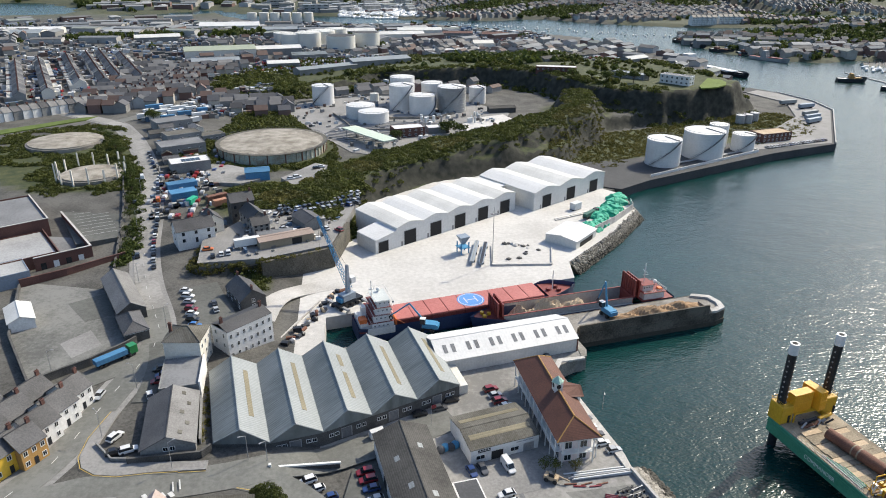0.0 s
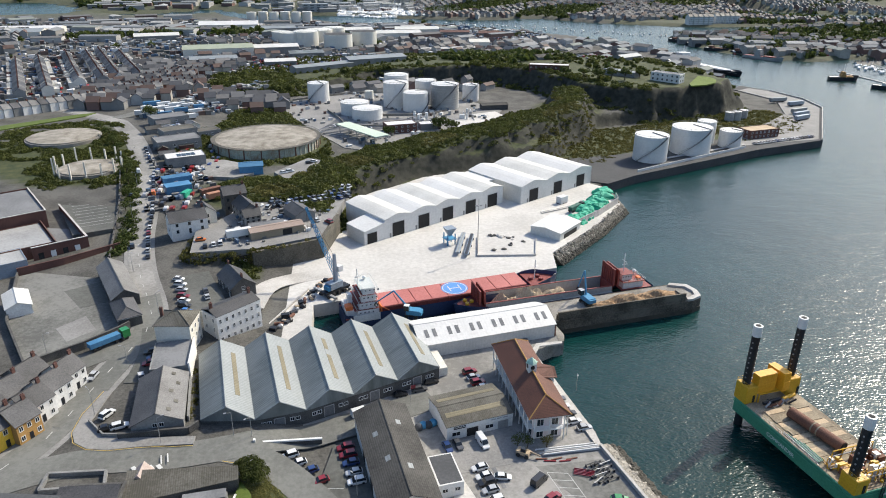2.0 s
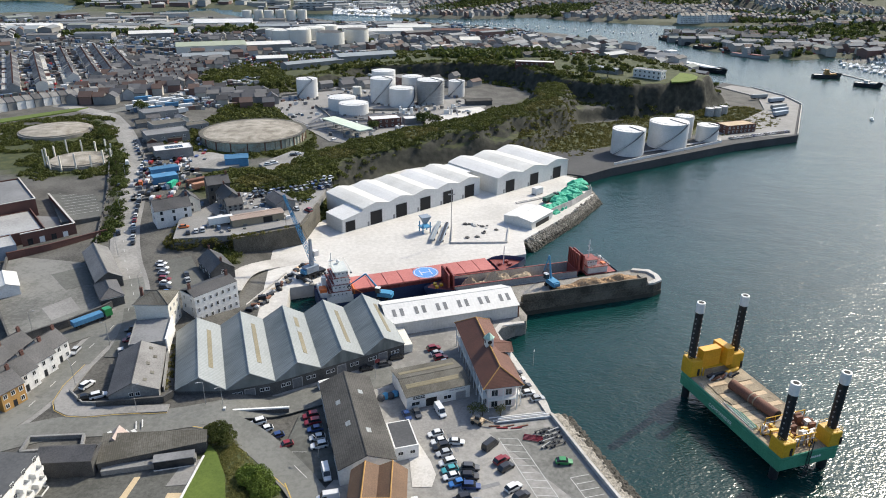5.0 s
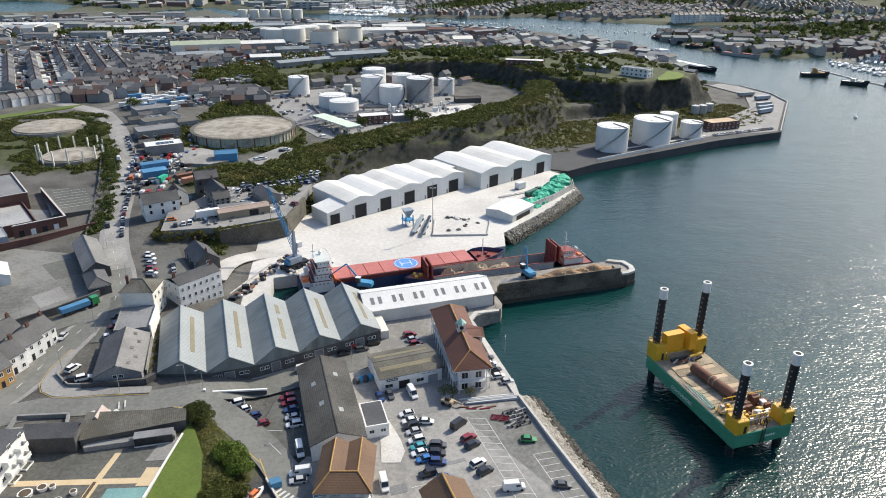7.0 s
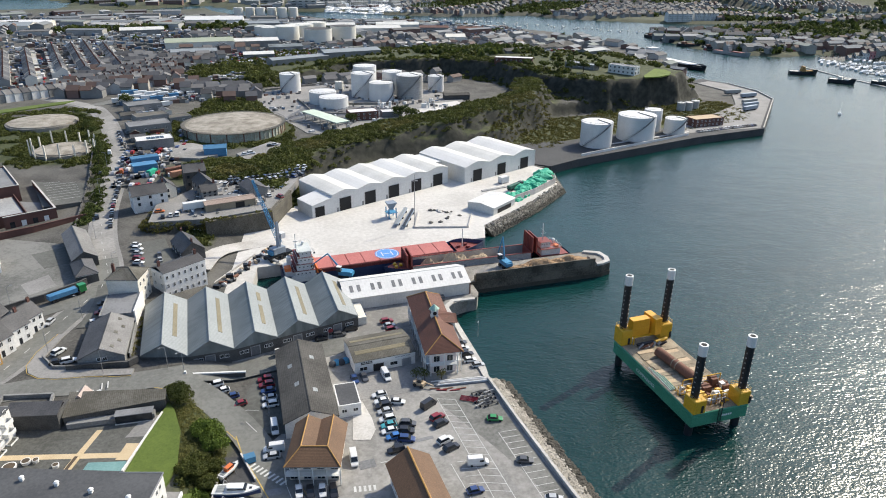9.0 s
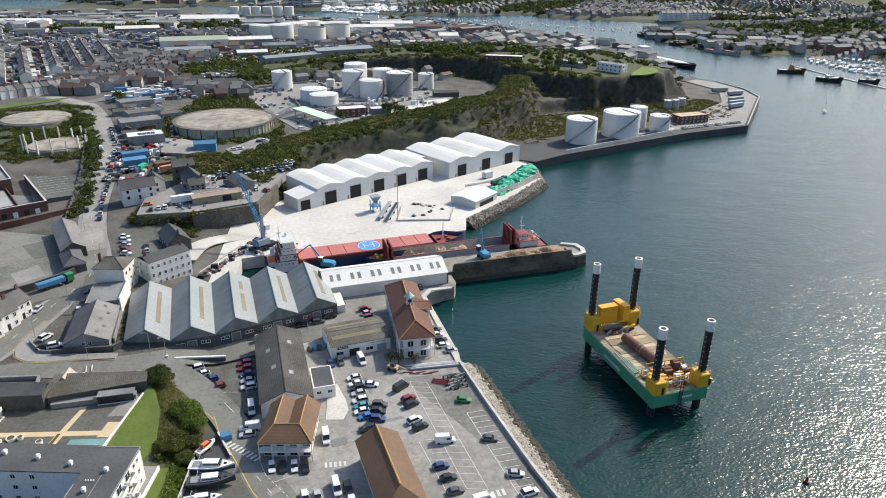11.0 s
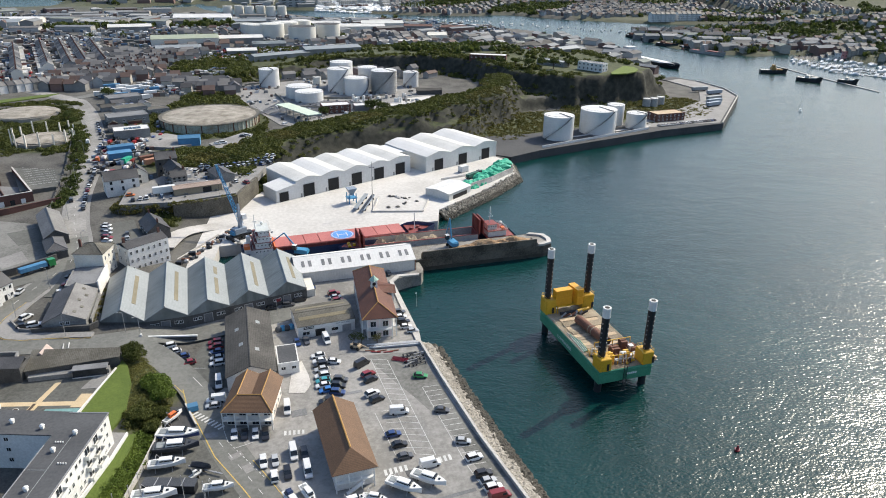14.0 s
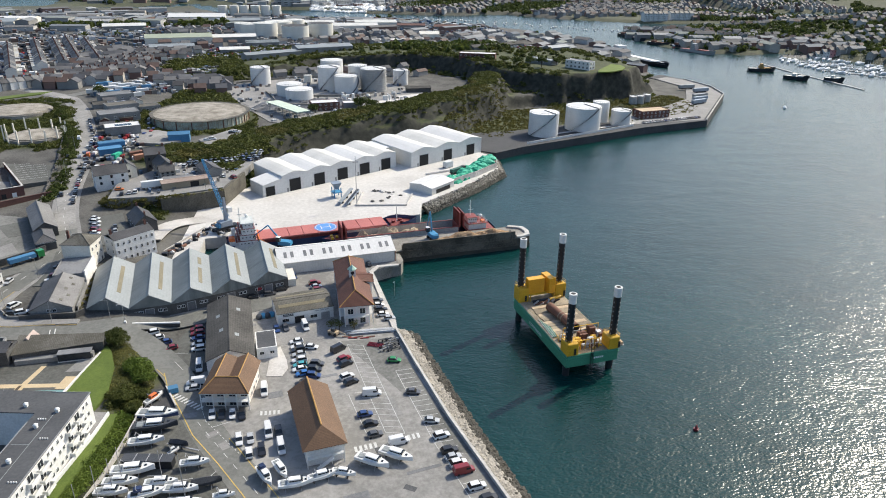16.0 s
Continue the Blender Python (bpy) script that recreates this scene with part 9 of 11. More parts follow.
def car_model(style, colour, simple=False):
    key = (style, colour, simple)
    if key in CAR_MODELS:
        return CAR_MODELS[key]
    van = style == "van"
    L, W, H = (5.4, 2.0, 2.3) if van else (4.3, 1.8, 1.48) if style == "car" else (4.6, 1.9, 1.72)
    o = thing("van" if van else "car", f"{colour} van parked on the ground" if van else f"{colour} parked car on tarmac" if style == "car" else f"{colour} parked estate car on tarmac", "van" if van else "car", group="parked vehicles")
    hl, hw = L / 2, W / 2
    belt = 1.15 if van else 0.9 if style == "car" else 1.0
    body = B()
    rows = []
    for x, w, zb, zt in ((-hl, hw * 0.86, 0.42, belt * 0.82), (-hl + 0.15, hw * 0.97, 0.28, belt * 0.97), (-hl * 0.4, hw, 0.24, belt), (hl * 0.3, hw, 0.24, belt * 0.98), (hl * 0.62, hw * 0.98, 0.25, belt * 0.86 if not van else belt * 0.95), (hl - 0.2, hw * 0.92, 0.3, belt * 0.74), (hl, hw * 0.78, 0.42, belt * 0.6)):
        rows.append([(x, -w, zb), (x, -w * 1.0, zt * 0.8), (x, -w * 0.93, zt), (x, w * 0.93, zt), (x, w, zt * 0.8), (x, w, zb)])
    loft(body, rows)
    part("body", body, CAR_PAINTS[colour], o)
    gx = (-hl + 0.06, -hl + 0.2, hl * 0.42, hl * 0.66) if van else (-hl + 0.2, -hl * 0.55, hl * 0.16, hl * 0.46) if style == "car" else (-hl + 0.1, -hl * 0.72, hl * 0.2, hl * 0.48)
    glass = B()
    prof = [(gx[0], belt * 0.95), (gx[1], H - 0.09), (gx[2], H - 0.09), (gx[3], belt * 0.92)]
    a = [glass.verts.new((x, -hw * (0.92 if z < belt + 0.1 else 0.78), z)) for x, z in prof]
    b = [glass.verts.new((x, hw * (0.92 if z < belt + 0.1 else 0.78), z)) for x, z in prof]
    glass.faces.new(a), glass.faces.new(b[::-1])
    for i in range(4):
        glass.faces.new((a[i], b[i], b[(i + 1) % 4], a[(i + 1) % 4]))
    bmesh.ops.recalc_face_normals(glass, faces=glass.faces)
    part("glazing", glass, CAR_PAINTS[colour] if van else GLASS, o, "dark car glazing" if not van else "")
    roof = boxed(gx[1] - 0.05, gx[2] + 0.05, -hw * 0.79, hw * 0.79, H - 0.1, H)
    bmesh.ops.bevel(roof, geom=roof.edges[:], offset=0.045, segments=1, affect="EDGES")
    part("roof", roof, CAR_PAINTS[colour], o)
    if van:
        ws = B()
        slab(ws, [(gx[3] + 0.03, -hw * 0.84, belt + 0.05), (gx[3] + 0.03, hw * 0.84, belt + 0.05), (gx[2] + 0.05, hw * 0.72, H - 0.16), (gx[2] + 0.05, -hw * 0.72, H - 0.16)], 0.04)
        part("windscreen", ws, GLASS, o)
        for s in (-1, 1):
            part("side_window", boxed(hl * 0.12, hl * 0.5, s * hw * 0.88 - 0.03, s * hw * 0.88 + 0.03, belt + 0.12, belt + 0.62), GLASS, o)
    wheel = B()
    rod(wheel, (0, -0.1, 0), (0, 0.1, 0), 0.32, 12)
    if simple:
        wheel.free()
        chassis = boxed(-hl * 0.78, hl * 0.8, -hw + 0.05, hw - 0.05, 0.0, 0.4)
        part("chassis", chassis, RUBBER, o)
        o.matrix_world = pose(0, -400, -50)
        CAR_MODELS[key] = o
        return o
    w0 = part("wheel", wheel, RUBBER, o)
    spots = [(sx, sy) for sx in (-hl * 0.62, hl * 0.64) for sy in (-hw + 0.08, hw - 0.08)]
    w0.matrix_local = pose(spots[0][0], spots[0][1], 0.32)
    for sx, sy in spots[1:]:
        share("wheel", w0, o, pose(sx, sy, 0.32))
    o.matrix_world = pose(0, -400, -50)
    CAR_MODELS[key] = o
    return o


USED = set()


def park(x, y, z, deg, style, colour, simple=False):
    m = car_model(style, colour, simple)
    key = (style, colour, simple)
    if key not in USED:
        USED.add(key)
        m.matrix_world = pose(x, y, z, 0, 0, deg)
        return m
    return copy_thing(m, pose(x, y, z, 0, 0, deg))


LOTZ = 5.02
for (x, y, dg, st, col) in ((32.0, 121.2, 192, "car", "white"), (32.5, 118.1, 192, "car", "white"), (32.8, 115.9, 192, "suv", "black"), (33.2, 113.4, 192, "car", "silver"), (33.6, 109.9, 192, "suv", "white"), (33.8, 107.3, 192, "car", "teal"), (33.8, 104.9, 192, "car", "white"),
                            (34.9, 102.5, 192, "car", "bright blue"), (36.9, 117.3, 350, "car", "white"), (38.9, 107.4, 350, "suv", "grey"), (38.2, 104.4, 350, "suv", "black"), (38.0, 101.1, 350, "suv", "blue"), (35.1, 97.3, 192, "suv", "black"), (39.0, 95.4, 350, "car", "bright blue"),
                            (45.3, 114.9, 40, "van", "black"), (47.0, 109.1, 30, "suv", "red"), (47.6, 106.4, 30, "suv", "black"), (47.8, 99.4, 28, "suv", "white"), (49.0, 96.5, 28, "suv", "black"), (54.7, 90.2, 0, "van", "white"), (52.4, 80.8, 10, "car", "blue"), (53.7, 76.6, 10, "car", "black"),
                            (54.7, 72.0, 12, "car", "grey"), (60.6, 68.4, 12, "van", "white"), (62.3, 106.7, 350, "car", "green"), (66.4, 89.5, 350, "car", "grey"), (70.0, 76.0, 350, "car", "silver"), (71.8, 69.5, 15, "suv", "white"), (73.0, 63.5, 12, "suv", "black"), (73.6, 61.0, 12, "car", "silver"),
                            (74.5, 58.6, 12, "suv", "white"), (75.4, 55.8, 12, "van", "red"), (77.6, 50.2, 12, "suv", "white"), (79.6, 46, 14, "suv", "black"), (25.2, 129.8, 285, "car", "blue"), (28.0, 130.4, 285, "car", "grey"), (34.4, 130.4, 285, "van", "white"),
                            (20.1, 74.0, 280, "suv", "white"), (22.9, 74.2, 280, "car", "silver"), (23.2, 68.6, 100, "suv", "white"), (26.2, 69.4, 280, "suv", "black"), (27.2, 76.4, 280, "van", "white"), (29.9, 75.9, 280, "suv", "black"), (31.0, 69.6, 280, "van", "white"), (4.0, 109.6, 280, "van", "white"),
                            (4.6, 101.3, 185, "van", "white"), (4.2, 98.7, 185, "car", "silver"), (11.6, 85.6, 276, "car", "white"), (14.2, 85.2, 276, "car", "black"), (17.0, 85.2, 276, "car", "white"), (19.6, 84.6, 276, "suv", "black"), (24.4, 95.0, 276, "van", "white"), (-0.6, 132.8, 190, "suv", "red"), (0.0, 130.0, 190, "suv", "red"),
                            (0.7, 127.0, 190, "car", "blue"), (1.4, 123.4, 190, "car", "silver"), (2.0, 120.2, 190, "suv", "white"), (24.6, 167.5, 285, "car", "white"), (28.5, 169.5, 285, "car", "blue"), (23.6, 162.5, 10, "car", "black"), (24.4, 159.2, 10, "suv", "black"), (20.6, 155.8, 10, "suv", "grey"),
                            (15, 154, 10, "car", "black"), (36.5, 163.0, 15, "suv", "red"), (37.2, 160.0, 15, "car", "silver"), (38, 157.2, 15, "suv", "red"), (39.2, 154.6, 15, "car", "white"), (60.5, 136, 8, "car", "white"), (60.0, 139.4, 8, "suv", "black"), (59.4, 142.8, 8, "car", "white"), (59.0, 146.2, 8, "suv", "grey"),
                            (62.5, 133, 8, "car", "silver"), (54.5, 176.0, 100, "suv", "black"), (57.4, 178.0, 100, "car", "grey"), (3.5, 146.6, 20, "van", "white"), (44, 44, 12, "car", "grey"), (58, 44, 10, "car", "white")):
    park(x, y, LOTZ if y > 50 else 5.02, dg, st, col)
for (x, y, dg, st, col) in ((-14.4, 130.6, 200, "suv", "white"), (-12.2, 128.2, 200, "car", "white"), (-9.2, 125.2, 200, "car", "blue"), (-6.6, 121.4, 200, "car", "red")):
    park(x, y, max(ground_z(x, y), 5.0) + 0.1, dg, st, col)
for (x, y, dg, st, col) in ((-61.5, 231, -12, "car", "white"), (-60, 226.5, -12, "suv", "white"), (-58.6, 222, -12, "car", "silver"), (-57, 216.5, -12, "suv", "red"), (-56, 213, -12, "car", "white"), (-55, 209, -12, "suv", "black"), (-53.6, 205, -12, "car", "bright blue"), (-50, 220, 110, "car", "grey"), (-48.6, 215, 110, "car", "silver"),
                            (-40, 209, 60, "car", "white")):
    park(x, y, 8.92, dg, st, col, True)
for (x, y, dg, st, col) in ((-62.5, 149, 60, "suv", "white"), (-57.8, 143.4, 20, "suv", "white"), (-61, 143, 20, "car", "black"), (-57.5, 173, 190, "suv", "red"), (-57, 176, 190, "suv", "blue"), (-58.4, 166.5, 110, "car", "white"), (-58.6, 179.5, 190, "suv", "black")):
    park(x, y, ground_z(x, y) + 0.3, dg, st, col)
rnd = random.Random(31)
COLS = ["white", "silver", "black", "grey", "blue", "white", "grey", "red", "silver", "white"]
# cars along the main road
for i in range(26):
    y = 252 + i * 5.6
    f = np.interp(y, [219, 253, 272, 297, 325, 358, 393], [-69.6, -81.2, -85.6, -89.5, -95.6, -103.4, -116])
    if rnd.random() < 0.85:
        park(f + 3.4, y, ground_z(f, y) + 0.32, 100 + 3 * rnd.random(), "van" if i == 12 else "car", "orange" if i == 12 else rnd.choice(COLS), True)
for (x, y, dg, st, col) in ((-101, 318, 100, "car", "black"), (-86, 262, 105, "suv", "black"), (-69.5, 190, 80, "suv", "black"), (-106, 352, 105, "van", "white"), (-72, 168, 260, "car", "silver")):
    park(x, y, ground_z(x, y) + 0.35, dg, st, col, True)
# scrap and storage yards
for i in range(64):
    x, y = -34 + (i % 16) * 2.35 + rnd.uniform(-0.9, 0.9), 294 + (i // 16) * 5.2 + (i % 16) * 0.75
    park(x, y, 13.35, 100 + rnd.uniform(-40, 40), rnd.choice(("car", "suv", "car")), rnd.choice(("black", "grey", "black", "silver", "grey", "blue", "white")), True)
for (x, y, dg, st, col) in ((-52, 252.5, 100, "car", "white"), (-49.5, 253.5, 100, "suv", "white"), (-55, 251, 100, "car", "black"), (-26, 273, 100, "suv", "white"), (-12.5, 275, 120, "car", "white"), (-7, 272.5, 130, "suv", "red"), (-30, 277, 30, "car", "silver"), (-24, 287, 100, "car", "black"), (-38, 263.6, 20, "suv", "bright blue"),
                            (-58, 258, 10, "car", "orange"), (-31, 340, 20, "car", "white"), (-28, 342, 20, "suv", "white"), (-19, 357, 20, "car", "black"), (-16.5, 359, 20, "car", "white")):
    park(x, y, 13.35 if y < 300 else 15.65, dg, st, col, True)
for i in range(30):
    x, y = -98 + (i % 6) * 3.4, 540 - (i // 6) * 9 - (i % 6) * 2 + rnd.uniform(-0.5, 0.5)
    park(x, y, ground_z(x, y) + 0.2, 30, rnd.choice(("van", "car", "van")), rnd.choice(COLS), True)
for i in range(34):
    f = i / 33
    x, y = 318 + 44 * f + rnd.uniform(-6, 6), 424 + 100 * f + rnd.uniform(-3, 3)
    if i < 20:
        park(270 + i * 2.6, 406.5 + i * 0.72, 5.15, 112, "car", rnd.choice(COLS), True)
for k, (x, y, dg) in enumerate(((352, 482, 20), (358, 494, 20), (372, 520, 15), (366, 536, 10), (345, 470, 24))):
    tr = thing("trailer", "pale blue curtain trailer parked on the wharf", "trailer", x, y, 5.1, dg, group="wharf trailers")
    part("box", boxed(-8, 8, -1.4, 1.4, 1.1, 3.8), SHEET_PALE if k % 2 else PIPE_BLUE, tr)
    part("chassis", boxed(-7.6, 7.6, -1, 1, 0.5, 1.1), STEEL_DARK, tr)
    for px in (-5.5, -4.2, 5):
        bm = B()
        rod(bm, (px, -1.2, 0.5), (px, 1.2, 0.5), 0.5, 10)
        part("axle", bm, RUBBER, tr)
tk = thing("tipper_lorry", "blue tipper lorry with green cab on the road", "lorry", -72.6, 186.6, ground_z(-72.6, 186.6) + 0.35, 42)
part("tipper_body", boxed(-6.5, 3.0, -1.25, 1.25, 1.2, 2.8), CABIN_BLUE, tk)
part("chassis", boxed(-6.3, 6.0, -0.6, 0.6, 0.7, 1.2), STEEL_DARK, tk)
part("cab", boxed(3.6, 6.0, -1.25, 1.25, 0.7, 3.3), CAR_PAINTS["green"], tk)
part("windscreen", boxed(5.98, 6.05, -1.1, 1.1, 1.9, 3.0), GLASS, tk)
for px in (-5.2, -3.9, 1.6, 4.8):
    bm = B()
    rod(bm, (px, -1.25, 0.5), (px, 1.25, 0.5), 0.5, 12)
    part("axle", bm, RUBBER, tk)
for k, key in enumerate(CAR_MODELS):
    if key not in USED:
        raise ValueError(key)

# ---- boats ashore ----
def boat_hull(L, bw, h, draft):
    bm = B()
    rows = []
    n = 10
    for i in range(n + 1):
        f = i / n
        x = -L / 2 + L * f
        w = bw / 2 * (0.86 + 0.14 * min(1, f * 3)) * (1 - max(0, (f - 0.45) / 0.55) ** 2.2)
        w = max(w, 0.04)
        z = h * (0.85 + 0.3 * f * f)
        rows.append([(x, -w, z), (x, -w * 0.92, 0.25), (x, 0, -draft * (1 - f ** 4)), (x, w * 0.92, 0.25), (x, w, z)])
    vs = [[bm.verts.new(p) for p in r] for r in rows]
    for a, b in zip(vs, vs[1:]):
        for j in range(4):
            bm.faces.new((a[j], a[j + 1], b[j + 1], b[j]))
        bm.faces.new((a[4], a[0], b[0], b[4]))
    bm.faces.new(vs[0][::-1]), bm.faces.new(vs[-1])
    bmesh.ops.recalc_face_normals(bm, faces=bm.faces)
    return bm


def cruiser(x, y, z, deg, L, label, sail=False, cover=False, group="boats ashore", cradle=True, name="boat", dark=False, hood=False):
    o = thing(name, label, "boat", x, y, z, deg, group=group)
    bw, h = L * 0.32, L * 0.11 + 0.3
    up = 0.9 if cradle else 0.0
    m = pose(0, 0, up)
    hull = part("hull", turned(boat_hull(L, bw, h, 0.6), m), TARP if cover or dark else GEL, o)
    if cover:
        bm = B()
        rows = [[(-L * 0.48 + L * 0.94 * f, s * bw / 2 * (1 - max(0, (f - 0.45) / 0.55) ** 2.2), h * (0.9 + 0.25 * f * f) + up + (0.9 * (1 - abs(f - 0.45)) if s == 0 else 0)) for s in (-1, 0, 1)] for f in (0, 0.2, 0.4, 0.6, 0.8, 1.0)]
        vs = [[bm.verts.new(p) for p in r] for r in rows]
        for a, b in zip(vs, vs[1:]):
            for j in range(2):
                bm.faces.new((a[j], a[j + 1], b[j + 1], b[j]))
        part("cover", bm, TARP, o)
    else:
        if name == "moored_boat":
            part("cabin", boxed(-L * 0.22, L * 0.2, -bw * 0.3, bw * 0.3, h * 0.9, h * 0.9 + 0.8), GEL, o)
            bm = B()
            rod(bm, (L * 0.06, 0, h), (L * 0.06, 0, h + L * 1.1), 0.09, 6)
            part("mast", bm, STEEL_GREY, o)
            return o
        part("deck_stripe", turned(boat_hull(L * 1.005, bw * 1.01, h * 0.75, 0.0), pose(0, 0, up - 0.02)), TARP if dark else CAR_PAINTS["blue"] if 10.5 < L < 10.9 else GEL, o)
        cab = boxed(-L * 0.22, L * 0.2, -bw * 0.3, bw * 0.3, h * 0.9 + up, h * 0.9 + up + 0.95)
        for v in cab.verts:
            if v.co.z > h * 0.9 + up + 0.5:
                v.co.x = v.co.x * 0.8 - 0.1
                v.co.y *= 0.85
        part("cabin", cab, GEL, o)
        part("cabin_windows", boxed(-L * 0.17, L * 0.165, -bw * 0.302, bw * 0.302, h * 0.9 + up + 0.4, h * 0.9 + up + 0.7), GLASS, o)
        part("cockpit", boxed(-L * 0.42, -L * 0.24, -bw * 0.3, bw * 0.3, h * 0.9 + up - 0.02, h * 0.9 + up + 0.08), TARP if hood else SHEET_PALE, o)
        part("windscreen", boxed(L * 0.15, L * 0.215, -bw * 0.27, bw * 0.27, h * 0.9 + up + 0.3, h * 0.9 + up + 0.82), GLASS, o)
        if hood:
            bm = boxed(-L * 0.34, -L * 0.1, -bw * 0.33, bw * 0.33, h * 0.9 + up + 0.5, h * 0.9 + up + 1.5)
            bmesh.ops.bevel(bm, geom=bm.edges[:], offset=0.25, segments=2, affect="EDGES")
            part("canvas_hood", bm, HULL_BLUE, o)
        part("foredeck_hatch", boxed(L * 0.27, L * 0.33, -0.3, 0.3, h * 1.05 + up, h * 1.05 + up + 0.1), GLASS, o)
        if sail:
            bm = B()
            rod(bm, (L * 0.06, 0, h + up), (L * 0.06, 0, h + up + L * 1.15), 0.09, 6)
            rod(bm, (L * 0.06, 0, h + up + 1.4), (-L * 0.36, 0, h + up + 1.5), 0.08, 6)
            part("mast", bm, STEEL_GREY, o)
        else:
            bm = B()
            for s in (-1, 1):
                rod(bm, (-L * 0.2, s * bw * 0.28, h * 0.9 + up + 0.9), (-L * 0.26, s * bw * 0.28, h * 0.9 + up + 1.8), 0.05)
            rod(bm, (-L * 0.26, -bw * 0.28, h * 0.9 + up + 1.8), (-L * 0.26, bw * 0.28, h * 0.9 + up + 1.8), 0.07)
            part("radar_arch", bm, STEEL_GREY, o)
    if cradle:
        for px in (-L * 0.3, L * 0.15):
            part("keel_block", boxed(px - 0.2, px + 0.2, -0.5, 0.5, 0, up - 0.25), BARK, o)
            for s in (-1, 1):
                bm = B()
                rod(bm, (px, s * bw * 0.6, 0), (px, s * bw * 0.36, up + 0.4), 0.06, 5)
                part("prop", bm, STEEL_GREY, o)
    return o


Z = 5.08
for i, (x, y, dg, L, k) in enumerate(((-2.4, 86.2, -6, 10.8, "m"), (-1.8, 81.2, 2, 11, "d"), (-2.7, 75.2, 4, 8.6, "m"), (-3.2, 64.7, 2, 10, "m"), (-5.0, 60.9, -2, 8, "s"), (-6.2, 57.8, -3, 7.6, "s"), (4.4, 59.4, 0, 7.6, "s"), (9.4, 56.8, -3, 7.8, "s"), (2.0, 56.2, 10, 8.0, "b"), (10.8, 65.6, 2, 7, "m"), (14.8, 58.4, 6, 7.0, "c"), (19.4, 53.6, 4, 5, "m"),
                                      (5.6, 73.4, -18, 5, "c"), (4.8, 70.6, 45, 3.2, "m"), (28.1, 58.8, -62, 7.5, "b"), (31.6, 60.6, -62, 7, "m"), (35.4, 55.4, 5, 8.0, "m"), (41.6, 57.2, 15, 7, "m"), (46.6, 57.6, -20, 6, "m"), (53.6, 60.8, -32, 9.0, "m"), (59.6, 62.4, -32, 9.0, "m"),
                                      (-8, 53.5, 2, 9, "s"), (1, 52.4, 4, 9, "m"), (11, 51.6, 2, 9, "s"), (-10, 48, 4, 9, "s"), (0, 47.4, 6, 10, "m"), (10.6, 46.8, 4, 9, "c"), (20.4, 47.2, 4, 8, "m"))):
    cruiser(x, y, Z, dg, L, {"m": "white motor cruiser propped up ashore", "s": "white sailing yacht propped up ashore", "c": "small boat under a dark cover", "d": "white motor cruiser with a black hull ashore", "b": "white boat with a navy canvas hood ashore"}[k], sail=k == "s", cover=k == "c", dark=k == "d", hood=k == "b")
lb = cruiser(-5.2, 93.8, Z, 55, 6, "orange and dark workboat in the yard")
lb.children[0].data.materials.clear()
lb.children[0].data.materials.append(ORANGE)
pg = thing("boat_store", "long black-roofed boat store in the yard", "store", -0.3, 67.2, 5.06, -8)
part("roof", boxed(-6.2, 6.2, -1.3, 1.5, 2.35, 2.5), TARP, pg)
part("wall", boxed(-6.0, 6.0, -1.1, 1.3, 0, 2.35), STEEL_DARK, pg)
for k in range(3):
    part("roof_rib", boxed(-3.2 + k * 3.1, -3.0 + k * 3.1, -1.3, 1.5, 2.5, 2.56), STEEL_GREY, pg)
tr = thing("boat_trailer", "long pale steel boat trailer on the yard", "trailer", 6.6, 72.6, 5.06, -24)
part("chassis", boxed(-4.6, 4.6, -0.18, 0.18, 0.55, 0.75), STEEL_GREY, tr)
for px in (-2.6, -0.8):
    part("bunk", boxed(px - 0.1, px + 0.1, -1.0, 1.0, 0.75, 0.9), STEEL_GREY, tr)
for sy in (-0.9, 0.9):
    bm = B()
    rod(bm, (-1.7, sy - 0.1, 0.33), (-1.7, sy + 0.1, 0.33), 0.33, 12)
    part("wheel", bm, RUBBER, tr)
bb2 = thing("salt_bin", "small blue skip by the crossing", "skip", -1.0, 98.0, 5.2, 20)
part("bin", boxed(-1.3, 1.3, -1, 1, 0, 1.5), CRANE_BLUE, bb2)
part("lid", boxed(-1.35, 1.35, -1.05, 1.05, 1.5, 1.6), CABIN_BLUE, bb2)

# long pipes and plant beside the red-roofed office
rnd = random.Random(3)
for i in range(8):
    bm = B()
    Lp = rnd.uniform(14, 18)
    rod(bm, (-Lp / 2, 0, 0), (Lp / 2, 0, 0), 0.2, 8)
    ob = part("steel_section", bm, FRAME if i % 3 else STEEL_GREY)
    ob.matrix_world = pose(56 + rnd.uniform(-1, 1), 124.2 + (i % 5) * 0.6, 5.23 + (i // 5) * 0.4, 0, 0, 2 + rnd.uniform(-1.5, 1.5))
    tagged(ob, "long white steel section stacked on tarmac", "steel section", "stacked steel sections")
for i in range(5):
    bm = boxed(-1.5, 1.5, -0.16, 0.16, 0, 0.25)
    ob = part("red_plank", bm, CAR_PAINTS["red"] if i % 2 else RUST)
    ob.matrix_world = pose(48 + i * 1.9, 122.8 - (i % 2) * 0.8 - i * 0.2, 5.03, 0, 0, 2 + rnd.uniform(-12, 12))
    tagged(ob, "red painted timber stack on tarmac", "timber", "red timber stacks")
dg = thing("mini_loader", "tan telehandler parked beside steel stacks", "machine", 44.0, 124.6, 5.03, -35)
part("body", boxed(-2, 1.4, -0.9, 0.9, 0.6, 1.6), SAND, dg)
part("cab", boxed(-0.8, 0.6, -0.8, 0.4, 1.6, 2.6), GLASS, dg)
bm = B()
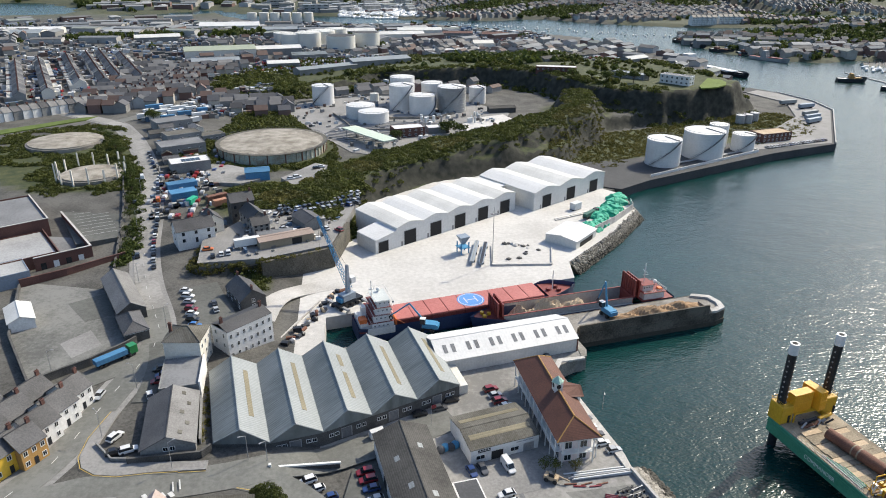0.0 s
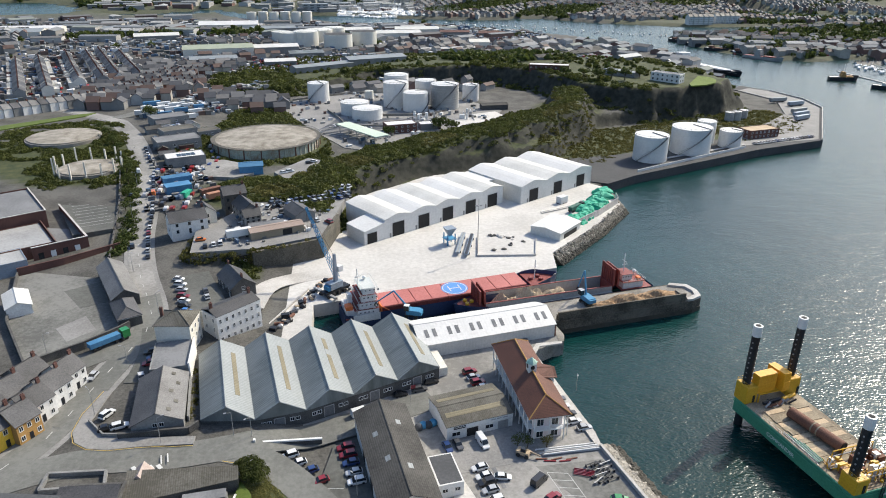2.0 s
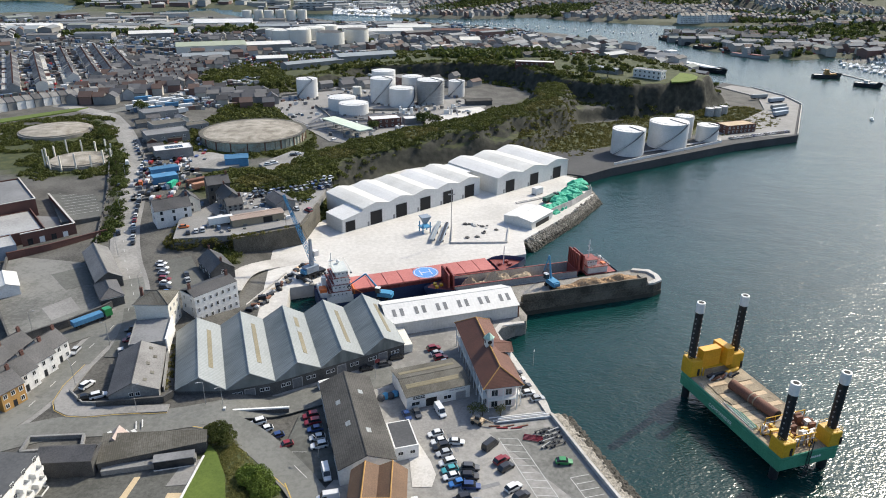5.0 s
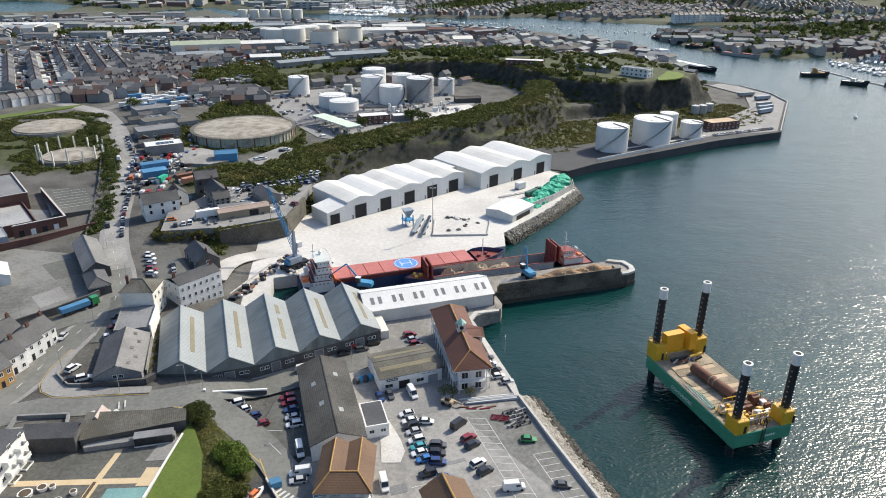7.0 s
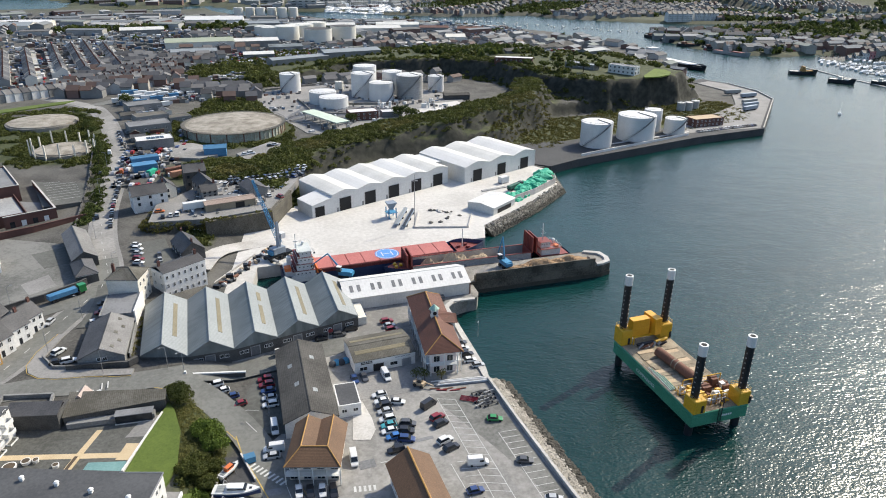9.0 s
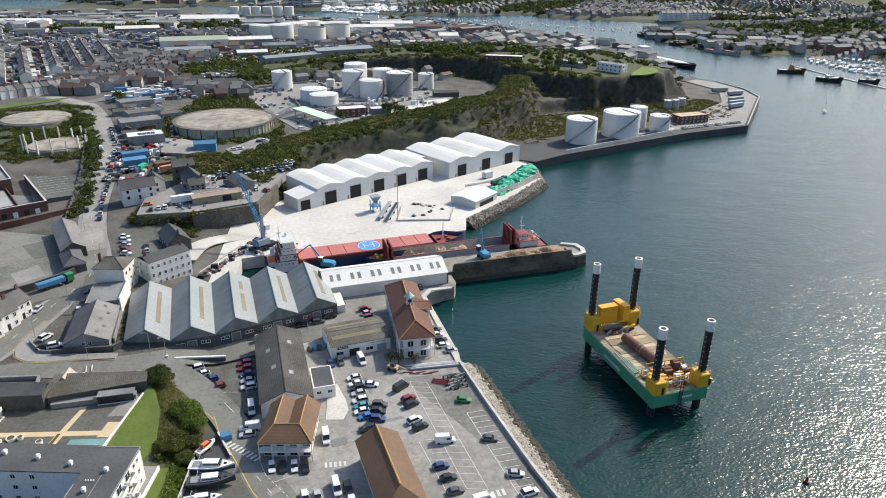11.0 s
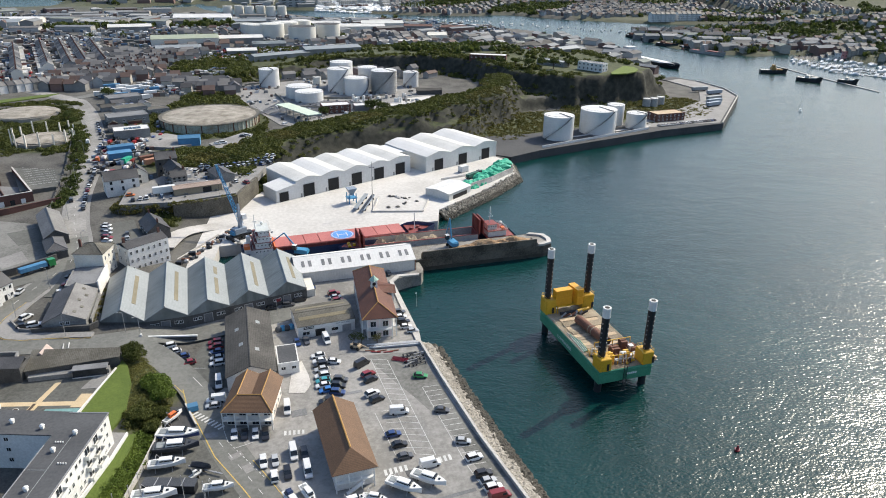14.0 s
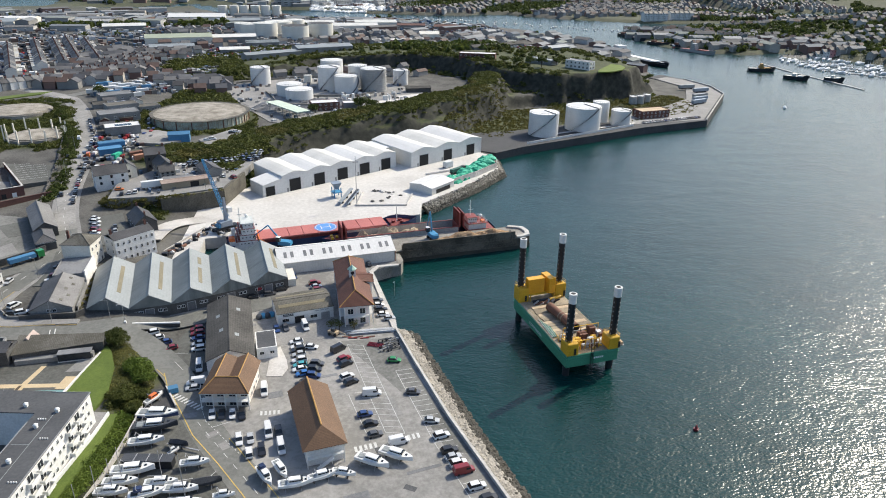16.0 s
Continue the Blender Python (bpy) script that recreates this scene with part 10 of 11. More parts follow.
rod(bm, (-1.5, 0.6, 1.7), (4.0, 0.6, 1.0), 0.22)
part("boom", bm, SAND, dg)
for px in (-1.3, 0.9):
    for s in (-1, 1):
        bm = B()
        rod(bm, (px, s * 0.95 - 0.2, 0.55), (px, s * 0.95 + 0.2, 0.55), 0.55, 12)
        part("wheel", bm, RUBBER, dg)
for i in range(16):
    bm = B()
    box(bm, -1.8, 1.8, -0.12, 0.12, 0.6, 0.72)
    for s in (-1.5, 1.5):
        box(bm, s - 0.06, s + 0.06, -0.35, 0.35, 0, 0.65)
    ob = part("steel_trestle", bm, STEEL_DARK if i % 5 else STEEL_GREY)
    ob.matrix_world = pose(59.6 + (i % 4) * 1.2, 113.4 + (i // 4) * 1.9, 5.03, 0, 0, 20 + rnd.uniform(-20, 20))
    tagged(ob, "dark steel trestle stacked by the sea wall", "trestle", "steel trestles")
bm = B()
for k in range(5):
    rod(bm, (-2.5, k * 0.5 - 1, 0.25), (2.5, k * 0.5 - 1, 0.3), 0.16)
ob = part("red_barrier", bm, CAR_PAINTS["red"])
ob.matrix_world = pose(57.0, 116.6, 5.03, 0, 0, -20)
tagged(ob, "fallen red barrier on the car park", "barrier")
tp = thing("tarpaulin_stack", "blue sheeted pallets beside the shop", "pallet stack", 20.6, 139.0, 5.03, 15)
for k in range(4):
    bm = B()
    bmesh.ops.create_icosphere(bm, subdivisions=2, radius=1.2, matrix=pose(-2 + k * 1.4, 0.4 * (k % 2), 0.5))
    part("sheeted_pallet", bm, CRANE_BLUE if k % 2 else TARP, tp)
# crane-side clutter on the dock edge
for i in range(26):
    f = i / 25
    x, y = -24 + 17 * f + rnd.uniform(-1.5, 1.5), 196 + 36 * f + rnd.uniform(-2, 2)
    bm = B()
    s = rnd.uniform(0.6, 1.6)
    if i % 3 == 0:
        box(bm, -s, s, -0.8, 0.8, 0, rnd.uniform(0.8, 2))
    elif i % 3 == 1:
        rod(bm, (-s, 0, 0.6), (s, 0, 0.6), 0.6, 10)
    else:
        bmesh.ops.create_icosphere(bm, subdivisions=1, radius=s * 0.8, matrix=pose(0, 0, 0.4))
    ob = part("dock_gear", bm, (STEEL_DARK, RUST, STEEL_GREY, TARP, SAND, STEEL_DARK)[i % 6])
    ob.matrix_world = pose(x, y, 5.02, 0, 0, rnd.uniform(0, 180))
    tagged(ob, "worn dock gear lying on pale concrete", "dock gear", "dock gear")
stone_wall("dock_kerb", [(-33, 186), (-26, 200), (-14, 225)], 0.5, QUAY_PALE, "low concrete kerb across the yard", z=5.0, t=0.4)

# ---- painted markings ----
def painted(name, label, lines, z, material, parent_xy=(0, 0)):
    """Thin painted lines: (x0, y0, x1, y1, width) in world metres, each a part."""
    o = thing(name, label, "marking", 0, 0, 0, kind="structure")
    for (x0, y0, x1, y1, w) in lines:
        d = math.hypot(x1 - x0, y1 - y0)
        bm = boxed(0, d, -w / 2, w / 2, 0, 0.02)
        ob = part("painted_line", bm, material, o)
        ob.matrix_local = pose(x0, y0, z, 0, 0, math.degrees(math.atan2(y1 - y0, x1 - x0)))
    return o


rows = []
for i in range(18):
    f = i / 17
    x, y = 47.6 + 9.4 * f, 118 - 45 * f
    rows.append((x - 0.4, y, x + 4.6, y - 1.0, 0.13))
    if i < 17:
        rows.append((x - 5.2 + 1.0, y, x - 0.4, y, 0.13)) if i > 9 else None
rows.append((47.2, 118, 56.6, 73, 0.13)), rows.append((52.2, 117, 61.6, 72, 0.13)), rows.append((47.2, 91, 52.4, 70, 0.13))
for i in range(16):
    f = i / 15
    x, y = 61.4 + 7.4 * f, 101.4 - 34 * f
    rows.append((x, y, x + 4.9, y + 0.6, 0.13))
rows.append((61.4, 101.4, 68.8, 67.4, 0.13)), rows.append((68.8, 67.4, 80, 28, 0.13))
for i in range(9):
    x, y = 69.6 + i * 1.0, 64.6 - i * 3.2
    rows.append((x, y, x + 4.9, y + 1.0, 0.13))
rows += [(29.5, 121, 36.5, 94, 0.13), (30, 93.5, 40, 95.5, 0.13)]
painted("parking_bays", "white parking bay lines on worn tarmac", [(a + 0.9, b, c + 0.9, d, w) for a, b, c, d, w in rows], 5.03, PAINT_WHITE)
zeb = [(49.5 + i * 1.25, 68.2 + i * 0.28, 49.8 + i * 1.25, 66.2 + i * 0.28, 0.7) for i in range(14) if i not in (5, 6)]
zeb += [(24.5 + i * 1.15, 86.0, 24.6 + i * 1.15, 84.2, 0.6) for i in range(5)]
painted("zebra_crossing", "white zebra crossing bars on tarmac", zeb, 5.04, PAINT_WHITE)
zb = [(-1.0 + i * 1.0, 95.4 - i * 0.85, 0.5 + i * 1.0, 96.8 - i * 0.85, 0.55) for i in range(9)]
painted("slip_crossing", "white crossing bars on the access road", zb, 5.13, PAINT_WHITE)
dash = []
for i in range(9):
    x, y = 8.2 + i * 2.9, 83.2 - i * 4.5
    dash.append((x, y, x + 1.15, y - 1.8, 0.14))
for i in range(12):
    x, y = 10.2 + i * 0.92, 83.4 - i * 1.25
    dash.append((x, y, x + 0.4, y - 0.55, 0.16))
dash += [(8.6, 88.0, 10.2, 83.5, 0.12), (12.6, 80.6, 16.6, 82.2, 0.14), (14.4, 60.6, 16, 63.2, 0.12), (3, 60.5, 11, 61.4, 0.12)]
painted("lane_dashes", "broken white lane lines", dash, 5.125, PAINT_WHITE)
edge = [(-24.3, 135.0), (-15.4, 126.4), (-7.2, 118.6), (-0.6, 109.1)]
painted("edge_line", "white edge line beside the side lot", [(*a, *b, 0.14) for a, b in zip(edge, edge[1:])] + [(-7.2, 119.2, -1.1, 118.5, 0.12)], 5.125, PAINT_WHITE)
def verge_line(pts, width, off, material, name, label):
    """A painted line that keeps to one edge of a road sheet."""
    o = thing(name, label, "marking", 0, 0, 0, kind="structure")
    for a, b in zip(pts, pts[1:]):
        d = Vector((b[0] - a[0], b[1] - a[1], 0))
        nrm = Vector((-d.y, d.x, 0)).normalized()
        k = max(1, int(d.length / 2.0))
        for i in range(k):
            p, q = Vector((*a, 0)) + d * (i / k), Vector((*a, 0)) + d * ((i + 1) / k)
            zz = [max(max(ground_z(v.x + nrm.x * width * w, v.y + nrm.y * width * w) for w in (-0.5, -0.17, 0.17, 0.5)), 4.95) + 0.17 for v in (p, q)]
            p, q = p + nrm * off, q + nrm * off
            bm = B()
            slab(bm, [(p.x - nrm.x * 0.09, p.y - nrm.y * 0.09, zz[0]), (q.x - nrm.x * 0.09, q.y - nrm.y * 0.09, zz[1]), (q.x + nrm.x * 0.09, q.y + nrm.y * 0.09, zz[1]), (p.x + nrm.x * 0.09, p.y + nrm.y * 0.09, zz[0])], 0.03)
            part("painted_line", bm, material, o)


verge_line([(-29, 131.6), (-20, 128.4), (-10.5, 119.5), (-2.4, 109)], 8.4, -3.9, PAINT_YELLOW, "verge_line", "yellow line along the lawn side of the access road")
for (x, y, dg, L, W, mt) in ((13.0, 77.6, 32, 3.4, 2.0, PAVING), (16.6, 72.6, -60, 3.0, 2.2, PAVING), (5.6, 86.4, 10, 3.6, 2.2, FELT), (9.6, 92.0, -50, 5.0, 1.4, FELT), (27.6, 93.4, 12, 4.2, 3.0, FELT), (35.0, 108.0, 15, 2.6, 2.0, FELT_DARK), (41.6, 101.0, 12, 7.0, 1.2, FELT), (56.0, 66.4, 14, 3.0, 2.2, FELT_DARK),
                             (66.0, 58.0, 14, 9.0, 1.0, FELT), (49.6, 50.4, 14, 6.0, 3.0, FELT), (62.0, 52.0, -30, 3.0, 1.6, FELT_DARK), (36.0, 118.0, 100, 8.0, 1.1, FELT), (60.0, 84.0, -75, 9.0, 3.2, PAVING), (15.0, 134.0, 8, 6.0, 1.4, FELT)):
    ob = part("tarmac_patch", boxed(-L / 2, L / 2, -W / 2, W / 2, -0.1, 0.012), mt)
    ob.matrix_world = pose(x, y, 5.115 if x < 17 and y < 95 else 5.024, 0, 0, dg)
    tagged(ob, "rectangular repair patch in the tarmac", "patch", "tarmac patches", kind="structure")
west = [(-5.7, 108), (-3.2, 100.6), (1.9, 90.4), (7.9, 77.8), (15.9, 66.2), (23.2, 54.7), (34, 37)]
yl = [(*a, *b, 0.25) for a, b in zip(west, west[1:])] + [(17.4, 75.4, 20.4, 70.8, 0.2), (20.4, 70.8, 31.6, 52.6, 0.2)]
painted("yellow_lines", "faded yellow edge lines", yl, 5.125, PAINT_YELLOW)
hz = [(8.4 + i * 0.8, 87.6 - i * 0.12, 9.6 + i * 0.8, 84.4 - i * 0.12, 0.14) for i in range(6)]
painted("hatched_bay", "yellow hatched bay before the verandah", hz, 5.05, PAINT_YELLOW)


def along(pts, off, dz, every=0, length=0, w=0.14):
    out = []
    for a, b in zip(pts, pts[1:]):
        d = Vector((b[0] - a[0], b[1] - a[1], 0))
        nrm = Vector((-d.y, d.x, 0)).normalized() * off
        n = max(1, int(d.length / (every or 6)))
        for i in range(n):
            p = Vector((*a, 0)).lerp(Vector((*b, 0)), i / n) + nrm
            q = p + d.normalized() * (length or d.length / n)
            out.append((p, q, w))
    o = []
    for p, q, ww in out:
        c = (p + q) / 2
        o.append((p.x, p.y, q.x, q.y, ww, max(ground_z(p.x, p.y), ground_z(q.x, q.y), 4.95) + dz))
    return o


def road_paint(name, label, items, material):
    o = thing(name, label, "marking", 0, 0, 0, kind="structure")
    for (x0, y0, x1, y1, w, z) in items:
        d = math.hypot(x1 - x0, y1 - y0)
        ob = part("painted_line", boxed(0, d, -w / 2, w / 2, 0, 0.03), material, o)
        ob.matrix_local = pose(x0, y0, z, 0, 0, math.degrees(math.atan2(y1 - y0, x1 - x0)))


road_paint("centre_dashes", "broken white centre line on the main road", along(MAIN_ROAD[2:14], 0.3, 0.34, 7, 2.6, 0.16), PAINT_WHITE)
road_paint("kerb_lines", "yellow no-parking lines at the corner", along([(-66.9, 160.5), (-69.3, 150), (-69.3, 142.5), (-67.5, 138.4), (-63.6, 135.5), (-58.4, 134.4), (-50.9, 134.7), (-38, 134.2)], 0.0, 0.38, 0, 0, 0.14), PAINT_YELLOW)
yard_mark = [(-50.5 + i * 1.9, 127.6, -49.4 + i * 1.9, 126.2, 1.0, 9.1) for i in range(4)]
road_paint("stop_bars", "white road lettering bars near the junction", yard_mark + [(-44.8, 131, -44.0, 127.8, 0.3, 9.1), (-43.4, 131.6, -42.6, 128.4, 0.3, 9.1)], PAINT_WHITE)
bays = []
for i in range(13):
    f = i / 12
    bays.append((-134 + 22 * f, 327 - 46 * f, -120 + 20 * f, 332 - 46 * f, 0.16, 12.64))
road_paint("retail_bays", "worn white bay lines in the empty car park", bays, PAINT_WHITE)
rnd = random.Random(9)
# lamp posts along the roads
for (x, y, h) in ((-63, 171, 8), (-66, 150, 8), (-62.5, 205, 8), (-80, 240, 8), (-93, 290, 8), (-101, 330, 8), (-112, 370, 8), (-46, 136, 8), (-28.6, 137.4, 7), (-24, 136.6, 6), (-89, 181, 8), (2.0, 116, 6), (65.6, 150, 6)):
    lp = thing("street_lamp", "tall grey street lamp beside the road", "street lamp", x, y, max(ground_z(x, y), 5.0), rnd.uniform(0, 360), group="street lamps")
    bm = B()
    rod(bm, (0, 0, 0), (0, 0, h), 0.1, 6, 0.06)
    part("pole", bm, STEEL_GREY, lp)
    bm = B()
    rod(bm, (0, 0, h), (1.3, 0, h + 0.3), 0.05)
    part("arm", bm, STEEL_GREY, lp)
    part("lantern", boxed(1.1, 1.8, -0.15, 0.15, h + 0.2, h + 0.36), STEEL_GREY, lp)
fl = thing("flag_banner", "red banner on a roadside pole", "banner", 17.5, 149.0, 5.1, 20)
bm = B()
rod(bm, (0, 0, 0), (0, 0, 6.5), 0.06)
part("pole", bm, STEEL_GREY, fl)
part("flag", boxed(0.05, 1.5, -0.02, 0.02, 5.3, 6.4), CAR_PAINTS["red"], fl)

# ---- far town, far shore, boats afloat ----
def island_mix(name, colours, rough=0.8):
    m = bpy.data.materials.new(name)
    m.use_nodes = True
    n, l = m.node_tree.nodes, m.node_tree.links
    geo, ramp, ns, mx = n.new("ShaderNodeNewGeometry"), n.new("ShaderNodeValToRGB"), n.new("ShaderNodeTexNoise"), n.new("ShaderNodeMix")
    ramp.color_ramp.interpolation = "CONSTANT"
    e = ramp.color_ramp.elements
    e[0].color, e[1].color = (*colours[0], 1), (*colours[1], 1)
    e[1].position = 1 / len(colours)
    for i, c in enumerate(colours[2:], 2):
        k = e.new(i / len(colours))
        k.color = (*c, 1)
    l.new(geo.outputs["Random Per Island"], ramp.inputs["Fac"])
    ns.inputs["Scale"].default_value = 0.4
    l.new(geo.outputs["Position"], ns.inputs["Vector"])
    mx.data_type, mx.blend_type = "RGBA", "MULTIPLY"
    mx.inputs["Factor"].default_value = 0.35
    l.new(ramp.outputs["Color"], mx.inputs["A"])
    l.new(ns.outputs["Fac"], mx.inputs["B"])
    l.new(mx.outputs["Result"], n["Principled BSDF"].inputs["Base Color"])
    n["Principled BSDF"].inputs["Roughness"].default_value = rough
    return m


FAR_WALL = island_mix("far house walls", [(0.38, 0.37, 0.35), (0.5, 0.49, 0.47), (0.34, 0.33, 0.3), (0.24, 0.235, 0.225), (0.42, 0.39, 0.34), (0.2, 0.12, 0.1)])
FAR_ROOF = island_mix("far house roofs", [(0.075, 0.077, 0.083), (0.1, 0.1, 0.107), (0.16, 0.155, 0.15), (0.12, 0.075, 0.06), (0.065, 0.063, 0.065), (0.2, 0.195, 0.19)])
FAR_SHED = island_mix("far shed roofs", [(0.27, 0.275, 0.275), (0.21, 0.22, 0.225), (0.4, 0.397, 0.385), (0.17, 0.185, 0.2), (0.23, 0.25, 0.225), (0.14, 0.135, 0.13)], 0.9)


def far_houses(name, label, x, y, ang, L, W, he, hr, roof):
    """Joined far gabled houses: one object of walls, with its roofs as one part."""
    n = len(x)
    z = np.array([ground_z(a, b) for a, b in zip(x, y)])
    ca, sa = np.cos(ang), np.sin(ang)

    def put(u, v, h):
        return np.stack([x + u * ca - v * sa, y + u * sa + v * ca, z + h], -1)

    a = [put(sx * L / 2, sy * W / 2, k) for k in (-4 + 0 * he, he) for sx, sy in ((-1, -1), (1, -1), (1, 1), (-1, 1))] + [put(-L / 2, 0 * W, hr), put(L / 2, 0 * W, hr)]
    v = np.stack(a, 1).reshape(-1, 3)
    fq = [(0, 1, 5, 4), (2, 3, 7, 6)]
    base = np.arange(n)[:, None] * 10
    faces = []
    for f in fq:
        faces += (base + np.array(f)).tolist()
    for f in ((1, 2, 6, 9, 5), (3, 0, 4, 8, 7)):
        faces += (base + np.array(f)).tolist()
    me = bpy.data.meshes.new(name)
    me.from_pydata(v.tolist(), [], faces)
    me.materials.append(FAR_WALL)
    o = tagged(new(name, me), label, "houses", kind="stuff")
    e = 0.4
    k = e * (hr - he) / (W / 2)
    b = []
    for up in (0.0, 0.25):
        b += [put(-L / 2 - e, -W / 2 - e, he - k + up), put(L / 2 + e, -W / 2 - e, he - k + up), put(L / 2 + e, 0 * W, hr + up), put(-L / 2 - e, 0 * W, hr + up), put(L / 2 + e, W / 2 + e, he - k + up), put(-L / 2 - e, W / 2 + e, he - k + up)]
    v = np.stack(b, 1).reshape(-1, 3)
    base = np.arange(n)[:, None] * 12
    faces = []
    for f in ((6, 7, 8, 9), (9, 8, 10, 11), (0, 1, 7, 6), (4, 5, 11, 10), (1, 2, 8, 7), (2, 4, 10, 8), (5, 3, 9, 11), (3, 0, 6, 9)):
        faces += (base + np.array(f)).tolist()
    me = bpy.data.meshes.new("roof")
    me.from_pydata(v.tolist(), [], faces)
    me.materials.append(roof)
    r = new("roof", me)
    r.parent = o
    r["kind"] = "stuff"
    return o


def rows_of(seed, x0, x1, y0, y1, dx, dy, keep, turn=0.3, jitter=0.25):
    rs = np.random.RandomState(seed)
    gx, gy = np.meshgrid(np.arange(x0, x1, dx), np.arange(y0, y1, dy))
    x, y = gx.ravel() + rs.uniform(-jitter, jitter, gx.size) * dx, gy.ravel() + rs.uniform(-jitter, jitter, gx.size) * dy
    ok = keep(x, y) & (rs.rand(x.size) < 0.86)
    x, y = x[ok], y[ok]
    ang = turn + 0.35 * np.sin(x / 130.0) + 0.3 * np.cos(y / 110.0) + np.where(rs.rand(len(x)) < 0.2, 1.57, 0)
    return rs, x, y, ang


def far_set(name, label, args, roof, L=(8, 12), W=(7, 9), H=(5, 6.5), R=(2, 3.2)):
    rs, x, y, ang = rows_of(*args)
    n = len(x)
    l, w, h = rs.uniform(*L, n), rs.uniform(*W, n), rs.uniform(*H, n)
    return far_houses(name, label, x, y, ang, l, w, h, h + rs.uniform(*R, n), roof)


bank = lambda x, y: inside(x, y, BANK) > 14
far_set("far_bank_houses", "pale houses on the far river bank", (1, 150, 1200, 1215, 1750, 13, 16, lambda x, y: bank(x, y) & (inside(x, y, CREEK) < -15) & (roughness(x, y, 70) > -0.3) & (np.hypot((x - 640) / 110, (y - 1250) / 45) > 1)), FAR_ROOF, (7, 10), (6, 8))
far_set("west_bank_works", "pale works along the far western bank", (12, -520, 150, 1500, 2050, 44, 38, lambda x, y: bank(x, y) & (x + (y - 1500) * 0.2 < 190)), FAR_SHED, (18, 40), (12, 22), (5, 9), (1, 2))
far_set("far_hill_houses", "distant houses on the hill beyond the river", (2, 120, 1700, 1750, 2300, 20, 24, lambda x, y: (roughness(x, y, 120) > 0.22) & (inside(x, y, CREEK) < -15)), FAR_ROOF, (8, 13), (7, 10))
far_set("spit_houses", "pale houses on the far spit", (3, 490, 1400, 500, 1260, 17, 20, lambda x, y: (inside(x, y, SPIT) > 12) & (roughness(x, y, 60) > -0.2)), FAR_ROOF)
far_set("spit_sheds", "boatyard sheds on the far spit", (4, 490, 700, 760, 1010, 34, 30, lambda x, y: (inside(x, y, SPIT) > 8) & (x + y < 1560)), FAR_SHED, (18, 30), (10, 16), (5, 8), (2, 3))
far_set("outer_terraces", "grey terraces beyond the town", (5, -700, -270, 560, 1000, 10, 27, lambda x, y: (x < -250 - (y - 480) * 0.30) & (inside(x, y, COAST) > 20), 1.97, 0.12), FAR_ROOF)
far_set("outer_sheds", "pale industrial sheds beyond the town", (6, -900, 330, 880, 1330, 62, 52, lambda x, y: (inside(x, y, COAST) > 95) & (np.hypot(x + 25, y - 860) > 75) & (np.abs(x - 60) + np.abs(y - 950) > 60)), FAR_SHED, (22, 48), (14, 26), (5, 8), (1, 2.2))
far_set("inner_units", "small works and houses in the town", (7, -150, 260, 575, 880, 16, 18, lambda x, y: (inside(x, y, HEIGHTS) < -12) & (np.hypot(x + 20, y - 850) > 70) & (x > -150 + (y - 600) * -0.2) & (np.hypot(x + 130, y - 760) > 36) & (np.hypot(x + 80, y - 790) > 30)), FAR_ROOF, (7, 13), (6, 9), (4, 6), (1.5, 2.8))
far_set("west_units", "small works west of the gasholders", (8, -420, -215, 330, 470, 20, 24, lambda x, y: x < -225), FAR_ROOF, (10, 15), (8, 10))
far_set("harbour_units", "old harbour sheds below the headland", (9, 200, 400, 640, 900, 27, 27, lambda x, y: (inside(x, y, COAST) > 14) & (inside(x, y, HEIGHTS) < -4)), FAR_SHED, (12, 24), (9, 14), (4, 7), (1.5, 2.6))
# waterside flats on the far bank
for i, (x, y, n) in enumerate(((612, 1212, 5), (668, 1218, 5))):
    for j in range(n):
        house(x + j * 9.5, y + 4 * i, 4, 8, 9, 12, 13, 17, WHITE_WALL, SLATE, "pale waterside apartment block with gables", 4, 3, "apartment_block", 0, "waterside flats", ends=False, category="flats", far=True)
for j in range(11):
    house(612 + j * 8.6, 764 - j * 0.6, ground_z(612 + j * 8.6, 764), -4, 8.4, 9, 7, 10, (WHITE_WALL, CREAM_WALL, WHITE_WALL, surface("pink render", (0.5, 0.2, 0.2), (0.6, 0.28, 0.26)))[j % 4], SLATE, "waterside terraced house with slate roof", 2, 2, "waterside_house", 1, "waterside terrace", ends=False, far=True)

# trees among the far houses
def far_wood(name, label, seed, n, box4, keep, r=(3, 6), mat=None, leaves=22):
    c, rr = sprinkle(n, *box4, keep, seed, *r)
    leaf_cloud(name, c + np.array([0, 0, 0.35 * r[0]]), rr, mat or LEAF_DARK, label, leaves, 0.8, 0.95, seed, "trees")


far_wood("bank_wood", "dark trees along the far bank", 21, 10500, (-620, 1300, 1200, 1800), lambda x, y: bank(x, y) & (inside(x, y, CREEK) < -12) & (((roughness(x, y, 70) < 0.0) & (x > 150)) | (x < -420)))
far_wood("hill_wood", "dark woods on the far hill", 22, 13000, (-900, 1900, 1700, 2400), lambda x, y: bank(x, y) & (inside(x, y, CREEK) < -14) & ((roughness(x, y, 120) < 0.3) & (x > 150) | (roughness(x, y, 90) < -0.35)), (5, 9), leaves=18)
far_wood("spit_wood", "dark trees on the far spit", 23, 6500, (500, 1500, 480, 1260), lambda x, y: (inside(x, y, SPIT) > 14) & ((roughness(x, y, 60) < 0.12) | (x > 720)))
far_wood("town_trees", "scattered trees in the town", 24, 900, (-700, 330, 560, 1300), lambda x, y: (inside(x, y, COAST) > 12) & (roughness(x, y, 38) > 0.35) & (inside(x, y, DEPOT) < 0), (2.5, 4.5))
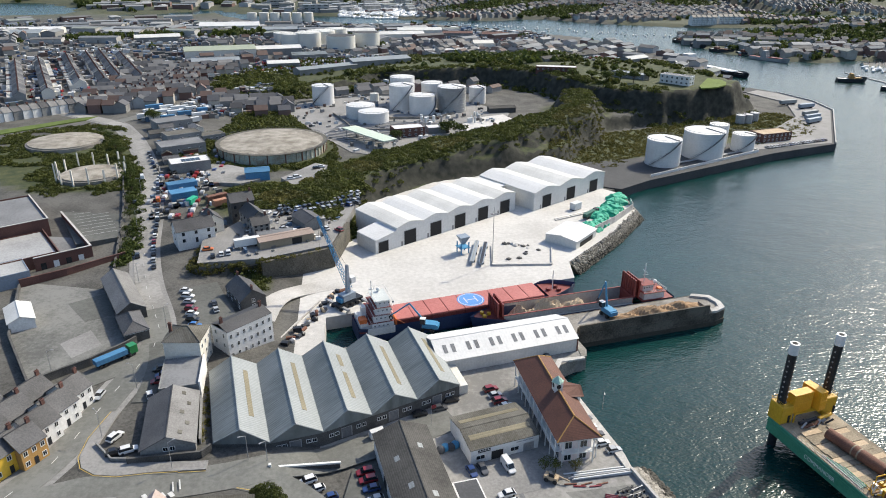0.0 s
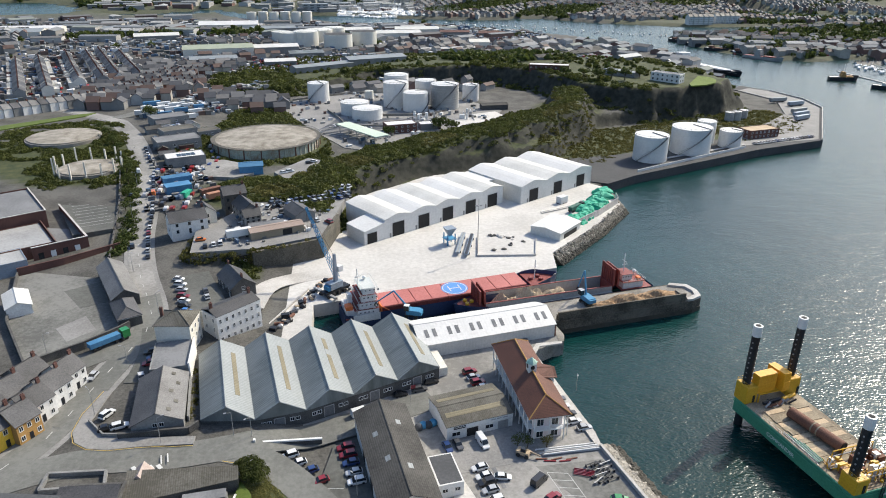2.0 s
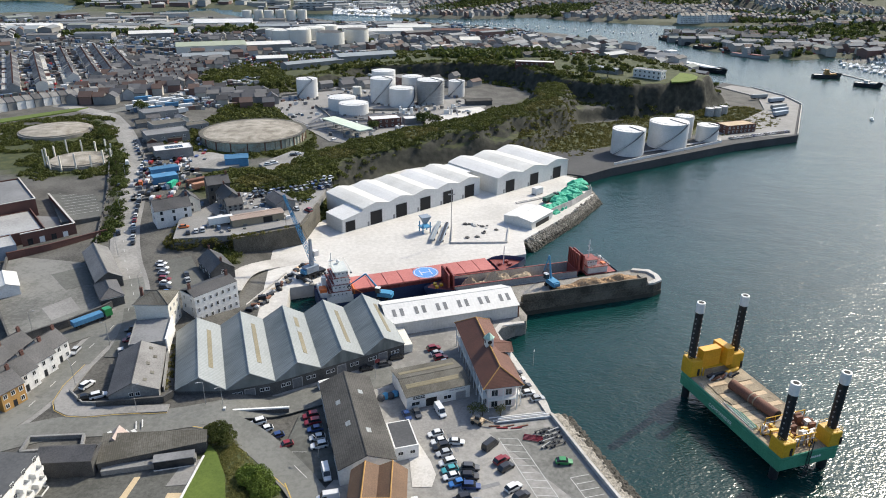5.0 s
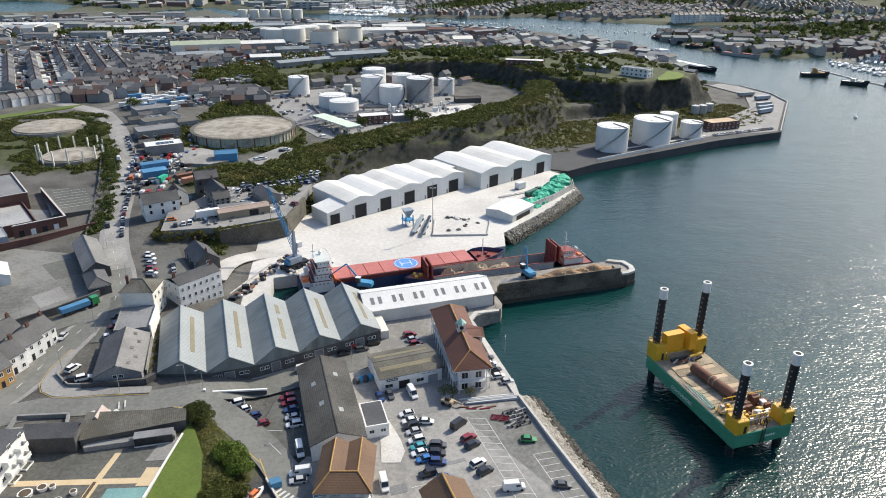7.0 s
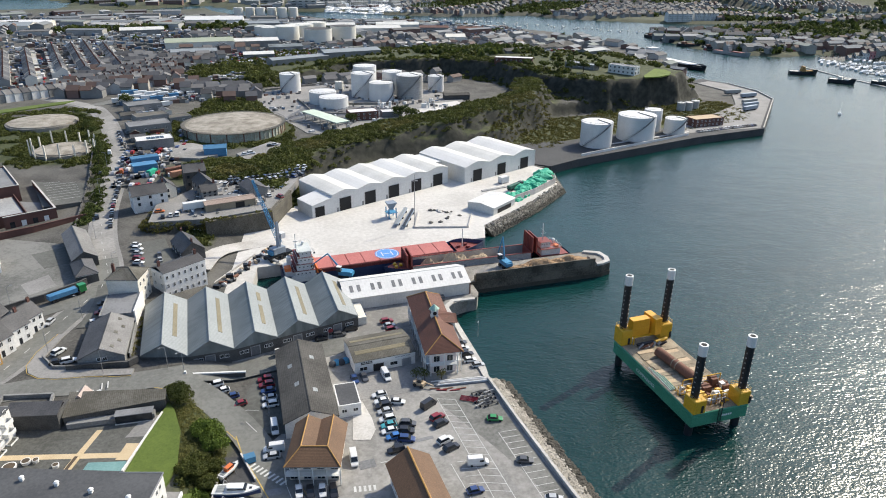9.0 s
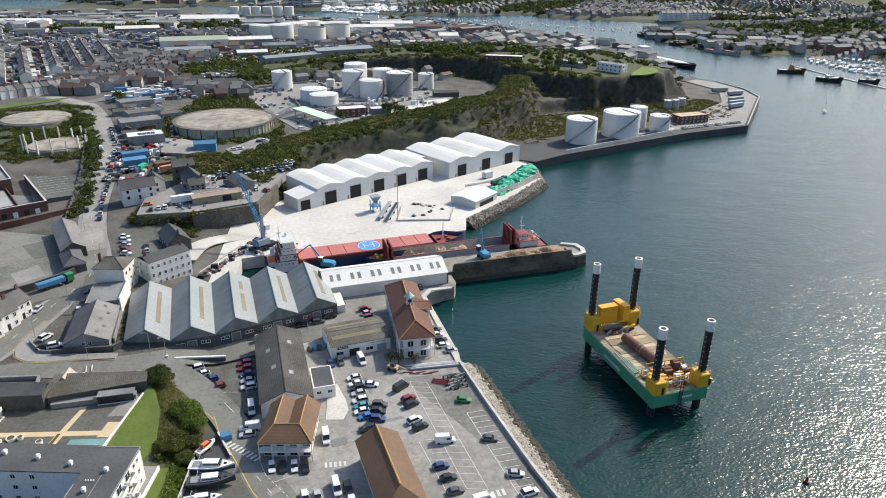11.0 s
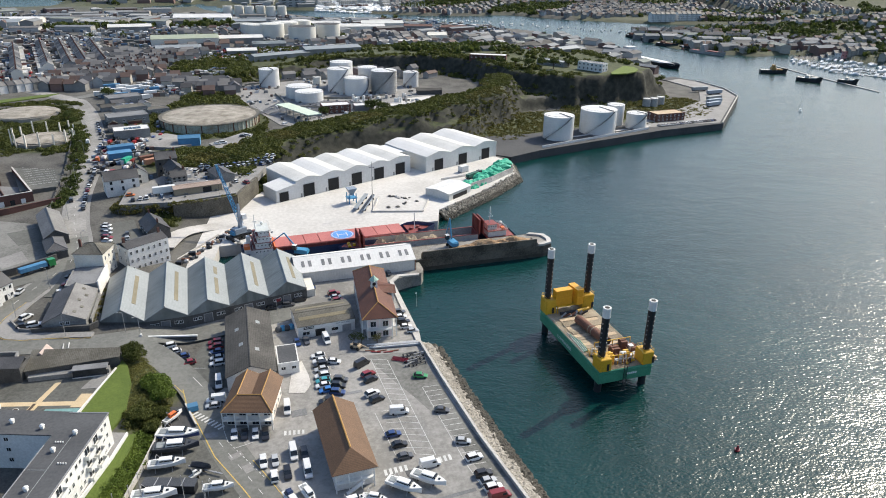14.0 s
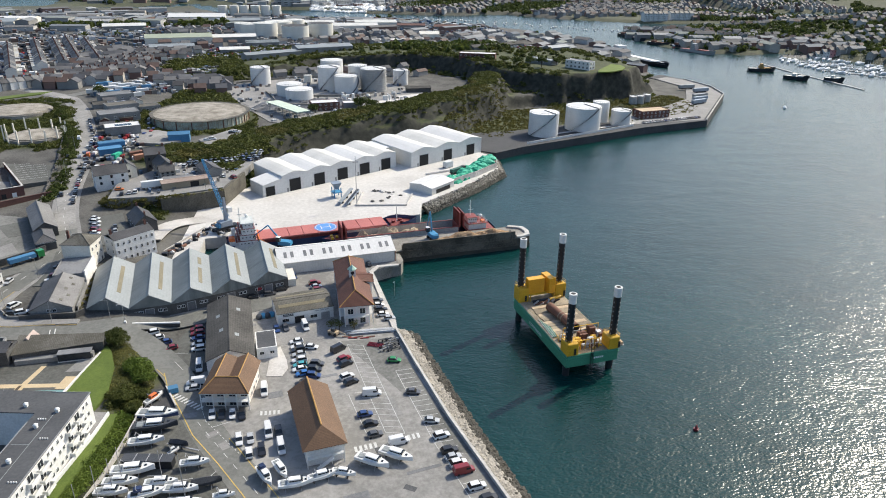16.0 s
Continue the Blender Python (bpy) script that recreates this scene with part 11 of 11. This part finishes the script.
far_wood("rail_wood", "belt of dark trees beyond the terraces", 25, 500, (-330, -100, 820, 1010), lambda x, y: np.abs(y - 930 - 0.2 * (x + 200)) < 24, (3.5, 6.5))
far_wood("mid_wood", "dark wood behind the quarry plateau", 26, 420, (90, 260, 610, 780), lambda x, y: np.hypot((x - 165) / 70, (y - 690) / 55) < 1, (3, 5.5))
far_wood("plateau_wood", "dark bushes and trees on the quarry plateau", 27, 1500, (-120, 330, 520, 760), lambda x, y: (inside(x, y, HEIGHTS) > 3) & (roughness(x, y, 26) > -0.15) & (np.hypot(x - 176, y - 580) > 20) & (np.hypot(x - 249, y - 523) > 16) & (np.hypot(x - 228, y - 545) > 17) & (inside(x, y, [(250, 488), (304, 505), (314, 530), (285, 556), (266, 548), (258, 520)]) < 0), (1.2, 3.0), LEAF, 40)
# laid-up yachts and offices on the far marina
def far_boats(name, label, seed, n, x0, x1, y0, y1, keep):
    rs = np.random.RandomState(seed)
    x, y = rs.uniform(x0, x1, n), rs.uniform(y0, y1, n)
    ok = keep(x, y)
    verts, faces = [], []
    for a, b, t, q in zip(x[ok], y[ok], rs.normal(0.6, 0.3, n), rs.uniform(8, 14, n)):
        z = max(ground_z(a, b), 0.0)
        o, ca, sa = len(verts), math.cos(t), math.sin(t)
        for u, v, h in ((-q / 2, -1.3, 0), (q * 0.2, -1.4, 0), (q / 2, 0, 0.4), (q * 0.2, 1.4, 0), (-q / 2, 1.3, 0), (-q / 2, -1.7, 1.8), (q * 0.2, -1.7, 2.0), (q / 2 + 0.8, 0, 2.4), (q * 0.2, 1.7, 2.0), (-q / 2, 1.7, 1.8),
                        (-q * 0.2, -1.1, 3.0), (q * 0.15, -1.0, 3.0), (q * 0.15, 1.0, 3.0), (-q * 0.2, 1.1, 3.0), (0.0, -0.12, 3.0), (0.24, 0.0, 3.0), (0.0, 0.12, 3.0), (0.1, 0.0, q * 1.25)):
            verts.append((a + u * ca - v * sa, b + u * sa + v * ca, z + h))
        for k in range(5):
            faces.append((o + k, o + (k + 1) % 5, o + 5 + (k + 1) % 5, o + 5 + k))
        faces += [(o + 5, o + 6, o + 11, o + 10), (o + 6, o + 7, o + 8, o + 12, o + 11), (o + 8, o + 9, o + 13, o + 12), (o + 9, o + 5, o + 10, o + 13), (o + 10, o + 11, o + 12, o + 13), (o + 14, o + 15, o + 17), (o + 15, o + 16, o + 17), (o + 16, o + 14, o + 17)]
    me = bpy.data.meshes.new(name)
    me.from_pydata(verts, [], faces)
    me.materials.append(GEL)
    return tagged(new(name, me), label, "boats", kind="stuff")


far_boats("marina_yachts", "rows of white yachts in the far marina", 51, 900, -10, 230, 1400, 1640, lambda x, y: (inside(x, y, BANK) > -14) & (x + (y - 1500) * 0.4 < 215))
far_boats("harbour_yachts", "white yachts crowded in the harbour marina", 52, 120, 585, 760, 600, 745, lambda x, y: (inside(x, y, SPIT) < -4) & (x + y > 1235))
for (x, y, dg, L, W, h) in ((-58, 1510, 6, 52, 22, 15), (-8, 1560, 4, 36, 24, 13), (-150, 1640, 20, 30, 30, 26), (60, 1600, 2, 60, 24, 10), (118, 1560, 0, 44, 16, 8)):
    flat_block(x, y, 5.0, dg, L, W, h, TANK_GREY, SHEET_PALE, "grey glazed office block by the far marina", "office_block", drop=4, rows=3, cols=4, wsize=(7.4, 1.9), sides=(-1,))
flat_area("verge", "green grass verge below the terrace", [(-216, 436), (-172, 476), (-168, 486), (-178, 482), (-222, 446), (-300, 398), (-300, 385)], 18.6, GRASS, "verge", 5)

# small stores, vans, skips and sheds packed in the works yards
def far_clutter(name, label, seed, n, poly, size=(1.5, 5.0), tall=(1.2, 3.2), keep=None):
    rs = np.random.RandomState(seed)
    xs, ys = [p[0] for p in poly], [p[1] for p in poly]
    x, y = rs.uniform(min(xs), max(xs), n * 4), rs.uniform(min(ys), max(ys), n * 4)
    ok = inside(x, y, poly) > 1
    if keep:
        ok &= keep(x, y)
    x, y = x[ok][:n], y[ok][:n]
    m = len(x)
    a = 0.45 + rs.choice([0, 1.57], m) + rs.normal(0, 0.15, m)
    l, w, h = rs.uniform(*size, m), rs.uniform(*size, m) * 0.55, rs.uniform(*tall, m)
    z = np.array([ground_z(p, q) for p, q in zip(x, y)])
    ca, sa = np.cos(a), np.sin(a)
    v = np.stack([np.stack([x + u * l * ca - t * w * sa, y + u * l * sa + t * w * ca, z + k * h - (1 - k) * 1.0 + 0.2], -1) for k in (0, 1) for u, t in ((-0.5, -0.5), (0.5, -0.5), (0.5, 0.5), (-0.5, 0.5))], 1).reshape(-1, 3)
    base = np.arange(m)[:, None] * 8
    faces = []
    for f in ((4, 5, 6, 7), (0, 1, 5, 4), (1, 2, 6, 5), (2, 3, 7, 6), (3, 0, 4, 7)):
        faces += (base + np.array(f)).tolist()
    me = bpy.data.meshes.new(name)
    me.from_pydata(v.tolist(), [], faces)
    me.materials.append(FAR_STORE)
    return tagged(new(name, me), label, "yard clutter", kind="stuff")


FAR_STORE = island_mix("yard store paints", [(0.6, 0.6, 0.59), (0.25, 0.25, 0.25), (0.1, 0.1, 0.1), (0.42, 0.41, 0.38), (0.16, 0.15, 0.14), (0.10, 0.16, 0.24), (0.3, 0.28, 0.25), (0.7, 0.7, 0.69), (0.16, 0.10, 0.08), (0.12, 0.13, 0.12)])
far_clutter("works_clutter", "stores skips and sheds packed along the works", 41, 170, [(-93, 300), (-64, 290), (-58, 330), (-66, 344), (-84, 380), (-92, 440), (-125, 468), (-112, 400), (-100, 350)], (1.2, 3.6), (0.6, 2.0), keep=lambda x, y: (np.hypot(x + 86, y - 369) > 13))
far_clutter("yard_clutter", "skips and stored gear in the upper yards", 42, 120, [(-60, 250), (-38, 250), (-12, 262), (-6, 290), (-30, 300), (-44, 300), (-62, 290)], (0.8, 2.6), (0.6, 1.8))
far_clutter("van_yard_clutter", "vans and stores in the vehicle yard", 43, 300, [(-138, 470), (-104, 462), (-60, 520), (-60, 600), (-110, 560)], (2, 6), (1.5, 3))
far_clutter("depot_clutter", "pumps cabins and pipe racks across the depot", 44, 260, DEPOT, (0.8, 3.4), (0.6, 2.4))
far_clutter("town_clutter", "outbuildings and vehicles behind the streets", 45, 2600, [(-330, 480), (-160, 520), (-100, 560), (-60, 620), (200, 620), (300, 700), (280, 1000), (-500, 1000)], (2, 8), (1.5, 3.6), keep=lambda x, y: inside(x, y, HEIGHTS) < 0)
far_clutter("west_clutter", "outbuildings west of the gasholders", 46, 260, [(-330, 330), (-215, 360), (-215, 440), (-330, 400)], (2, 7), (2, 4))
far_clutter("far_town_clutter", "small distant works and stores", 47, 900, [(-700, 1000), (300, 1000), (200, 1200), (-600, 1330)], (3, 14), (2, 5))
far_set("middle_houses", "close grey terraces round the crossroads", (11, -190, -40, 500, 690, 8.5, 15, lambda x, y: (x > -182 + (y - 500) * -0.3) & (inside(x, y, HEIGHTS) < -6) & (np.hypot(x + 118, y - 486) > 34) & (np.abs((x + 110) * 0.88 - (y - 540) * 0.47) > 8) & (np.hypot(x + 125, y - 700) > 30) & (np.hypot(x + 62, y - 700) > 22) & (np.hypot(x + 20, y - 660) > 34), 0.35, 0.1), FAR_ROOF, (7, 9.5), (7, 8.5), (5, 6))

# far car parks
def far_cars(name, label, seed, n, poly):
    rs = np.random.RandomState(seed)
    xs, ys = [p[0] for p in poly], [p[1] for p in poly]
    x, y = rs.uniform(min(xs), max(xs), n * 3), rs.uniform(min(ys), max(ys), n * 3)
    x, y = np.round(x / 2.7) * 2.7, np.round(y / 6.0) * 6.0
    ok = inside(x, y, poly) > 0
    x, y = x[ok][:n], y[ok][:n]
    verts, faces = [], []
    for a, b in zip(x, y):
        z = ground_z(a, b) + 0.25
        o = len(verts)
        for (w, l0, l1, h) in ((0.9, -2.1, 2.1, 0.0), (0.9, -2.1, 2.1, 0.9), (0.75, -1.6, 0.9, 1.45)):
            verts += [(a - w, b + l0, z + h), (a + w, b + l0, z + h), (a + w, b + l1, z + h), (a - w, b + l1, z + h)]
        for k in (0, 4):
            for j in range(4):
                faces.append((o + k + j, o + k + (j + 1) % 4, o + k + 4 + (j + 1) % 4, o + k + 4 + j))
        faces.append((o + 8, o + 9, o + 10, o + 11))
    me = bpy.data.meshes.new(name)
    me.from_pydata(verts, [], faces)
    me.materials.append(FAR_CAR)
    return tagged(new(name, me), label, "cars", kind="stuff")


FAR_CAR = island_mix("far car paints", [(0.7, 0.7, 0.7), (0.4, 0.4, 0.41), (0.04, 0.04, 0.045), (0.65, 0.65, 0.66), (0.05, 0.08, 0.2), (0.3, 0.03, 0.03), (0.15, 0.15, 0.16)], 0.3)
far_cars("sales_lot_cars", "rows of parked cars in a distant lot", 1, 420, [(-110, 640), (10, 700), (0, 780), (-60, 760), (-120, 690)])
far_cars("street_cars", "cars parked along the terraces", 2, 260, [(-330, 760), (-240, 540), (-160, 590), (-250, 830)])
far_cars("works_cars", "cars parked among distant works", 3, 500, [(-250, 870), (300, 870), (250, 1060), (-250, 1060)])
far_cars("harbour_cars", "cars parked beyond the headland", 4, 160, [(215, 650), (330, 660), (330, 820), (240, 820)])
far_cars("works_yard_cars", "cars vans and boats packed in works yards", 7, 110, [(-94, 300), (-66, 296), (-64, 330), (-74, 352), (-62, 362), (-92, 440), (-118, 470), (-100, 400)])
far_cars("west_cars", "cars parked in the western works", 5, 90, [(-300, 400), (-215, 420), (-215, 455), (-300, 440)])
far_cars("spit_cars", "cars and stores on the far spit", 6, 260, [(500, 860), (600, 800), (680, 800), (640, 960), (520, 1000)])

# ships and boats afloat
def workship(name, label, x, y, deg, L, bw, hull, house_mat, levels=2, at=0.1):
    o = thing(name, label, "ship", x, y, 0, deg)
    part("hull", hull_mesh(L, bw, 3.6, -1, bow=L * 0.14), hull, o)
    part("deck", deck_sheet(L, bw, 3.4, 0.4, L * 0.97, bow=L * 0.14), DECK_RED if hull is not STEEL_DARK else STEEL_GREY, o)
    for k in range(levels):
        part("deckhouse", boxed(L * at + k, L * (at + 0.16) - k, -bw * 0.4, bw * 0.4, 3.5 + k * 2.6, 6.1 + k * 2.6), house_mat, o)
    bm = B()
    rod(bm, (L * (at + 0.08), 0, 3.5 + levels * 2.6), (L * (at + 0.08), 0, 11 + levels * 2.6), 0.2)
    part("mast", bm, FRAME, o)
    part("hatch", boxed(L * (at + 0.22), L * 0.82, -bw * 0.32, bw * 0.32, 3.5, 4.6), house_mat if hull is STEEL_DARK else DECK_RED, o)
    return o


workship("tanker_ship", "long dark moored tanker with white bridge", 392, 795, -75, 108, 15, STEEL_DARK, FRAME, 4, 0.06)
workship("tug_boat", "dark tug with tan wheelhouse", 503, 664, -16, 28, 8, STEEL_DARK, TAN_WALL, 2, 0.4)
workship("navy_vessel", "grey moored service vessel", 505, 834, -64, 52, 9, STEEL_GREY, STEEL_GREY, 3, 0.3)
for (x, y, L) in ((516, 616, 24), (552, 600, 18)):
    workship("moored_workboat", "dark moored workboat at the pontoon", x, y, -48, L, 7, STEEL_DARK, CREAM_WALL, 1, 0.35)
for (x, y, dg, L) in ((484, 1008, -75, 40), (490, 962, -85, 34), (488, 905, -60, 34), (508, 872, -55, 30)):
    workship("moored_barge", "rusty dark barge at the far quay", x, y, dg, L, 8, STEEL_DARK, RUST, 1, 0.2)
for k, (x0, y0, x1, y1) in enumerate(((548, 712, 548, 640), (548, 640, 556, 545), (600, 735, 650, 690), (596, 715, 650, 660), (592, 690, 650, 632), (590, 662, 640, 606))):
    d = math.hypot(x1 - x0, y1 - y0)
    ob = part("pontoon", boxed(0, d, -1.2, 1.2, -0.3, 0.7), QUAY_PALE)
    ob.matrix_world = pose(x0, y0, 0, 0, 0, math.degrees(math.atan2(y1 - y0, x1 - x0)))
    tagged(ob, "pale floating marina pontoon", "pontoon", "marina pontoons")
model = cruiser(425, 471, 0.0, 60, 8, "small white yacht afloat in the channel", sail=True, group="moored boats", cradle=False, name="moored_boat")
rs = random.Random(15)
for i in range(62):
    f = i / 61
    x = 190 + 320 * f + rs.uniform(-14, 14)
    y = 1290 - 225 * f ** 1.2 + rs.uniform(-30, 14)
    copy_thing(model, pose(x, y, 0, 0, 0, 60 + rs.uniform(-15, 15)))
for i in range(70):
    k = i % 4
    x0, y0, x1, y1 = ((600, 735, 650, 690), (596, 715, 650, 660), (592, 690, 650, 632), (590, 662, 640, 606))[k]
    f = (i // 4) / 17
    for s in (-1, 1):
        if rs.random() < 0.5:
            copy_thing(model, pose(x0 + (x1 - x0) * f + s * 4.2 * 0.67, y0 + (y1 - y0) * f + s * 4.2 * 0.74, 0, 0, 0, 48 + 90 * (s > 0) * 0 + rs.uniform(-3, 3)))
by = thing("buoy", "small red channel buoy afloat", "buoy", 143.3, 70.1, 0)
bm = B()
drum(bm, 0, 0, -0.3, 0.5, 0.7, n=14)
part("float", bm, CAR_PAINTS["red"], by)
bm = B()
drum(bm, 0, 0, 0.5, 1.7, 0.45, 0.15, n=10)
part("topmark", bm, CAR_PAINTS["red"], by)
